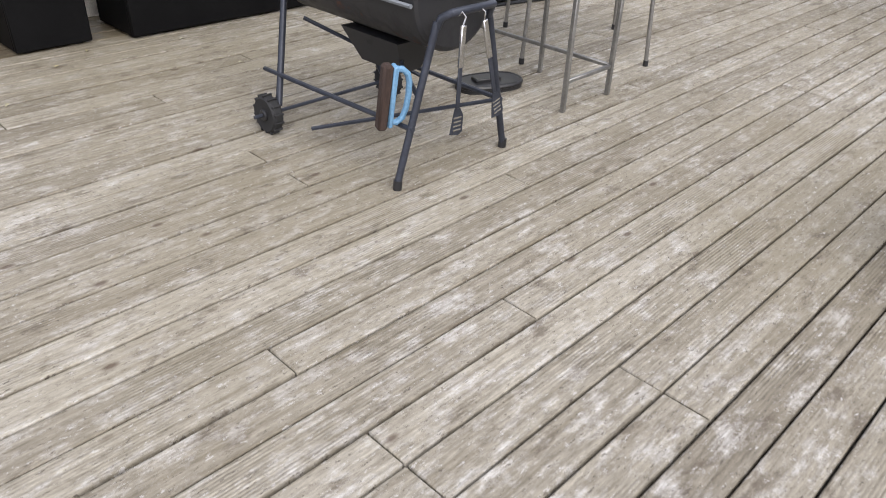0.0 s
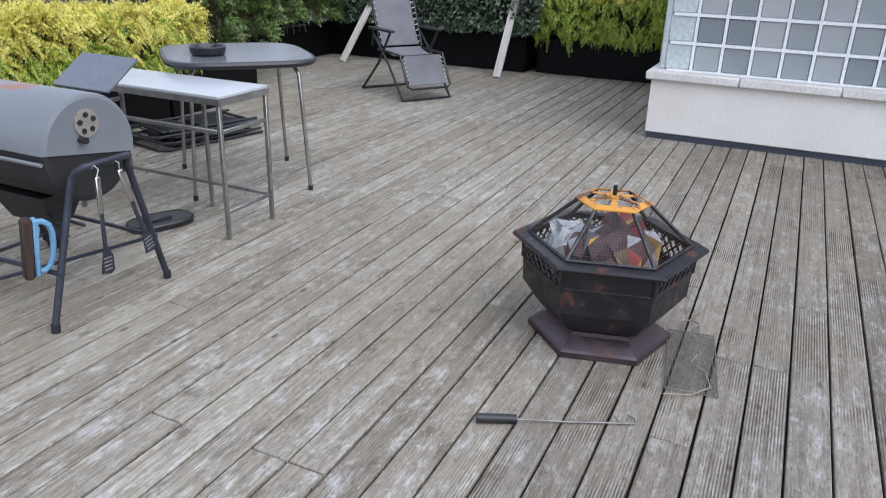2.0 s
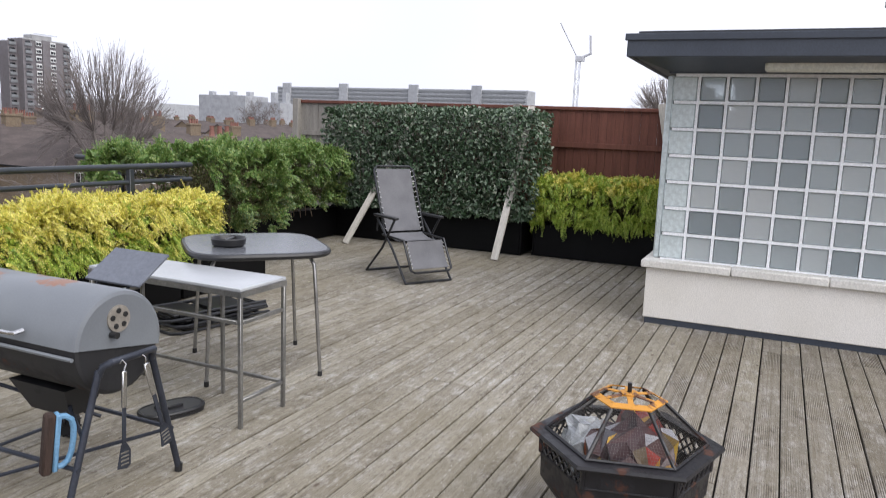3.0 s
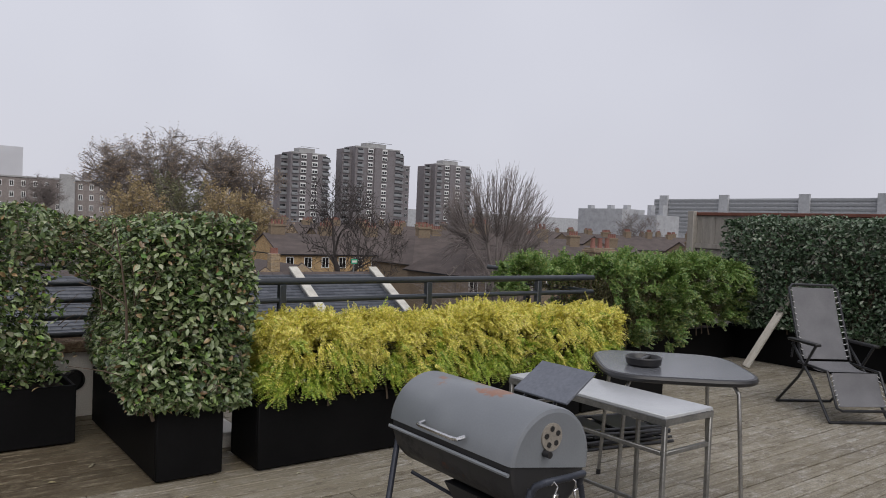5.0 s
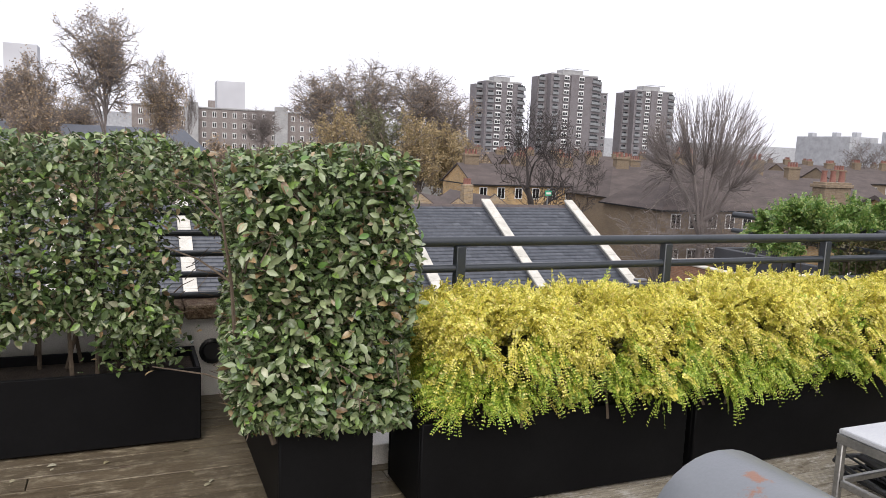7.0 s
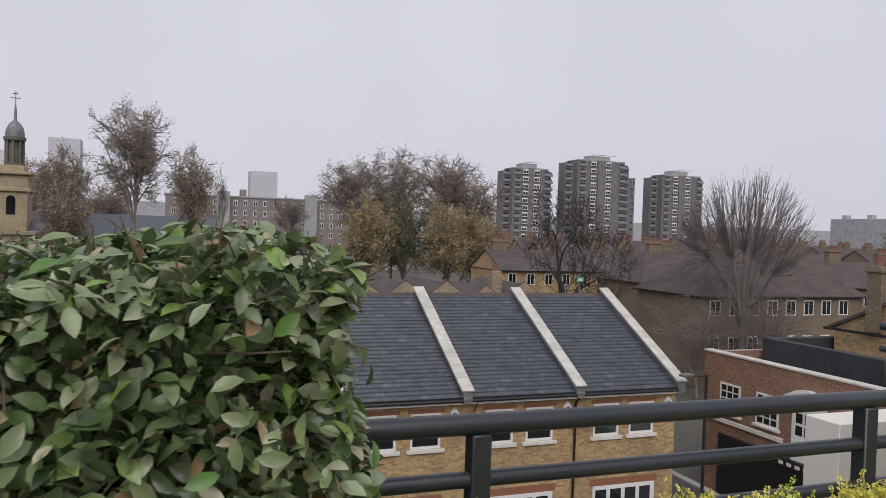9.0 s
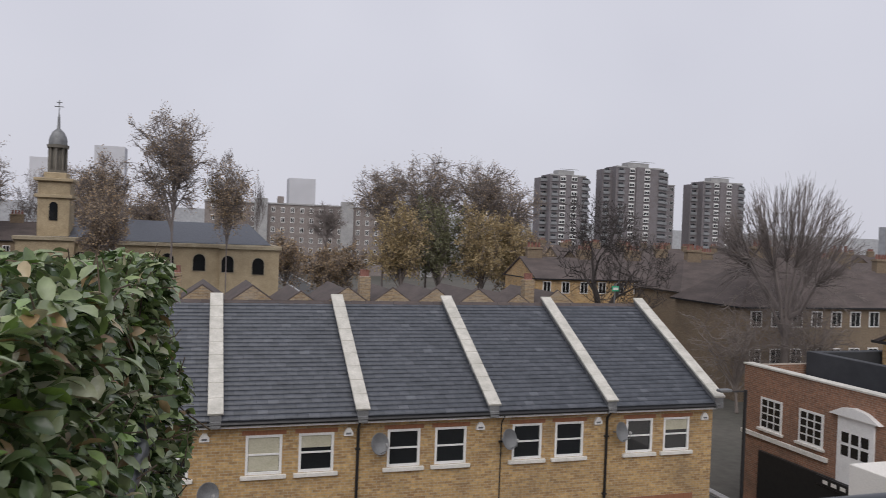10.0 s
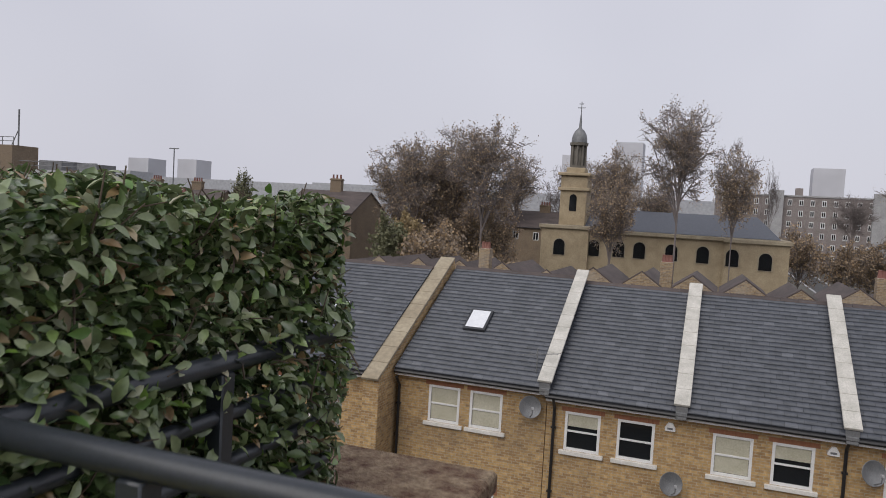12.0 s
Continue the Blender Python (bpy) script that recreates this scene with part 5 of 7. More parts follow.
# crumpled printed charcoal sacks and wood left inside
rng = np.random.default_rng(8)
for k, (x, y, r, label) in enumerate(((-0.03, 0.0, 0.155, "crumpled brown and yellow printed charcoal sack in the fire pit"), (0.11, 0.09, 0.1, "crumpled pale silver wrapper in the fire pit"))):
    bm = bmesh.new()
    bmesh.ops.create_icosphere(bm, subdivisions=3, radius=r)
    for v in bm.verts:
        v.co += Vector(rng.normal(scale=0.018, size=3))
        v.co.z *= 1.15
        v.co.z = max(v.co.z, -0.1)
    bmesh.ops.split_edges(bm, edges=[e for e in bm.edges if rng.random() < 0.75])
    me = bpy.data.meshes.new("crumpled_sack")
    bm.to_mesh(me)
    bm.free()
    ob = part("crumpled_sack", me, GOLDBAG if k == 0 else simple("silver_wrap", (0.35, 0.37, 0.38), (0.6, 0.62, 0.63), 0.35, 0.2, 18, 60, 0.3))
    ob.matrix_basis = pose(3.585, 2.225, 0, 0, 0, 44) @ Matrix.Translation((x, y, 0.3))
    tagged(ob, label, "litter")
for k, (x, y, rz, rx) in enumerate(((0.0, -0.1, 20, 8), (0.1, -0.02, 80, -6), (-0.08, -0.04, 140, 10))):
    lg = tagged(part("log", Shape().tube([(-0.11, 0, 0), (-0.03, 0.01, 0.004), (0.11, 0, 0)], 0.026, 9), FIRELOG), "charred split log inside the fire pit", "log", "fire logs")
    lg.matrix_basis = pose(3.585 + x, 2.225 + y, 0.17 + 0.02 * k, 0, rx, rz)

# poker with a black grip, lying on the boards
pk = thing("poker", "thin steel fire poker with a black grip lying on the decking", "poker")
a, b = Vector((2.82, 2.414, 0.016)), Vector((3.033, 1.97, 0.006))
g = a.lerp(b, 0.25)
part("grip", Shape().tube([a, a.lerp(g, 0.1), a.lerp(g, 0.9), g], 0.0155, 10), BLACKPL, pk)
part("rod", Shape().tube([g, a.lerp(b, 0.6) + Vector((0, 0, -0.003)), b, b + Vector((0.02, 0.005, 0.004)), b + Vector((0.03, 0.03, 0.004))], 0.003, 6), WIRE, pk)
part("spike", Shape().tube([a.lerp(b, 0.9), a.lerp(b, 0.9) + Vector((0.02, 0.02, 0.01))], 0.003, 6), WIRE, pk)

# wire grill basket
gb = thing("grill_basket", "thin wire grill basket with a looped handle lying on the decking", "grill", at=pose(3.53, 1.87, 0.004, 0, 0, 8))
s = Shape()
for k in range(17):
    y = -0.085 + 0.17 * k / 16
    s.tube([(-0.24, y, 0.004), (0.2, y, 0.004)], 0.0012, 4)
for k in range(30):
    x = -0.24 + 0.44 * k / 29
    s.tube([(x, -0.085, 0.006), (x, 0.085, 0.006)], 0.0012, 4)
part("wire_grid", s, WIRE, gb)
part("frame", Shape().tube([(-0.24, -0.085, 0.006), (0.2, -0.085, 0.006), (0.2, 0.085, 0.006), (-0.24, 0.085, 0.006)], 0.0025, 6, True), WIRE, gb)
part("handle", Shape().tube([(0.2, 0.03, 0.006), (0.28, 0.03, 0.01), (0.3, 0.0, 0.012), (0.28, -0.03, 0.01), (0.2, -0.03, 0.006)], 0.003, 6), WIRE, gb)
part("twine", Shape().tube([(-0.28, 0.09, 0.006), (-0.26, 0.0, 0.01), (-0.2, -0.06, 0.014), (-0.1, -0.05, 0.012), (-0.05, 0.0, 0.014), (0.02, -0.02, 0.012)], 0.0022, 6), simple("straw_twine", (0.26, 0.23, 0.16), (0.36, 0.32, 0.24), 0.9), gb)

# ---- the row of brick houses across the yard ----
YF, YE, ZE, YR, ZR = 26.0, 25.72, -3.42, 30.67, -0.72


def frame_window(parent, x, z, w, h, y, blind=False, sill=True, mid=True, facing="y"):
    """White sash window set in a wall that faces -y, x and z its lower left."""
    win = part("window", Shape().box(x, x + 0.075, y - 0.03, y + 0.06, z, z + h, 0.006).box(x + w - 0.075, x + w, y - 0.03, y + 0.06, z, z + h, 0.006).box(x + 0.075, x + w - 0.075, y - 0.03, y + 0.06, z, z + 0.075, 0.006).box(x + 0.075, x + w - 0.075, y - 0.03, y + 0.06, z + h - 0.075, z + h, 0.006), WHITEP, parent, "white painted sash window")
    part("pane", Shape().box(x + 0.075, x + w - 0.075, y + 0.02, y + 0.03, z + 0.075, z + h - 0.075), GLASS, win)
    if mid:
        part("meeting_rail", Shape().box(x + 0.075, x + w - 0.075, y - 0.015, y + 0.02, z + h * 0.5 - 0.025, z + h * 0.5 + 0.025, 0.004), WHITEP, win)
    if blind:
        part("blind", Shape().box(x + 0.08, x + w - 0.08, y + 0.012, y + 0.018, z + h * (0.08 if blind == 1 else 0.62), z + h - 0.08), BLIND, win)
    if sill:
        part("sill", Shape().box(x - 0.12, x + w + 0.12, y - 0.11, y + 0.03, z - 0.12, z - 0.005, 0.012), STONEW, win)
    return win


def slates(x0, x1, ya, za, yb, zb, seed):
    """Courses of lapped slates from the eaves (a) to the ridge (b)."""
    rng = np.random.default_rng(seed)
    L = math.hypot(yb - ya, zb - za)
    dy, dz = (yb - ya) / L, (zb - za) / L
    ny, nz = -dz, dy
    if nz < 0:
        ny, nz = -ny, -nz
    V, F = [], []
    c, n = 0.2, int(L / 0.2) + 1
    for i in range(n):
        s0, s1 = i * c, min(i * c + c + 0.03, L)
        x = x0 - (0.15 if i % 2 else 0.0)
        while x < x1:
            a, b = max(x + 0.003, x0), min(x + 0.297, x1)
            x += 0.3
            if b - a < 0.02:
                continue
            t = 0.034 + rng.uniform(0, 0.008)
            e = rng.normal(scale=0.003)
            k = len(V)
            for s, h in ((s0 + e, t), (s1, 0.004), (s0 + e, 0.0)):
                for xx in (a, b):
                    V.append((xx, ya + dy * s + ny * h, za + dz * s + nz * h))
            F += [(k, k + 1, k + 3, k + 2), (k + 4, k + 5, k + 1, k)]
    return np_mesh("slating", np.array(V), np.array(F))


def row_house(x0, x1, seed, blinds, yf=YF, dzr=0.0, wz=-4.97, wx=(0.78, 2.19), skylight=False, lower=True):
    h = thing("terraced_house", "yellow stock brick terraced house, slate roof, white sash windows", "house", "row of terraced houses")
    ye, yr, ze, zr = yf - 0.28, yf + 4.67, ZE + dzr, ZR + dzr
    # wall with real openings for the upper windows
    ww, wh = 0.97, 1.08
    xs = [x0] + [v for o in wx for v in (x0 + o, x0 + o + ww)] + [x1]
    for a, b in zip(xs[0::2], xs[1::2]):
        part("wall_pier", Shape().box(a, b, yf, yf + 0.25, GZ, ze), YBRICK, h)
    for o in wx:
        part("wall_panel", Shape().box(x0 + o, x0 + o + ww, yf, yf + 0.25, GZ, wz), YBRICK, h)
        part("wall_panel", Shape().box(x0 + o, x0 + o + ww, yf, yf + 0.25, wz + wh, ze), YBRICK, h)
    part("rear_wall", Shape().box(x0, x1, yr + 4.6, yr + 4.85, GZ, ze), YBRICK, h)
    g = Shape().add([(x0, yf, ze), (x0, yr + 4.85, ze), (x0, yr, zr - 0.05), (x0 + 0.2, yf, ze), (x0 + 0.2, yr + 4.85, ze), (x0 + 0.2, yr, zr - 0.05)], [(0, 2, 1), (3, 4, 5), (0, 3, 5, 2), (1, 2, 5, 4), (0, 1, 4, 3)])
    g.add([(x1 - 0.2, yf, ze), (x1 - 0.2, yr + 4.85, ze), (x1 - 0.2, yr, zr - 0.05), (x1, yf, ze), (x1, yr + 4.85, ze), (x1, yr, zr - 0.05)], [(0, 2, 1), (3, 4, 5), (0, 3, 5, 2), (1, 2, 5, 4), (0, 1, 4, 3)])
    g.box(x0, x0 + 0.2, yf + 0.25, yr + 4.6, GZ, ze).box(x1 - 0.2, x1, yf + 0.25, yr + 4.6, GZ, ze)
    part("party_wall", g, YBRICK, h, smooth=False)
    rf = Shape().add([(x0, ye, ze), (x1, ye, ze), (x1, yr, zr), (x0, yr, zr), (x1, yr + 5.1, ze), (x0, yr + 5.1, ze), (x0, ye, ze - 0.06), (x1, ye, ze - 0.06), (x0, yr, zr - 0.06), (x1, yr, zr - 0.06)], [(0, 1, 2, 3), (3, 2, 4, 5), (6, 8, 9, 7), (0, 6, 7, 1)])
    part("roof", rf, FELT, h, smooth=False)
    part("slating", slates(x0, x1, ye - 0.03, ze + 0.01, yr, zr + 0.01, seed), SLATE, h, kind="stuff")
    rd = Shape()
    n = int((x1 - x0) / 0.45)
    for i in range(n):
        a = x0 + (x1 - x0) * i / n
        rd.add([(a + 0.006, yr - 0.13, zr - 0.03), (a + 0.006, yr, zr + 0.075), (a + 0.006, yr + 0.13, zr - 0.03), (a + (x1 - x0) / n, yr - 0.13, zr - 0.045), (a + (x1 - x0) / n, yr, zr + 0.06), (a + (x1 - x0) / n, yr + 0.13, zr - 0.045)], [(0, 1, 4, 3), (1, 2, 5, 4), (0, 2, 1), (3, 4, 5)])
    part("ridge_capping", rd, TILEB, h, smooth=False, kind="stuff")
    part("fascia_board", Shape().box(x0, x1, ye + 0.02, ye + 0.05, ze - 0.2, ze - 0.06).box(x0, x1, ye + 0.05, yf, ze - 0.2, ze - 0.17), WHITEP, h)
    part("gutter", Shape().tube([(x0, ye - 0.045, ze - 0.07), (x1, ye - 0.045, ze - 0.07)], 0.06, 8), BLACKPL, h)
    for o, b in zip(wx, blinds):
        frame_window(h, x0 + o, wz, ww, wh, yf + 0.03, b)
        part("lintel_course", Shape().box(x0 + o - 0.1, x0 + o + ww + 0.1, yf - 0.004, yf + 0.02, wz + wh + 0.0, wz + wh + 0.12), SOLDIER, h)
    if lower:
        fd = part("garden_door", Shape().box(x0 + 0.75, x0 + 3.15, yf - 0.03, yf - 0.002, GZ + 0.15, -6.62), WHITEP, h, "white glazed garden doors")
        for k in range(4):
            a = x0 + 0.85 + k * 0.57
            part("pane", Shape().box(a, a + 0.42, yf - 0.036, yf - 0.028, GZ + 0.7, -6.75), GLASS, fd)
        part("door_lintel", Shape().box(x0 + 0.65, x0 + 3.25, yf - 0.012, yf + 0.02, -6.62, -6.38), SOLDIER, h)
    # raised party-wall coping of separate slabs
    if not skylight:
        cp = part("party_coping", Shape().add([(x1 - 0.17, ye - 0.06, ze + 0.02), (x1 + 0.13, ye - 0.06, ze + 0.02), (x1 + 0.13, yr, zr + 0.02), (x1 - 0.17, yr, zr + 0.02), (x1 - 0.17, ye - 0.06, ze + 0.17), (x1 + 0.13, ye - 0.06, ze + 0.17), (x1 + 0.13, yr, zr + 0.17), (x1 - 0.17, yr, zr + 0.17)], [(3, 2, 1, 0), (4, 5, 6, 7), (0, 1, 5, 4), (1, 2, 6, 5), (2, 3, 7, 6), (3, 0, 4, 7)]), LEAD, h, smooth=False)
        L = math.hypot(yr - ye, zr - ze)
        ang = math.atan2(zr - ze, yr - ye)
        for k in range(9):
            m = Matrix.Translation((x1 - 0.02, ye - 0.08, ze + 0.175)) @ Matrix.Rotation(ang, 4, "X")
            part("slab", Shape().box(-0.2, 0.2, k * L / 9 + 0.006, (k + 1) * L / 9 - 0.002 + (0.12 if k == 8 else 0), 0, 0.07, 0.01, m), COPING, cp)
        part("kneeler", Shape().box(x1 - 0.16, x1 + 0.12, ye - 0.1, yf + 0.02, ze - 0.16, ze + 0.02, 0.01), LEAD, h)
    return h


HX = [-0.34, 3.23, 7.13, 11.025, 14.92, 18.83]
row_house(HX[0], HX[1], 31, (2, 0), wx=(0.52, 1.94))
row_house(HX[1], HX[2], 32, (1, 2))
row_house(HX[2], HX[3], 33, (0, 0))
row_house(HX[3], HX[4], 34, (0, 0), wx=(0.72, 2.13))
row_house(HX[4], HX[5], 35, (0, 2), wx=(0.7, 2.07))
hs = row_house(-4.87, -0.36, 36, (1, 1), wz=-4.78, dzr=0.13, wx=(1.0, 2.28), skylight=False)
hs2 = row_house(-9.6, -5.45, 37, (0, 0), yf=25.2, dzr=0.1, skylight=True)
tagged(hs2, "yellow brick terraced house standing slightly forward of its row")
# parapet between the two leftmost roofs
pw = Shape().add([(-5.45, 24.8, -3.5), (-4.95, 24.8, -3.5), (-4.95, 30.7, -0.35), (-5.45, 30.7, -0.35), (-5.45, 24.8, GZ), (-4.95, 24.8, GZ), (-4.95, 30.7, GZ), (-5.45, 30.7, GZ)], [(0, 1, 2, 3), (4, 7, 6, 5), (0, 4, 5, 1), (1, 5, 6, 2), (3, 2, 6, 7), (0, 3, 7, 4)])
par = tagged(part("fire_wall", pw, YBRICK, smooth=False), "yellow brick fire wall with stone coping between two roofs", "wall", kind="structure")
for k in range(9):
    ang = math.atan2(3.15, 5.9)
    m = Matrix.Translation((-5.2, 24.7, -3.52)) @ Matrix.Rotation(ang, 4, "X")
    part("coping", Shape().box(-0.27, 0.27, k * 0.755 + 0.005, k * 0.755 + 0.75, 0, 0.09, 0.012, m), CHTRIM, par)
# roof window
sk = thing("roof_window", "white-framed roof window in the slates", "window")
ang = math.atan2(ZR - ZE, 4.95)
m = Matrix.Translation((-3.1, 28.0, -2.0)) @ Matrix.Rotation(ang, 4, "X")
part("frame", Shape().box(-0.36, 0.36, -0.52, 0.52, 0.0, 0.09, 0.01, m), FELT, sk)
part("pane", Shape().box(-0.29, 0.29, -0.44, 0.44, 0.09, 0.1, 0.0, m), simple("milky_pane", (0.7, 0.72, 0.75), (0.78, 0.8, 0.82), 0.15), sk)
sk2 = copy_thing(sk, Matrix.Translation((-4.6, -0.8, -0.05)))

# drainpipes, dishes, alarm boxes and an aerial
for x, y in ((7.05, YF), (14.9, YF), (-0.12, YF), (-4.8, YF), (11.36, YF)):
    dp = thing("drainpipe", "black cast drainpipe on the brick wall", "pipe", "drainpipes")
    part("pipe", Shape().tube([(x, YE - 0.03, ZE - 0.12), (x, y - 0.06, ZE - 0.4), (x, y - 0.06, GZ + 0.1)], 0.042 if x != 11.36 else 0.018, 8), BLACKPL, dp)
    for z in (-4.4, -6.2, -7.8):
        part("bracket", Shape().box(x - 0.07, x + 0.07, y - 0.1, y, z, z + 0.04), BLACKPL, dp)


def dish(x, z, turn=25, tilt=15, mat=None):
    d = thing("satellite_dish", "grey satellite dish on the brick wall", "satellite dish", "satellite dishes", at=Matrix.Translation((x, YF - 0.32, z)) @ pose(0, 0, 0, 90 - tilt, 0, turn))
    part("reflector", Shape().lathe([(0.02, -0.05), (0.15, -0.03), (0.26, 0.01), (0.31, 0.04), (0.3, 0.047), (0.25, 0.02), (0.14, -0.018), (0.02, -0.035)], 22), LEAD, d)
    part("arm", Shape().tube([(0, -0.26, 0.0), (0, -0.2, 0.28), (0, -0.05, 0.33)], 0.014, 6), LEAD, d)
    part("receiver", Shape().box(-0.03, 0.03, -0.08, 0.0, 0.3, 0.37, 0.008), CONCRETE, d)
    part("bracket", Shape().tube([(0, 0, -0.04), (0, 0.02, -0.3)], 0.02, 6), LEAD, d)


for x, z in ((-0.75, -3.85), (3.07, -5.3), (7.6, -4.2), (11.5, -4.25), (15.25, -4.2)):
    dish(x, z)
for x in (2.95, 6.78, 10.7, 14.6, 18.5):
    ab = thing("alarm_box", "small white triangular alarm box under the eaves", "alarm", "alarm boxes")
    part("cover", Shape().plate([(-0.13, 0), (0.13, 0), (0.13, 0.09), (0.05, 0.22), (-0.05, 0.22), (-0.13, 0.09)], 0.0, 0.07, Matrix.Translation((x, YF, -4.0)) @ pose(0, 0, 0, 90, 0, 0)), WHITEP, ab)
    part("band", Shape().box(x - 0.07, x + 0.07, YF - 0.076, YF - 0.07, -3.96, -3.91), LEAD, ab)
ar = thing("roof_aerial", "thin metal television aerial above the eaves", "aerial")
part("mast", Shape().tube([(-0.75, 26.2, -4.0), (-0.75, 26.2, -2.3)], 0.02, 6), LEAD, ar)
part("boom", Shape().tube([(-1.25, 26.0, -2.5), (-0.2, 26.4, -2.42)], 0.012, 5), LEAD, ar)
for k in range(8):
    t = k / 7
    part("element", Shape().tube([(-1.25 + 1.05 * t, 26.0 + 0.4 * t - 0.2, -2.5 + 0.08 * t), (-1.25 + 1.05 * t, 26.0 + 0.4 * t + 0.2, -2.5 + 0.08 * t)], 0.006, 4), LEAD, ar)

# ---- sawtooth row of brick gables behind ----
for i in range(2, 19):
    x = -21.5 + i * 2.42
    gz = -1.15 - (0.25 if i % 5 == 2 else 0) - max(0, 8 - i) * 0.06
    g = thing("back_extension", "grimy yellow brick gabled back extension with small slate roof", "house", "row of gabled extensions")
    y0, y1, w, zv = 44.0, 51.0, 1.19, gz - 0.85
    part("gable_wall", Shape().add([(x - w, y0, GZ), (x + w, y0, GZ), (x + w, y0, zv), (x, y0, gz), (x - w, y0, zv), (x - w, y0 + 0.22, GZ), (x + w, y0 + 0.22, GZ), (x + w, y0 + 0.22, zv), (x, y0 + 0.22, gz), (x - w, y0 + 0.22, zv)], [(0, 1, 2, 3, 4), (9, 8, 7, 6, 5), (2, 7, 8, 3), (3, 8, 9, 4), (1, 6, 7, 2), (0, 4, 9, 5)]), GBRICK, g, smooth=False)
    part("coping", Shape().tube([(x - w, y0 + 0.1, zv + 0.03), (x, y0 + 0.1, gz + 0.04), (x + w, y0 + 0.1, zv + 0.03)], 0.05, 6), TILEB, g)
    part("roof", Shape().add([(x - w, y0 + 0.22, zv - 0.1), (x, y0 + 0.22, gz - 0.1), (x + w, y0 + 0.22, zv - 0.1), (x - w, y1, zv - 0.1), (x, y1, gz - 0.1), (x + w, y1, zv - 0.1)], [(0, 1, 4, 3), (1, 2, 5, 4)]), TILEB, g, smooth=False)
    if i % 4 == 1:
        ch = part("chimney", Shape().box(x + 0.8, x + 1.4, y0 + 1, y0 + 1.6, -2.2, -0.6, 0.02), GBRICK, g)
        for k in (0.95, 1.1, 1.25):
            part("pot", Shape().lathe([(0.12, 0), (0.1, 0.3), (0.12, 0.36), (0.08, 0.36)], 10, Matrix.Translation((x + k, y0 + 1.3, -0.6))), POTRED, ch)

# ---- red-brown brick club building across the side street ----
cb = thing("brick_building", "red-brown brick building with white windows, pediment door and flat felt roof", "building")
for x0, x1, y0, y1 in ((24, 24.35, 11, 30.7), (24.35, 38, 30.35, 30.7), (24.35, 38, 11, 11.35)):
    part("wall", Shape().box(x0, x1, y0, y1, GZ, -3.08), RBRICK, cb)
part("coping", Shape().box(23.95, 24.42, 10.95, 30.76, -3.08, -3.01, 0.01), COPING, cb)
part("roof", Shape().box(24.35, 38, 11.35, 30.35, -4.0, -3.6), FELT, cb)
part("upstand", Shape().box(26.6, 27.0, 24.4, 30.2, -3.6, -2.5, 0.02).box(27.0, 37, 29.8, 30.2, -3.6, -2.5, 0.02).box(25.6, 27.0, 20.9, 22.9, -3.6, -2.55, 0.03), FELT, cb)
part("string_course", Shape().box(23.9, 24.0, 26.3, 30.7, -5.85, -5.68, 0.01), STONEW, cb)
for y in (28.55, 26.55):
    w = part("window", Shape().box(23.97, 24.0, y, y + 1.15, -5.42, -4.2), WHITEP, cb, "white multi-pane window")
    for a in range(3):
        for b in range(4):
            part("pane", Shape().box(23.96, 23.972, y + 0.1 + a * 0.34, y + 0.37 + a * 0.34, -5.34 + b * 0.28, -5.12 + b * 0.28), GLASS, w)
    part("sill", Shape().box(23.88, 24.0, y - 0.1, y + 1.25, -5.52, -5.42, 0.01), STONEW, w)
dr_ = part("doorway", Shape().box(23.93, 24.0, 24.4, 25.9, -6.4, -4.0, 0.01), WHITEP, cb, "white doorway with pediment")
part("pediment", Shape().plate([(-1.05, 0), (1.05, 0), (0.5, 0.28), (0, 0.36), (-0.5, 0.28)], 0, 0.2, Matrix.Translation((24.0, 25.15, -4.0)) @ pose(0, 0, 0, 90, 0, -90)), WHITEP, dr_)
for a in range(3):
    for b in range(2):
        part("pane", Shape().box(23.922, 23.932, 24.6 + a * 0.4, 24.9 + a * 0.4, -5.35 + b * 0.45, -5.0 + b * 0.45), GLASS, dr_)
part("shopfront", Shape().box(23.86, 24.0, 23.4, 29.6, GZ, -6.3, 0.01), SIGN, cb, "dark shopfront boards")
sg = part("sign_board", Shape().box(23.8, 23.86, 23.6, 26.6, -6.65, -6.32, 0.01), SIGN, cb, "dark sign board with pale lettering bars")
for k in range(7):
    part("lettering_bar", Shape().box(23.79, 23.8, 23.8 + k * 0.38, 24.02 + k * 0.38, -6.55, -6.42), STONEW, sg)
part("terrace_wall", Shape().box(19.9, 23.8, 16.5, 23.4, GZ, -6.4, 0.02), RENDERW, cb, "cream rendered low wing")
part("boundary_wall", Shape().box(23.3, 23.8, 16.0, 23.6, -6.4, -5.6, 0.02), RBRICK, cb)

lp_ = thing("street_lamp", "black street lamp with side arm by the house end", "street lamp")
part("pole", Shape().tube([(19.6, 25.4, GZ), (19.6, 25.4, -7.2)], 0.09, 8).tube([(19.6, 25.4, -7.2), (19.6, 25.4, -2.95)], 0.055, 8), BLACKPL, lp_)
part("arm", Shape().tube([(19.6, 25.4, -3.0), (18.9, 25.4, -2.98)], 0.03, 6), BLACKPL, lp_)
part("lantern", Shape().box(18.55, 19.0, 25.28, 25.52, -2.99, -2.9, 0.02), LEAD, lp_)
part("road", Shape().box(19.2, 23.6, -40, 240, GZ, GZ + 0.02), TARMAC)
tagged(bpy.data.objects["road"], "grey tarmac side street between brick houses", "road", kind="structure")
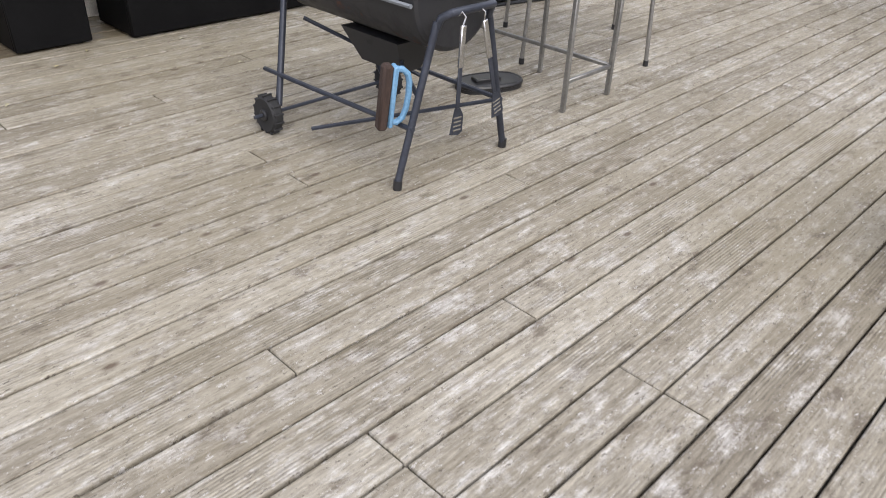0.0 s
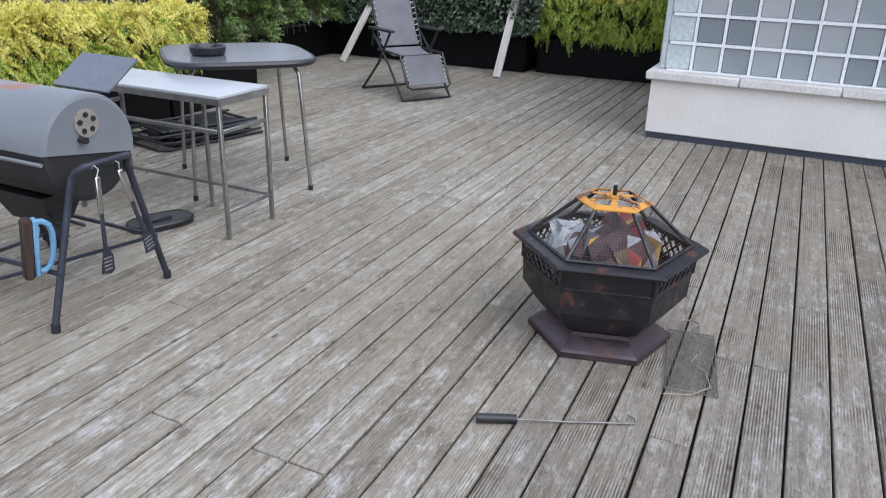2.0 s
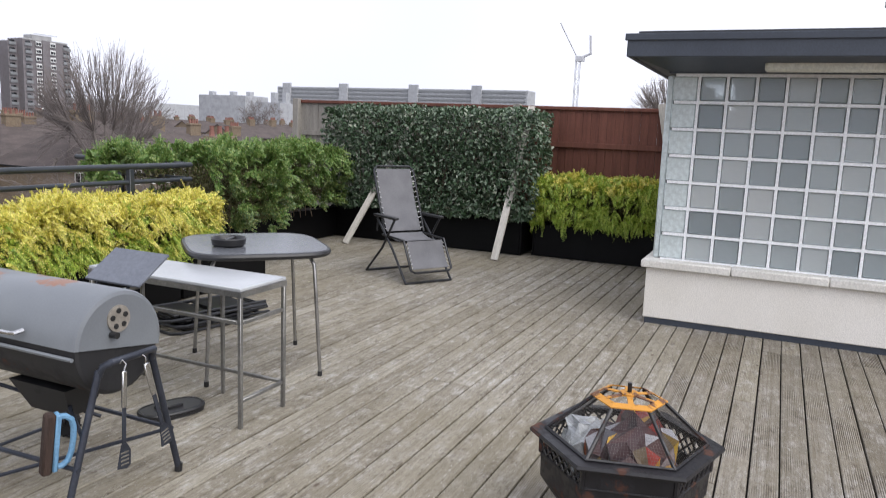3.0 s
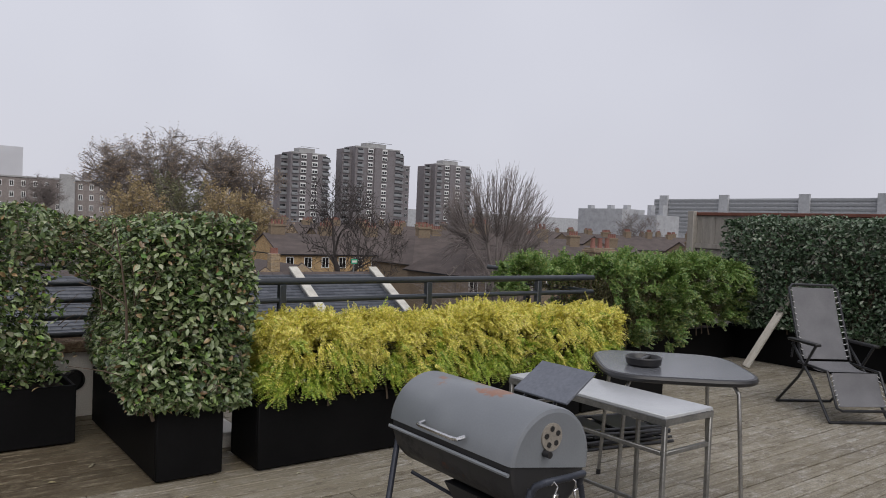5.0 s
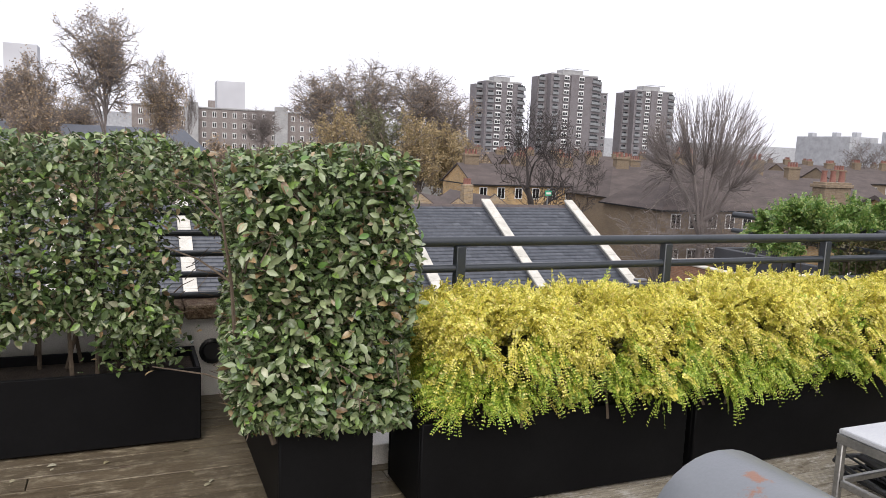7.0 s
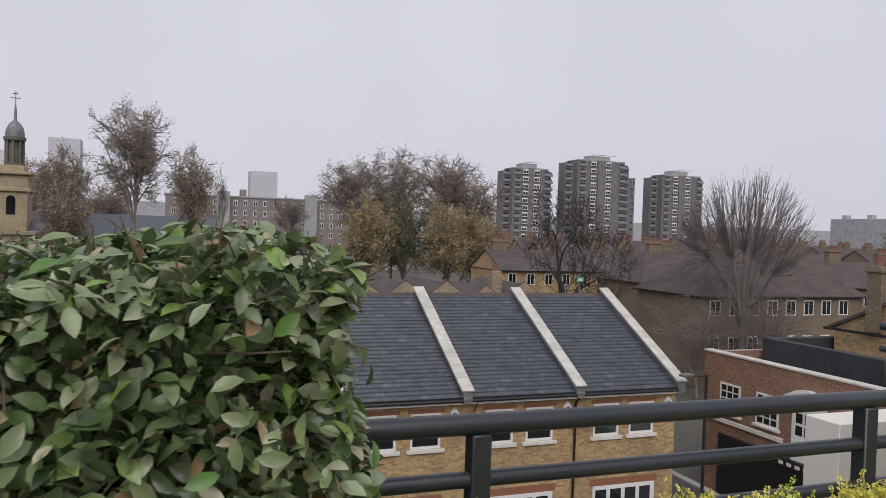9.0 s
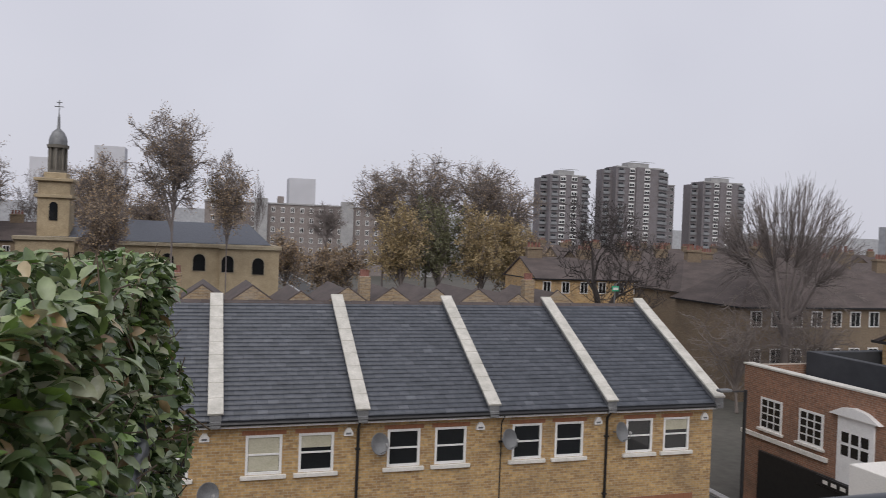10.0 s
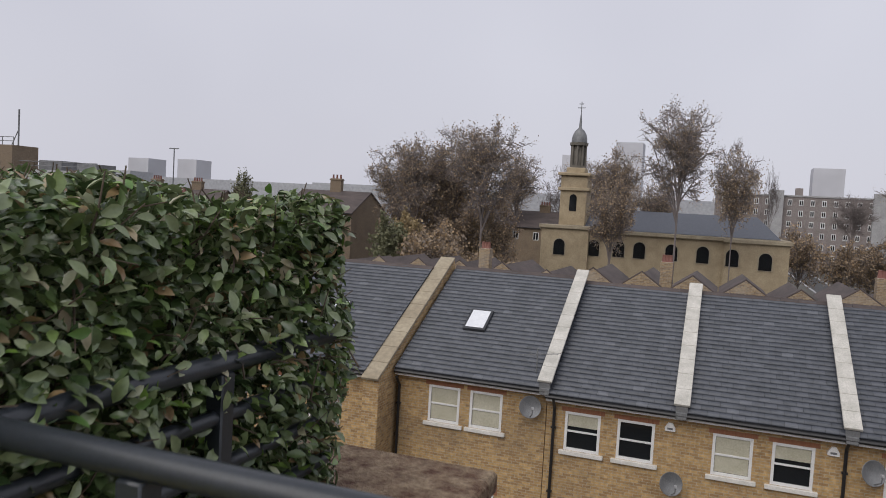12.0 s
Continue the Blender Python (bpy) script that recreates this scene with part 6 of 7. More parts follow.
for x in (18.95, 23.6):
    tagged(part("pavement", Shape().box(x - 0.0, x + 0.35, 15, 230, GZ, GZ + 0.13, 0.01), CONCRETE), "narrow concrete pavement with kerb", "pavement", kind="structure")

# ---- plainer buildings further off ----


def pitched(label, x0, x1, y0, y1, eaves, ridge, wall, roofm, along="x", hip=0.0, rows=(), side="y", chimneys=(), group="", pots=True, ww=0.9, wh=1.2, step=2.4):
    """House block with a pitched or hipped roof, rows of white windows on the faces to the terrace, and pot-topped chimneys."""
    h = thing("house", label, "house", group)
    part("wall", Shape().box(x0, x1, y0, y1, GZ, eaves), wall, h)
    o = 0.3
    if along == "x":
        ym = (y0 + y1) / 2
        pts = [(x0 - o, y0 - o, eaves), (x1 + o, y0 - o, eaves), (x1 + o, y1 + o, eaves), (x0 - o, y1 + o, eaves), (x0 + hip, ym, ridge), (x1 - hip, ym, ridge)]
        fs = [(0, 1, 5, 4), (2, 3, 4, 5), (0, 4, 3), (1, 2, 5), (3, 2, 1, 0)]
    else:
        xm = (x0 + x1) / 2
        pts = [(x0 - o, y0 - o, eaves), (x0 - o, y1 + o, eaves), (x1 + o, y1 + o, eaves), (x1 + o, y0 - o, eaves), (xm, y0 + hip, ridge), (xm, y1 - hip, ridge)]
        fs = [(1, 0, 4, 5), (3, 2, 5, 4), (0, 3, 4), (2, 1, 5), (0, 1, 2, 3)]
    if hip == 0 and along == "x":
        prof = [(y0 - o, eaves), (ym, ridge), (y1 + o, eaves), (y1 + o, eaves - 0.14), (ym, ridge - 0.16), (y0 - o, eaves - 0.14)]
        pts = [(x, a, b) for x in (x0 - o / 2, x1 + o / 2) for a, b in prof]
        fs = [(k, (k + 1) % 6, 6 + (k + 1) % 6, 6 + k) for k in range(6)] + [(0, 5, 4, 1), (1, 4, 3, 2), (6, 7, 10, 11), (7, 8, 9, 10)]
        tri = [(x, a, b) for x in (x0, x1) for a, b in ((y0, eaves), (y1, eaves), (ym, ridge - 0.17))]
        part("gable", Shape().add(tri, [(0, 2, 1), (3, 4, 5), (0, 3, 5, 2), (1, 2, 5, 4)]), wall, h, smooth=False)
    part("roof", Shape().add(pts, fs), roofm, h, smooth=False)
    part("eaves_board", Shape().box(x0 - o, x1 + o, y0 - o - 0.03, y0 - o, eaves - 0.12, eaves).box(x0 - o - 0.03, x0 - o, y0 - o, y1 + o, eaves - 0.12, eaves), BLACKPL, h)
    for z in rows:
        spans = [(x0 + 0.8 + k * step, "y") for k in range(int((x1 - x0 - 1.2) / step))] if "y" in side else []
        spans += [(y0 + 0.8 + k * step, "x") for k in range(int((y1 - y0 - 1.2) / step))] if "x" in side else []
        for a, f in spans:
            bx = (lambda s, d0, d1, u0, u1, z0, z1, f=f: s.box(u0, u1, y0 - d1, y0 - d0, z0, z1) if f == "y" else s.box(x0 - d1, x0 - d0, u0, u1, z0, z1))
            w = part("window", bx(Shape(), 0.0, 0.05, a, a + ww, z, z + wh), WHITEP, h, "white window")
            part("pane", bx(Shape(), 0.05, 0.06, a + 0.08, a + ww / 2 - 0.03, z + 0.08, z + wh - 0.08), GLASS, w)
            part("pane", bx(Shape(), 0.05, 0.06, a + ww / 2 + 0.03, a + ww - 0.08, z + 0.08, z + wh - 0.08), GLASS, w)
    for cx, cy, cz, l in chimneys:
        c = part("chimney", Shape().box(cx - l / 2, cx + l / 2, cy - 0.35, cy + 0.35, eaves, cz, 0.02).box(cx - l / 2 - 0.08, cx + l / 2 + 0.08, cy - 0.43, cy + 0.43, cz - 0.25, cz - 0.1, 0.02), BBRICK, h)
        for k in range(max(2, int(l / 0.42))):
            part("pot", Shape().lathe([(0.14, 0), (0.11, 0.42), (0.14, 0.5), (0.09, 0.5)], 9, Matrix.Translation((cx - l / 2 + 0.25 + k * (l - 0.5) / max(1, int(l / 0.42) - 1), cy, cz))), POTRED, c)
    return h


pitched("brown brick house with brown hipped roof and white windows", 38, 53.5, 48, 55.5, -2.3, 1.1, BBRICK, TILEB, "x", 4, (-3.75, -6.4), "y", ((43, 52, 1.9, 1.8), (51, 52.5, 1.7, 1.6)), ww=0.95, wh=1.15, step=1.75)
pitched("yellow brick gabled house with tall chimney", 30, 38, 20.2, 29.6, -2.0, 0.35, YBRICK, TILEB, "x", 0, (), "x", ((30.6, 27.6, 0.75, 1.6),))
pitched("yellow brick cottage row with dark tiled roof", 34.5, 50, 74, 82, -2.0, 0.1, YBRICK, TILEB, "x", 0, (-3.5, -6.2), "y", ((36, 78, 1.1, 1.7), (42, 78, 1.0, 1.7), (48, 78, 1.1, 1.7)), "distant terraces", step=2.1)
pitched("brown brick house with dark hipped roof and white windows", 46, 56, 66, 74, -2.6, 0.4, BBRICK, TILEB, "x", 3, (-4.2,), "y", ((50, 70, 1.4, 1.6),), "distant terraces")
rngt = np.random.default_rng(5)
for i, (x, y, L, ev) in enumerate(((60, 62, 22, -2.0), (66, 44, 24, -1.8), (58, 88, 40, -1.6), (104, 70, 40, -1.2), (60, 112, 50, -1.2), (118, 100, 60, -0.9), (70, 140, 60, -0.9), (135, 60, 50, -0.6), (140, 130, 70, -0.6), (80, 172, 70, -0.6), (160, 175, 60, -0.4), (95, 40, 30, -1.2), (-60, 66, 24, -1.2), (-92, 90, 30, 0.4), (-40, 118, 26, 0.0))):
    chs = [(x + 3 + k * 7.3, y + 4, ev + 3.0 + rngt.uniform(-0.3, 0.25), 1.7) for k in range(int((L - 4) / 7.3) + 1)]
    pitched("distant brown brick terrace with tiled roof and red chimneys", x, x + L, y, y + 8, ev - 0.7, ev + 1.9, BBRICK, TILEB, "x", 0, (ev - 2.6,), "y", chs, "distant terraces", step=3.2)

# green site sign above the roofs
gs = thing("street_sign", "small green and white sign on a post", "sign")
part("board", Shape().box(27.85, 28.35, 47.9, 47.95, -1.4, -1.05, 0.01), SIGNGREEN, gs)
part("panel", Shape().box(27.92, 28.28, 47.88, 47.9, -1.3, -1.15), STONEW, gs)
part("post", Shape().tube([(28.1, 48, GZ), (28.1, 48, -0.9)], 0.05, 6), LEAD, gs)

# ---- church ----
ch = thing("church", "sandstone Georgian church with arched windows, tower and domed lantern", "church")
CY = 100.0
part("nave_wall", Shape().box(-17.2, 11.2, CY, CY + 14, GZ, -0.5).box(-17.6, -11.6, CY - 0.8, CY + 3, GZ, -0.2).box(4.4, 11.4, CY - 0.6, CY + 3, GZ, -0.6), SANDST, ch)
part("cornice", Shape().box(-17.9, 11.5, CY - 0.45, CY + 14.3, -0.5, -0.05, 0.05).box(-17.9, -11.3, CY - 1.1, CY + 3, -0.2, 0.25, 0.05).box(4.2, 11.7, CY - 0.95, CY + 3, -0.6, -0.15, 0.05), CHTRIM, ch)
part("nave_roof", Shape().add([(-15, CY + 0.5, 0.0), (10.5, CY + 0.5, 0.0), (10.5, CY + 13.5, 0.0), (-15, CY + 13.5, 0.0), (-13, CY + 7, 2.6), (8, CY + 7, 2.6)], [(0, 1, 5, 4), (2, 3, 4, 5), (0, 4, 3), (1, 2, 5)]), SLATE, ch, smooth=False)
for x, zc, yo in ((-11.0, -2.4, 0), (-7.9, -2.3, 0), (-5.4, -2.3, 0), (-1.6, -2.3, 0), (2.0, -2.3, 0), (5.3, -2.4, -0.6), (8.9, -2.6, -0.6), (-15.2, -2.5, -0.8)):
    arch = [(-0.7, -1.0), (0.7, -1.0)] + [(0.7 * math.cos(a), 0.7 * math.sin(a) + 0.3) for a in np.linspace(0, math.pi, 11)]
    m = Matrix.Translation((x, CY + yo, zc)) @ pose(0, 0, 0, 90, 0, 0)
    w = part("arched_window", Shape().plate([(a * 1.22, b * 1.1) for a, b in arch], 0, 0.06, m), CHTRIM, ch, "arched window in stone surround")
    part("glazing", Shape().plate(arch, 0.06, 0.1, m), GLASS, w)
tw = part("tower", Shape().box(-15.9, -12.5, CY + 1.2, CY + 4.6, -0.5, 6.6, 0.08).box(-16.2, -12.2, CY + 0.9, CY + 4.9, 4.7, 5.1, 0.05).box(-16.3, -12.1, CY + 0.8, CY + 5.0, 6.6, 7.0, 0.08).box(-15.4, -13.0, CY + 1.7, CY + 4.1, 7.0, 7.7, 0.08), SANDST, ch)
part("belfry_opening", Shape().plate([(-0.45, -1.1), (0.45, -1.1)] + [(0.45 * math.cos(a), 0.45 * math.sin(a) + 0.6) for a in np.linspace(0, math.pi, 9)], 0, 0.06, Matrix.Translation((-14.2, CY + 1.2, 3.2)) @ pose(0, 0, 0, 90, 0, 0)), GLASS, tw)
mt = Matrix.Translation((-14.2, CY + 2.9, 0))
part("lantern", Shape().lathe([(1.05, 7.7), (1.05, 8.0), (0.72, 8.0), (0.72, 10.6), (1.15, 10.6), (1.2, 10.95), (0.9, 11.0)], 20, mt), CHDARK, tw)
for k in range(8):
    a = 2 * math.pi * k / 8
    part("column", Shape().tube([(-14.2 + 0.92 * math.cos(a), CY + 2.9 + 0.92 * math.sin(a), 8.0), (-14.2 + 0.92 * math.cos(a), CY + 2.9 + 0.92 * math.sin(a), 10.6)], 0.13, 8), CHDARK, tw)
part("dome", Shape().lathe([(1.02, 11.0), (1.0, 11.5), (0.88, 12.0), (0.62, 12.5), (0.3, 12.8), (0.18, 12.95), (0.14, 14.0), (0.03, 15.0)], 20, mt), LEAD, tw)
part("weather_vane", Shape().tube([(-14.2, CY + 2.9, 15), (-14.2, CY + 2.9, 16.3)], 0.05, 6).tube([(-14.7, CY + 2.9, 15.5), (-13.7, CY + 2.9, 15.5)], 0.05, 6).tube([(-14.5, CY + 2.9, 16.0), (-13.9, CY + 2.9, 16.0)], 0.05, 6), LEAD, tw)

# ---- flats ----


def flats(label, x0, x1, y, depth, top, storeys, wall, cols, name="apartment_block", rail=(), h0=2.75, light=WHITEP, frame_w=1.5, glass=True, base=GZ):
    """Flat-roofed block, its windows in rows on the face to the terrace."""
    b = thing(name, label, "building", "blocks of flats")
    part("wall", Shape().box(x0, x1, y, y + depth, base, top), wall, b)
    part("parapet", Shape().box(x0 - 0.2, x1 + 0.2, y - 0.2, y + depth + 0.2, top, top + 0.35), CONCRETE, b)
    for s in range(storeys):
        z = top - 2.1 - s * h0
        for c in cols:
            w = part("window", Shape().box(x0 + c, x0 + c + frame_w, y - 0.08, y, z, z + 1.4), light, b)
            if glass:
                part("pane", Shape().box(x0 + c + 0.12, x0 + c + frame_w * 0.5 - 0.06, y - 0.1, y - 0.08, z + 0.15, z + 1.25), GLASS, w)
                part("pane", Shape().box(x0 + c + frame_w * 0.5 + 0.06, x0 + c + frame_w - 0.12, y - 0.1, y - 0.08, z + 0.15, z + 1.25), GLASS, w)
    return b


def tower_block(x0, x1, y, top, label):
    """Brick tower: shoulders stepped down, a taller middle, two white window strips and railed balconies."""
    t = thing("tower_block", label, "building", "tower blocks")
    w = x1 - x0
    x0a, x1a = x0 + 0.14 * w, x1 - 0.14 * w
    part("wall", Shape().box(x0a, x1a, y, y + 8, GZ, top), DBRICK, t)
    part("shoulder", Shape().box(x0, x0a, y + 3, y + 8, GZ, top - 1.2), DBRICK, t)
    part("shoulder", Shape().box(x1a, x1, y + 3, y + 8, GZ, top - 2.6), DBRICK, t)
    part("bay", Shape().box(x0a + 0.3 * w, x1a - 0.3 * w, y - 0.5, y, GZ, top), DBRICK, t)
    ph = part("penthouse", Shape().box(x0 + 0.36 * w, x0 + 0.68 * w, y + 2.5, y + 7, top, top + 2.0), CONCRETE, t)
    part("roof_rail", Shape().box(x0 + 0.38 * w, x0 + 0.76 * w, y + 2, y + 2.1, top + 2.3, top + 2.45), LEAD, ph)
    part("parapet", Shape().box(x0a - 0.15, x1a + 0.15, y - 0.15, y, top - 0.4, top + 0.15), CONCRETE, t)
    n = int((top - GZ) / 2.72)
    for s in range(n - 1):
        z = top - 2.3 - s * 2.72
        for f in (0.33, 0.56):
            win = part("window", Shape().box(x0 + f * w, x0 + f * w + 2.3, y - 0.62, y - 0.5, z, z + 1.75), WHITEP, t)
            for k in (0.15, 1.22):
                part("pane", Shape().box(x0 + f * w + k, x0 + f * w + k + 0.9, y - 0.66, y - 0.62, z + 0.25, z + 1.25), GLASS, win)
        for f in (0.01, 0.17, 0.78, 0.9):
            yy = y if 0.14 <= f < 0.86 else y + 3
            bal = part("balcony", Shape().box(x0 + f * w, x0 + f * w + 2.7, yy - 0.5, yy, z - 0.3, z + 0.0).box(x0 + f * w, x0 + f * w + 2.7, yy - 0.5, yy - 0.44, z, z + 0.75), BANDGREY, t)
            part("pane", Shape().box(x0 + f * w + 0.3, x0 + f * w + 2.4, yy - 0.04, yy - 0.005, z, z + 1.5), GLASS, bal)
    return t


tower_block(122, 142.6, 260, 27.6, "dark brick tower block with white window strips")
tower_block(147.5, 176.8, 258, 32.2, "tallest dark brick tower block with white window strips")
tower_block(189, 215.2, 260, 28.8, "dark brick tower block with white window strips")
flats("stepped wing of a dark brick tower block", 177, 182, 264, 5, 26.5, 12, DBRICK, (0.6, 3.0), "tower_wing", light=CONCRETE)
flats("long five-storey brick block of flats with white windows", 2, 66, 200, 12, 9.0, 6, FLATBRICK, [1.5 + 2.45 * k for k in range(25)], light=WHITEP, frame_w=0.95, h0=2.55)
for x in (14, 36, 58):
    st = tagged(part("stair_tower", Shape().box(x, x + 3.2, 198.6, 200, GZ, 10.4, 0.05), CONCRETE), "pale concrete stair tower on the brick flats", "building")
    tagged(part("roof_stack", Shape().box(x + 6, x + 7.6, 203, 205, 9.3, 11.2, 0.05), FLATBRICK), "brick chimney stack on the flats' roof", "chimney")

# long slab to the east, seen end on along x; colours paled for haze
sl = thing("slab_block", "long slab block with banded storeys, greyed pale for haze", "building", "blocks of flats")
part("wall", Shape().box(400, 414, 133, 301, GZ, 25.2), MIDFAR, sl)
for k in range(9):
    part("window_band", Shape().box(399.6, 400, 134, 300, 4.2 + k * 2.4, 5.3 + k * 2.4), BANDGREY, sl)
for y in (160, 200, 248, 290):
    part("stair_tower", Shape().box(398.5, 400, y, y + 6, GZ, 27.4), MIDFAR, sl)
# brick block drawn in the haze-paled grey
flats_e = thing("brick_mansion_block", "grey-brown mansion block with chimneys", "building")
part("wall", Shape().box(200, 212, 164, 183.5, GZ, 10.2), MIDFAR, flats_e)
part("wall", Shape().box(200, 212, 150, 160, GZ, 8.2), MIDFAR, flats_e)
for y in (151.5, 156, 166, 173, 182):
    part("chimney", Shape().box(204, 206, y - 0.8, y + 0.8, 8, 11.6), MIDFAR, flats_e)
# crane in the pale tone that stands in for mist
cr = thing("tower_crane", "tower crane far off, coloured pale to imitate mist", "crane")
s = Shape()
for dx in (-0.8, 0.8):
    for dy in (-0.8, 0.8):
        s.tube([(300 + dx, 79.9 + dy, GZ), (300 + dx, 79.9 + dy, 32)], 0.14, 4)
for k in range(20):
    z = GZ + 2 * k
    s.tube([(299.2, 79.1, z), (299.2, 80.7, z + 2)], 0.09, 4).tube([(299.2, 80.7, z), (299.2, 79.1, z + 2)], 0.09, 4)
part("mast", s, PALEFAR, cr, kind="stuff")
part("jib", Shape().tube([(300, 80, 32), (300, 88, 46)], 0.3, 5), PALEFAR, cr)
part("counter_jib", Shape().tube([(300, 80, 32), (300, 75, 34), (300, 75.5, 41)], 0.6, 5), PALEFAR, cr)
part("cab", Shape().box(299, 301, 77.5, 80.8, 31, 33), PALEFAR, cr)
# far towers and blocks; their pale colour stands in for mist
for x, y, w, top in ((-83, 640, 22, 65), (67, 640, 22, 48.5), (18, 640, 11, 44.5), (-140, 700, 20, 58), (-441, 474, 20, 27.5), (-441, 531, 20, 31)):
    tagged(part("mist_toned_tower", Shape().box(x, x + w, y, y + 20, GZ, top), PALEFAR), "far tower block, mist put in as pale colour", "building", "misty towers")
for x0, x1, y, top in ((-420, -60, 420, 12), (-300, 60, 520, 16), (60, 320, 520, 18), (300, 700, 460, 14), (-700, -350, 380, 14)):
    tagged(part("haze_toned_block", Shape().box(x0, x1, y, y + 20, GZ, top), MIDFAR), "long low block, coloured pale for distance haze", "building", "misty towers")
# flat roofs to the west
wb = thing("office_block", "grey-brown flat-roofed block with roof railing and mast", "building")
part("wall", Shape().box(-95, -62.3, 60, 63, GZ, 5.3), BBRICK, wb)
part("lower_wing", Shape().box(-62.3, -52, 60.5, 65, GZ, 3.0), CONCRETE, wb)
part("roof_plant", Shape().box(-61, -58, 62, 64.5, 3.0, 4.0), LEAD, wb)
part("roof_plant", Shape().box(-56, -53.5, 62, 64.5, 3.0, 3.8), LEAD, wb)
for z in (5.7, 6.1):
    part("roof_rail", Shape().tube([(-95, 60.2, z), (-62.4, 60.2, z)], 0.04, 5), LEAD, wb)
for k in range(12):
    part("rail_post", Shape().tube([(-62.4 - k * 1.5, 60.2, 5.3), (-62.4 - k * 1.5, 60.2, 6.1)], 0.04, 5), LEAD, wb)
for z in (3.4, 3.8):
    part("roof_rail", Shape().tube([(-62.2, 60.7, z), (-52.1, 60.7, z)], 0.04, 5), LEAD, wb)
part("mast", Shape().tube([(-63.3, 61.5, 5.3), (-63.3, 61.5, 9.0)], 0.08, 6).tube([(-64.2, 61.5, 5.4), (-63.3, 61.5, 7.0)], 0.05, 5), LEAD, wb)
pitched("pale brick gabled house among trees", -49, -39, 88, 98, 0.2, 3.0, BBRICK, TILEB, "x", 0, (-2.4,), "y", ((-44, 93, 4.6, 1.6),), "distant terraces")
lamp2 = thing("lamp_standard", "tall thin lamp standard far off", "street lamp")
part("pole", Shape().tube([(-59.6, 80, GZ), (-59.6, 80, 6.9)], 0.07, 6).tube([(-60.3, 80, 6.9), (-58.9, 80, 6.9)], 0.07, 6), LEAD, lamp2)

# ---- trees ----


def grow(seed, levels, kids, spread, upright, trunk=0.3, shrink=0.66, sag=0.0, thick=0.03, leafn=0, fine=0.0017):
    """Limbs of a tree one unit high, split into bole and twigs, with places for leaves."""
    rng = np.random.default_rng(seed)
    bole, twig, tips = [], [], []

    def limb(p, d, length, r, lev):
        pts, rad = [p], [r]
        for k in range(3):
            d = unit(d + rng.normal(scale=0.13 + 0.03 * lev, size=3) + np.array([0, 0, upright * 0.12 - sag * lev * 0.04]))
            p = p + d * length / 3
            pts.append(p)
            rad.append(max(r * (1 - 0.14 * (k + 1)), fine))
        (bole if lev < 3 else twig).append((pts, rad))
        if lev >= levels - 2:
            tips.append(p)
            tips.append(pts[2])
        if lev >= levels:
            return
        n = kids + (1 if rng.random() < 0.4 else 0)
        ang0 = rng.uniform(0, 6.28)
        side = unit(np.cross(d, rng.normal(size=3)))
        up = np.cross(side, d)
        for k in range(n):
            a = ang0 + 6.28 * k / n + rng.normal(scale=0.3)
            sp = spread * rng.uniform(0.6, 1.25) * (0.45 if k == 0 and lev < 2 else 1.0)
            nd = unit(d * math.cos(sp) + (side * math.cos(a) + up * math.sin(a)) * math.sin(sp) + np.array([0, 0, upright * 0.25]))
            q = pts[3] if k < 2 else pts[2]
            limb(q, nd, length * shrink * rng.uniform(0.8, 1.15), rad[3] * (0.75 if k == 0 else 0.58), lev + 1)

    limb(np.zeros(3), np.array([0, 0, 1.0]), trunk, thick, 0)

    def mesh(name, limbs, n):
        V, F = [], []
        ring = [(math.cos(2 * math.pi * j / n), math.sin(2 * math.pi * j / n)) for j in range(n)]
        for pts, rad in limbs:
            k = len(V)
            d = unit(pts[-1] - pts[0])
            s = unit(np.cross(d, [0.3, 0.9, 0.1]))
            u = np.cross(d, s)
            for p, r in zip(pts, rad):
                V += [p + (s * c + u * e) * r for c, e in ring]
            for i in range(3):
                F += [(k + i * n + j, k + i * n + (j + 1) % n, k + (i + 1) * n + (j + 1) % n, k + (i + 1) * n + j) for j in range(n)]
        return np.array(V), np.array(F)

    bv, bf = mesh("bole", bole, 7)
    tv, tf = mesh("twigs", twig, 3)
    top, wide = tv[:, 2].max(), np.percentile(np.hypot(tv[:, 0], tv[:, 1]), 98)
    k = np.array([1 / wide, 1 / wide, 1 / top])
    def dome(v, low):
        """Draw stray ends back to a rounded crown."""
        c, s = np.array([0, 0, 0.6]), np.array([0.95, 0.95, 0.4])
        q = (v - c) / s
        m = np.linalg.norm(q, axis=1)
        f = np.where((m > 0.75) & (v[:, 2] > low), (0.75 + 0.27 * np.tanh((m - 0.75) / 0.27)) / np.maximum(m, 1e-6), 1.0)
        return c + q * f[:, None] * s

    bv, tv, tips = bv * k, tv * k, np.array(tips) * k
    if spread > 0.4:
        bv, tv, tips = dome(bv, 0.5), dome(tv, 0.0), dome(tips, 0.0)
    lv = None
    if leafn:
        q = tips[rng.integers(0, len(tips), leafn)] + rng.normal(scale=0.025, size=(leafn, 3))
        lv = (q, rng.normal(size=(leafn, 3)), rng.normal(size=(leafn, 3)), rng.uniform(0.6, 1.3, leafn))
    return np_mesh("trunk", bv, bf), np_mesh("branchwork", tv, tf), lv



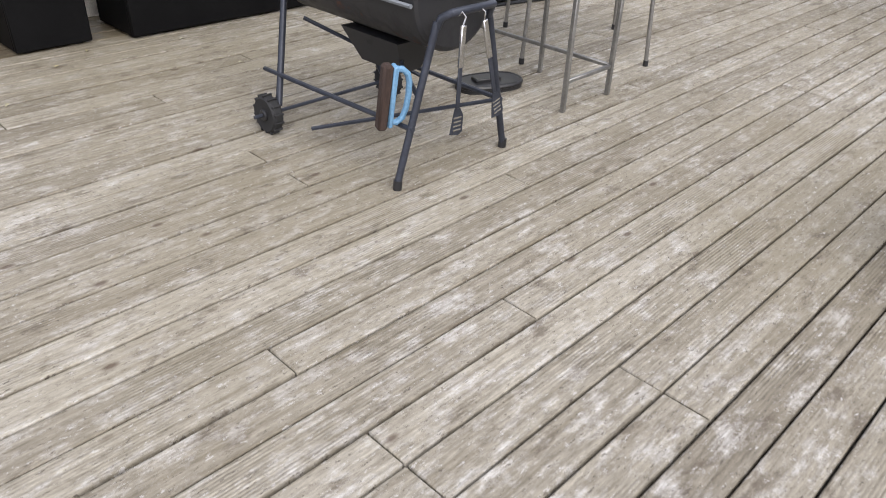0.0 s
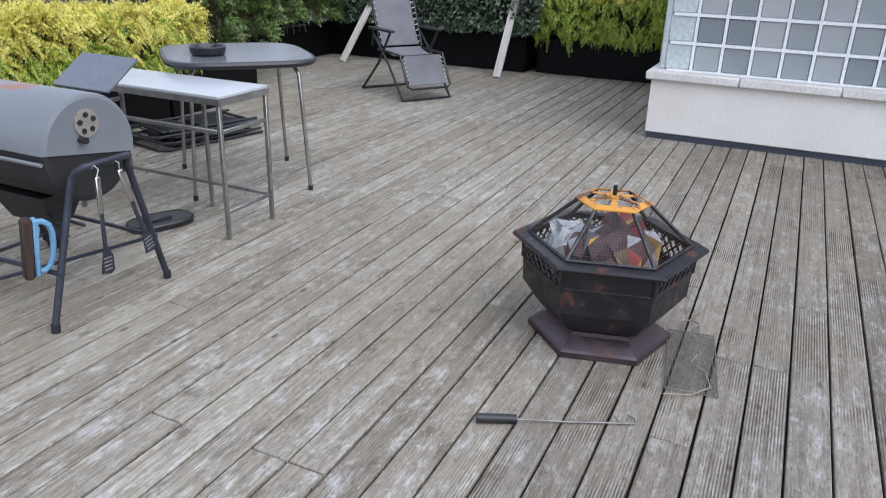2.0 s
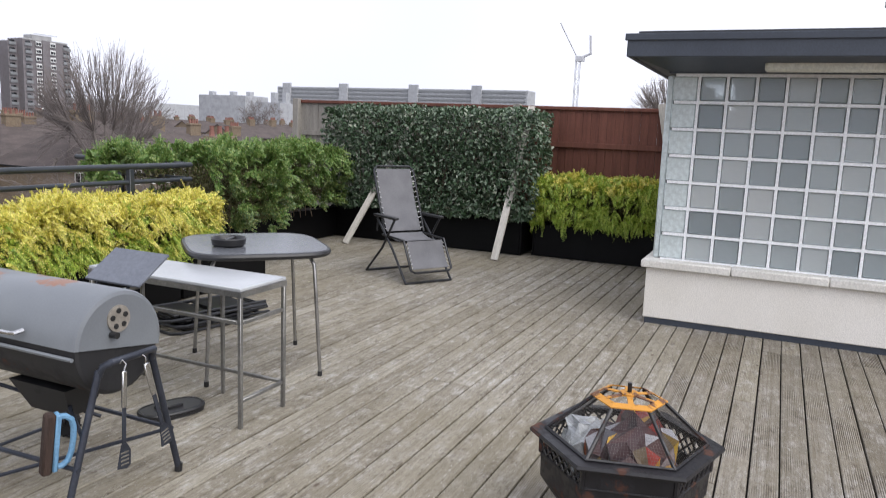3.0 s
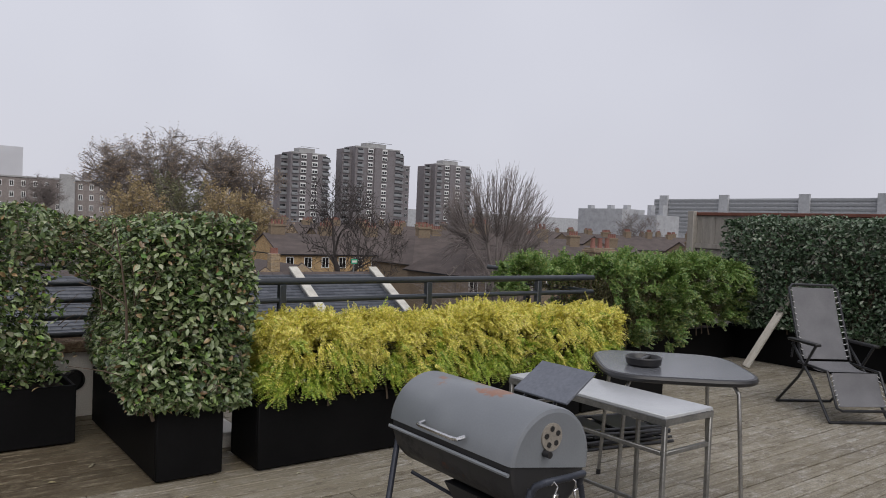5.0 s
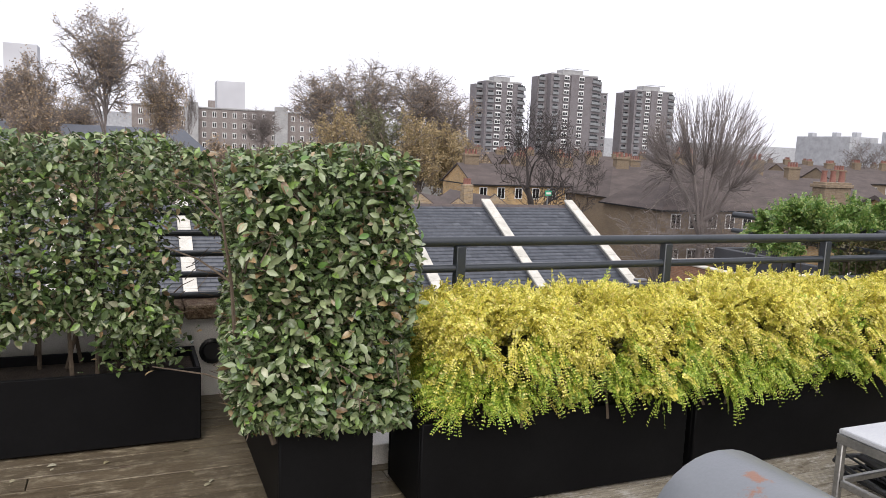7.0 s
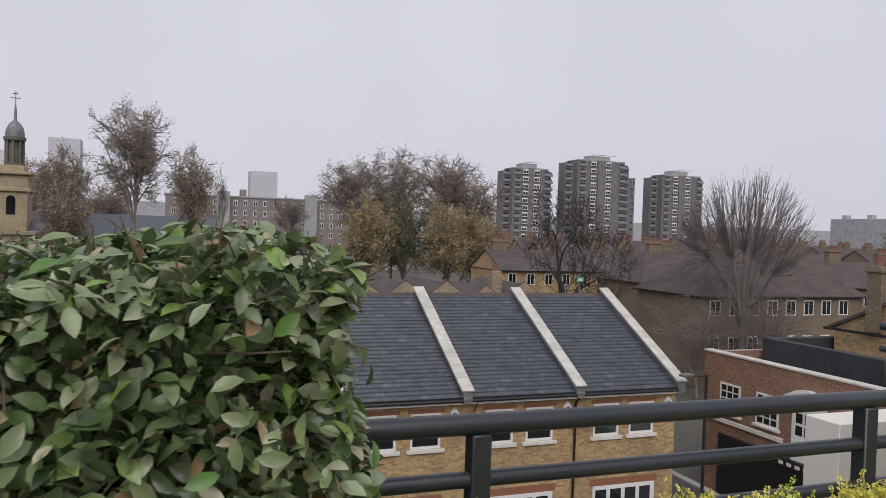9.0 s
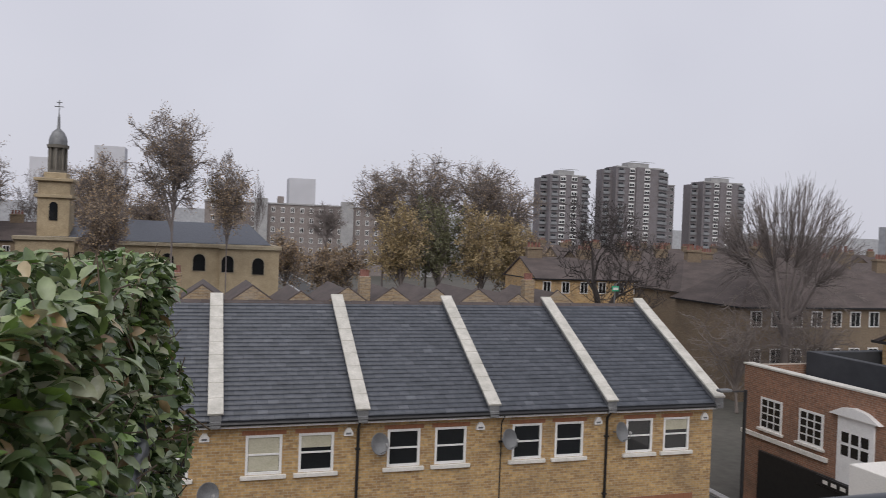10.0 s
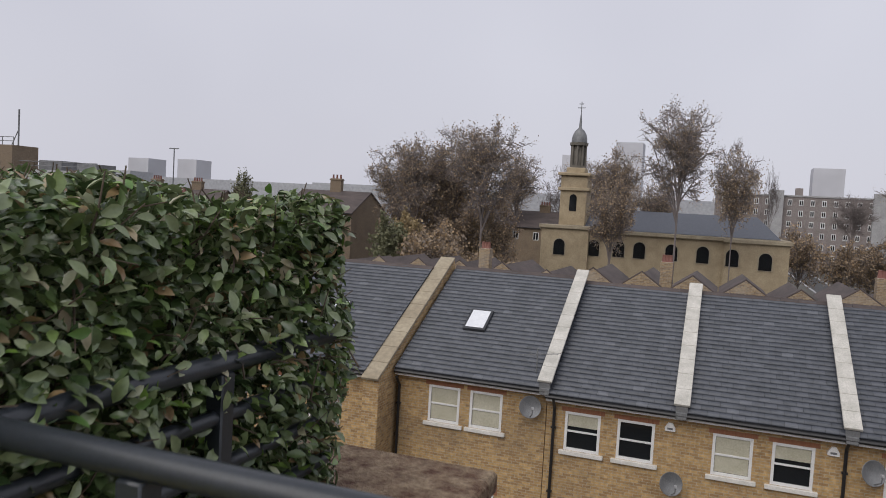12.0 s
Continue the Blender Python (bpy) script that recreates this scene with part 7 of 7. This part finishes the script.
def vase(seed, n=330):
    """A pollard crown: straight rods fanning up from knuckles on a few stout limbs."""
    rng = np.random.default_rng(seed)
    b, t = Shape(), Shape()
    b.tube([(0, 0, 0), (0.006, 0.003, 0.2), (0, 0, 0.42)], 0.034, 8, r2=0.026)
    knuckles = []
    for k in range(9):
        az = 2 * math.pi * k / 9 + rng.normal(scale=0.25)
        r, z = rng.uniform(0.05, 0.27), rng.uniform(0.52, 0.66)
        kn = np.array([r * math.cos(az), r * math.sin(az), z])
        b.tube([(0, 0, rng.uniform(0.28, 0.42)), kn * np.array([0.5, 0.5, 0.8]), kn], 0.013, 6, r2=0.008)
        knuckles.append(kn)
    for k in range(n):
        p0 = knuckles[k % 9]
        az = math.atan2(p0[1], p0[0]) + rng.normal(scale=0.75)
        lean = abs(rng.normal(scale=0.5)) + np.hypot(p0[0], p0[1]) * 2.4
        out = np.array([math.cos(az), math.sin(az), 0])
        d = out * math.sin(lean) + np.array([0, 0, math.cos(lean)])
        # out to a rounded dome
        q = (p0 - np.array([0, 0, 0.6])) / np.array([0.55, 0.55, 0.4])
        w = d / np.array([0.55, 0.55, 0.4])
        bq, cq = q @ w, q @ q - 1
        reach = (-bq + math.sqrt(max(bq * bq - (w @ w) * cq, 0.0))) / (w @ w) * rng.uniform(0.9, 1.0)
        tip = p0 + d * reach
        pts = [p0 + (tip - p0) * u + out * 0.02 * math.sin(math.pi * u) + rng.normal(scale=0.004, size=3) * (u > 0) for u in np.linspace(0, 1, 6)]
        t.tube(pts, 0.0024, 4, r2=0.001)
        for j in range(9):
            u = 0.25 + 0.7 * rng.random()
            i = min(int(u * 5), 4)
            a = pts[i] + (pts[i + 1] - pts[i]) * (u * 5 - i)
            e = unit(d + rng.normal(scale=0.22, size=3)) * rng.uniform(0.04, 0.1)
            t.tube([a, a + e * 0.5, a + e], 0.0011, 3, r2=0.0008)
    # thin brush low on the bole and limbs
    for k in range(420):
        a = np.array([rng.normal(scale=0.09), rng.normal(scale=0.09), rng.uniform(0.16, 0.6)])
        e = unit(np.array([a[0], a[1], 0.06]) + rng.normal(scale=0.09, size=3)) * rng.uniform(0.06, 0.3)
        t.tube([a, a + e * 0.5 + rng.normal(scale=0.008, size=3), a + e], 0.0012, 3, r2=0.0008)
    return b.mesh("trunk"), t.mesh("branchwork"), None


def crowned(seed, lobes, fork, mid, semi, leafn, subs=9, twigs=8, lobe=0.36, thick=0.024, fill=0.35):
    """A full-grown tree one unit high: bole, limbs swept up into lobes of the crown, sub-branches and twigs that end in an uneven rounded outline."""
    rng = np.random.default_rng(seed)
    b, t = Shape(), Shape()
    lean = rng.normal(scale=0.03, size=2)
    top = np.array([lean[0], lean[1], fork * 1.5])
    b.tube([(0, 0, 0), (lean[0] * 0.3, lean[1] * 0.3, fork * 0.6), top], thick, 7, r2=thick * 0.55)
    c = np.array([0, 0, mid])
    s3 = np.array([0.72, 0.72, semi])
    ends = []

    def within(p, k):
        """Draw a stray end back to the crown's rounded outline."""
        m = (np.abs((p - c) / (s3 * k)) ** 2.7).sum() ** (1 / 2.7)
        return p if m < 1 else c + (p - c) / m

    for k in range(lobes):
        # lobe centres spread evenly over the crown, some inside it
        z = 1 - 1.75 * (k + 0.5) / lobes
        a = 2.399963 * k + rng.normal(scale=0.25)
        r = math.sqrt(max(0.0, 1 - z * z))
        n = np.array([r * math.cos(a), r * math.sin(a), z])
        n = n / (np.abs(n) ** 2.7).sum() ** (1 / 2.7)
        e = c + n * s3 * np.array([0.84 + 0.22 * z, 0.84 + 0.22 * z, 1]) * (rng.uniform(0.62, 0.86) if rng.random() > fill else rng.uniform(0.15, 0.55))
        p0 = top * rng.uniform(0.62, 1.0)
        p1 = p0 + (e - p0) * np.array([0.35, 0.35, 0.55]) + rng.normal(scale=0.02, size=3)
        path = [p0 * (1 - u) ** 2 + p1 * 2 * u * (1 - u) + e * u * u for u in np.linspace(0, 1, 6)]
        b.tube(path, thick * 0.42, 5, r2=thick * 0.13)
        out = unit(e - c * np.array([1, 1, 0.75]))
        for m in range(subs):
            u = rng.uniform(0.45, 1.0)
            q = path[min(int(u * 5), 4)] * (1 - (u * 5 - min(int(u * 5), 4))) + path[min(int(u * 5), 4) + 1] * (u * 5 - min(int(u * 5), 4))
            d = unit(rng.normal(size=3) + out * 0.7 + np.array([0, 0, 0.35]))
            f = within(q + d * np.array([lobe, lobe, lobe * semi / 0.72]) * rng.uniform(0.4, 0.75), 1.04)
            g = (q + f) / 2 + rng.normal(scale=0.012, size=3)
            t.tube([q, g, f], thick * 0.13, 4, r2=thick * 0.075)
            for w in range(twigs):
                u = rng.uniform(0.3, 1.0)
                h = q + (f - q) * u
                v = unit(d * 0.6 + rng.normal(scale=0.75, size=3) + np.array([0, 0, 0.25])) * np.array([1, 1, semi / 0.72]) * rng.uniform(0.05, 0.17)
                v = within(h + v, 1.1 + 0.06 * rng.random()) - h
                t.tube([h, h + v * 0.5 + rng.normal(scale=0.006, size=3), h + v], thick * 0.058, 3, r2=thick * 0.036)
                ends += [h + v, h + v * 0.6]
    ends = np.array(ends)
    q = ends[rng.integers(0, len(ends), leafn)] + rng.normal(scale=0.014, size=(leafn, 3))
    return b.mesh("trunk"), t.mesh("branchwork"), (q, rng.normal(size=(leafn, 3)), rng.normal(size=(leafn, 3)), rng.uniform(0.6, 1.3, leafn))


KINDS = {
    "plane": crowned(1, 26, 0.4, 0.735, 0.245, 6000, 12, 10, 0.42),
    "plane_b": crowned(2, 28, 0.42, 0.745, 0.235, 6000, 12, 10, 0.4),
    "round": crowned(3, 26, 0.2, 0.56, 0.4, 13000, lobe=0.42, fill=0.5),
    "gnarled": grow(4, 6, 3, 0.8, 0.5, 0.24, 0.76, 0.0, 0.05, 0, 0.0015),
    "fan": vase(5),
    "poplar": grow(6, 5, 3, 0.28, 1.4, 0.3, 0.74, 0.0, 0.02),
    "scrub": crowned(8, 20, 0.14, 0.56, 0.38, 4200, subs=10, lobe=0.45, fill=0.5),
}
leaf_cache = {}


def tree(kind, x, y, base, top, wide, bark, leafm=None, label="bare winter tree with fine twigs", seed=0, leaf=0.165):
    tr, tw_, lv = KINDS[kind]
    t = thing("tree", label, "tree", "town trees", at=pose(x, y, base, 0, 0, seed * 47 % 360))
    h = top - base
    for nm, me in (("trunk", tr), ("branchwork", tw_)):
        key = (kind, nm, bark.name)
        if key not in leaf_cache:
            leaf_cache[key] = me.copy()
            leaf_cache[key].materials.append(bark)
        ob = part(nm, leaf_cache[key], bark, t, kind="stuff" if nm == "branchwork" else "")
        ob.scale = (wide, wide, h)
    if leafm is not None and lv is not None:
        key = (kind, leafm.name, round(wide), round(h), leaf)
        if key not in leaf_cache:
            q, al, fc, sz = lv
            me = leaves("crown", q * np.array([wide, wide, h]), al, fc, sz * leaf, TINY_V * np.array([1.5, 1, 1]), TINY_T)
            me.materials.append(leafm)
            leaf_cache[key] = me
        part("crown", leaf_cache[key], leafm, t, kind="stuff")
    return t


SP = "tall plane tree with sparse russet winter leaves"
tree("plane_b", -0.9, 92, GZ, 16.2, 6.4, HAZEBARK, RUSSET, SP, 1)
tree("plane", -8.4, 95, GZ, 10.6, 4.4, HAZEBARK, RUSSET, SP, 14)
tree("plane_b", -11.6, 121, GZ, 11.5, 5.0, HAZEBARK, RUSSET, SP, 15)
tree("plane", 5.0, 93, GZ, 11.6, 3.6, HAZEBARK, RUSSET, SP, 2)
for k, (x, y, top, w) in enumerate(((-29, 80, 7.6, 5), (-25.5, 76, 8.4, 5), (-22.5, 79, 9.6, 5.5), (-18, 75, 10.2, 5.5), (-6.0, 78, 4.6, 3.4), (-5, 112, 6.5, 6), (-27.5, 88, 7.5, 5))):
    tree(("plane", "plane_b")[k % 2], x, y, GZ, top + 1.2, w * 1.1, HAZEBARK, RUSSET, SP, k + 3)
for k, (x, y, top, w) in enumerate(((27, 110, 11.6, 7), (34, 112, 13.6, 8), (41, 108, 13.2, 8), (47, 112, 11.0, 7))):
    tree(("plane_b", "plane")[k % 2], x, y, GZ, top + 1.5, w * 1.1, HAZEBARK, RUSSET, SP, k + 21)
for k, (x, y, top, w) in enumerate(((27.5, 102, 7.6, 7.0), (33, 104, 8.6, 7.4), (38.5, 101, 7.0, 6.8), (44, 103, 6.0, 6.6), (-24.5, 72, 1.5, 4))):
    tree("round", x, y, GZ, top, w, HAZEBARK, OCHRE if k != 1 else DULLG, "autumn tree with dull ochre leaves", k + 30, 0.26)
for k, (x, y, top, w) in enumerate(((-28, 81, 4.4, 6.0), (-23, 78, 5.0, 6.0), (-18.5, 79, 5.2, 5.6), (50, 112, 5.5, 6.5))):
    tree("round", x, y, GZ, top, w, HAZEBARK, RUSSET, "brown-leaved tree below the tall planes", k + 80, 0.2)
tree("round", -23.5, 66, GZ, 1.0, 3.2, HAZEBARK, DULLG, "dull green rounded tree before the church", 41, 0.3)
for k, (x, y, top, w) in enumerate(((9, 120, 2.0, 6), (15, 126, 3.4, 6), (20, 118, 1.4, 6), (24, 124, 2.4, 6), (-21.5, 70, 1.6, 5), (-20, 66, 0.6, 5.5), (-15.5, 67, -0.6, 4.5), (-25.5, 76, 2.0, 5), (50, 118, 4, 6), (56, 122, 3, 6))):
    tree("scrub", x, y, GZ, top, w, HAZEBARK, RUSSET, "brown scrubby tree with withered leaves", k + 50, 0.3)
tree("gnarled", 33.9, 60, GZ, 6.4, 6.6, DARKBARK, None, "gnarled dark bare tree", 61)
tree("fan", 38.6, 44.5, GZ, 6.3, 8.4, HAZEBARK, None, "fan-shaped bare tree with fine twigs", 62)
tree("scrub", 40.5, 44, GZ, 0.2, 5.0, PALEBARK, None, "pale twiggy bare shrub", 65)
tree("scrub", 35.5, 45, GZ, -0.4, 5.0, PALEBARK, None, "pale twiggy bare shrub", 66)
tree("poplar", 12.6, 150, GZ, 13.2, 3.0, HAZEBARK, None, "slim upright bare poplar", 63)
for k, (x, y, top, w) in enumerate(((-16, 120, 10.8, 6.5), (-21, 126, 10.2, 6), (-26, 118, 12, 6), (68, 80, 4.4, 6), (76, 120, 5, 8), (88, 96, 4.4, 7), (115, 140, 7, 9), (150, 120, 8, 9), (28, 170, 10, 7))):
    tree(("plane", "gnarled", "plane_b")[k % 3], x, y, GZ, top, w, HAZEBARK, RUSSET if k < 3 else None, "bare winter tree with fine twigs", k + 70)
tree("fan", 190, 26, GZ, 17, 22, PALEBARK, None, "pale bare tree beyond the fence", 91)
tree("plane", -39.4, 66, GZ, 4.4, 1.5, DARKBARK, DULLG, "small dark tree on the skyline", 92)

# ---- decking: single boards along x ----
deck = thing("floor_deck", "weathered grey-brown reeded timber decking with algae stains", "decking", kind="structure")
part("joists", Shape().box(-3, 10.35, -2.2, 8.3, -0.15, -0.035), UNDER, deck)
P = 0.128
rng = np.random.default_rng(21)
board_mesh = {}


def board(length, mat):
    key = (length, mat.name)
    if key not in board_mesh:
        s = Shape().box(-length / 2, length / 2, -0.0603, 0.0603, -0.028, 0.0, 0.0035)
        board_mesh[key] = s.mesh("board")
        board_mesh[key].materials.append(mat)
    return board_mesh[key]


for r in range(int((8.28 + 2.2) / P)):
    y = -2.2 + (r + 0.5) * P + 0.026
    x = -3.0 - rng.choice([0, 0.6, 1.2, 1.8, 2.4])
    while x < 10.3:
        L = float(rng.choice([2.4, 3.0, 3.6, 4.2]))
        if x < -3.0:
            L, x = L + x + 3.0, -3.0
            if L < 0.3:
                L += 2.4
        L = min(L, 10.34 - x)
        # the part round the corner stays damp; the boards by the stair house keep their reeding
        if y > 6.3 and x < 2.7:
            L = min(L, max(0.6, 2.7 - x)) if x + L > 2.7 else L
            mat = DECKW
        else:
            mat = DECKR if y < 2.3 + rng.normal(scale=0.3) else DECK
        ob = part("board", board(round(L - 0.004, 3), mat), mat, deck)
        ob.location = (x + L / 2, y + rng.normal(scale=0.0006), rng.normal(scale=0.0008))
        x += L
# fallen leaves by the planters
p = np.column_stack([rng.uniform(-0.5, 2.6, 42), rng.uniform(5.6, 7.2, 42), np.full(42, 0.006)])
p = np.vstack([p, np.column_stack([rng.uniform(2.6, 9.3, 30), rng.uniform(5.4, 6.1, 30), np.full(30, 0.006)])])
n = len(p)
lf = part("fallen_leaves", leaves("fallen_leaves", p, np.column_stack([rng.normal(size=(n, 2)), np.zeros(n)]), np.column_stack([rng.normal(scale=0.2, size=(n, 2)), np.ones(n)]), rng.uniform(0.02, 0.05, n)), DEADLEAF)
tagged(lf, "scattered pale fallen leaves on the decking", "leaves", kind="stuff")
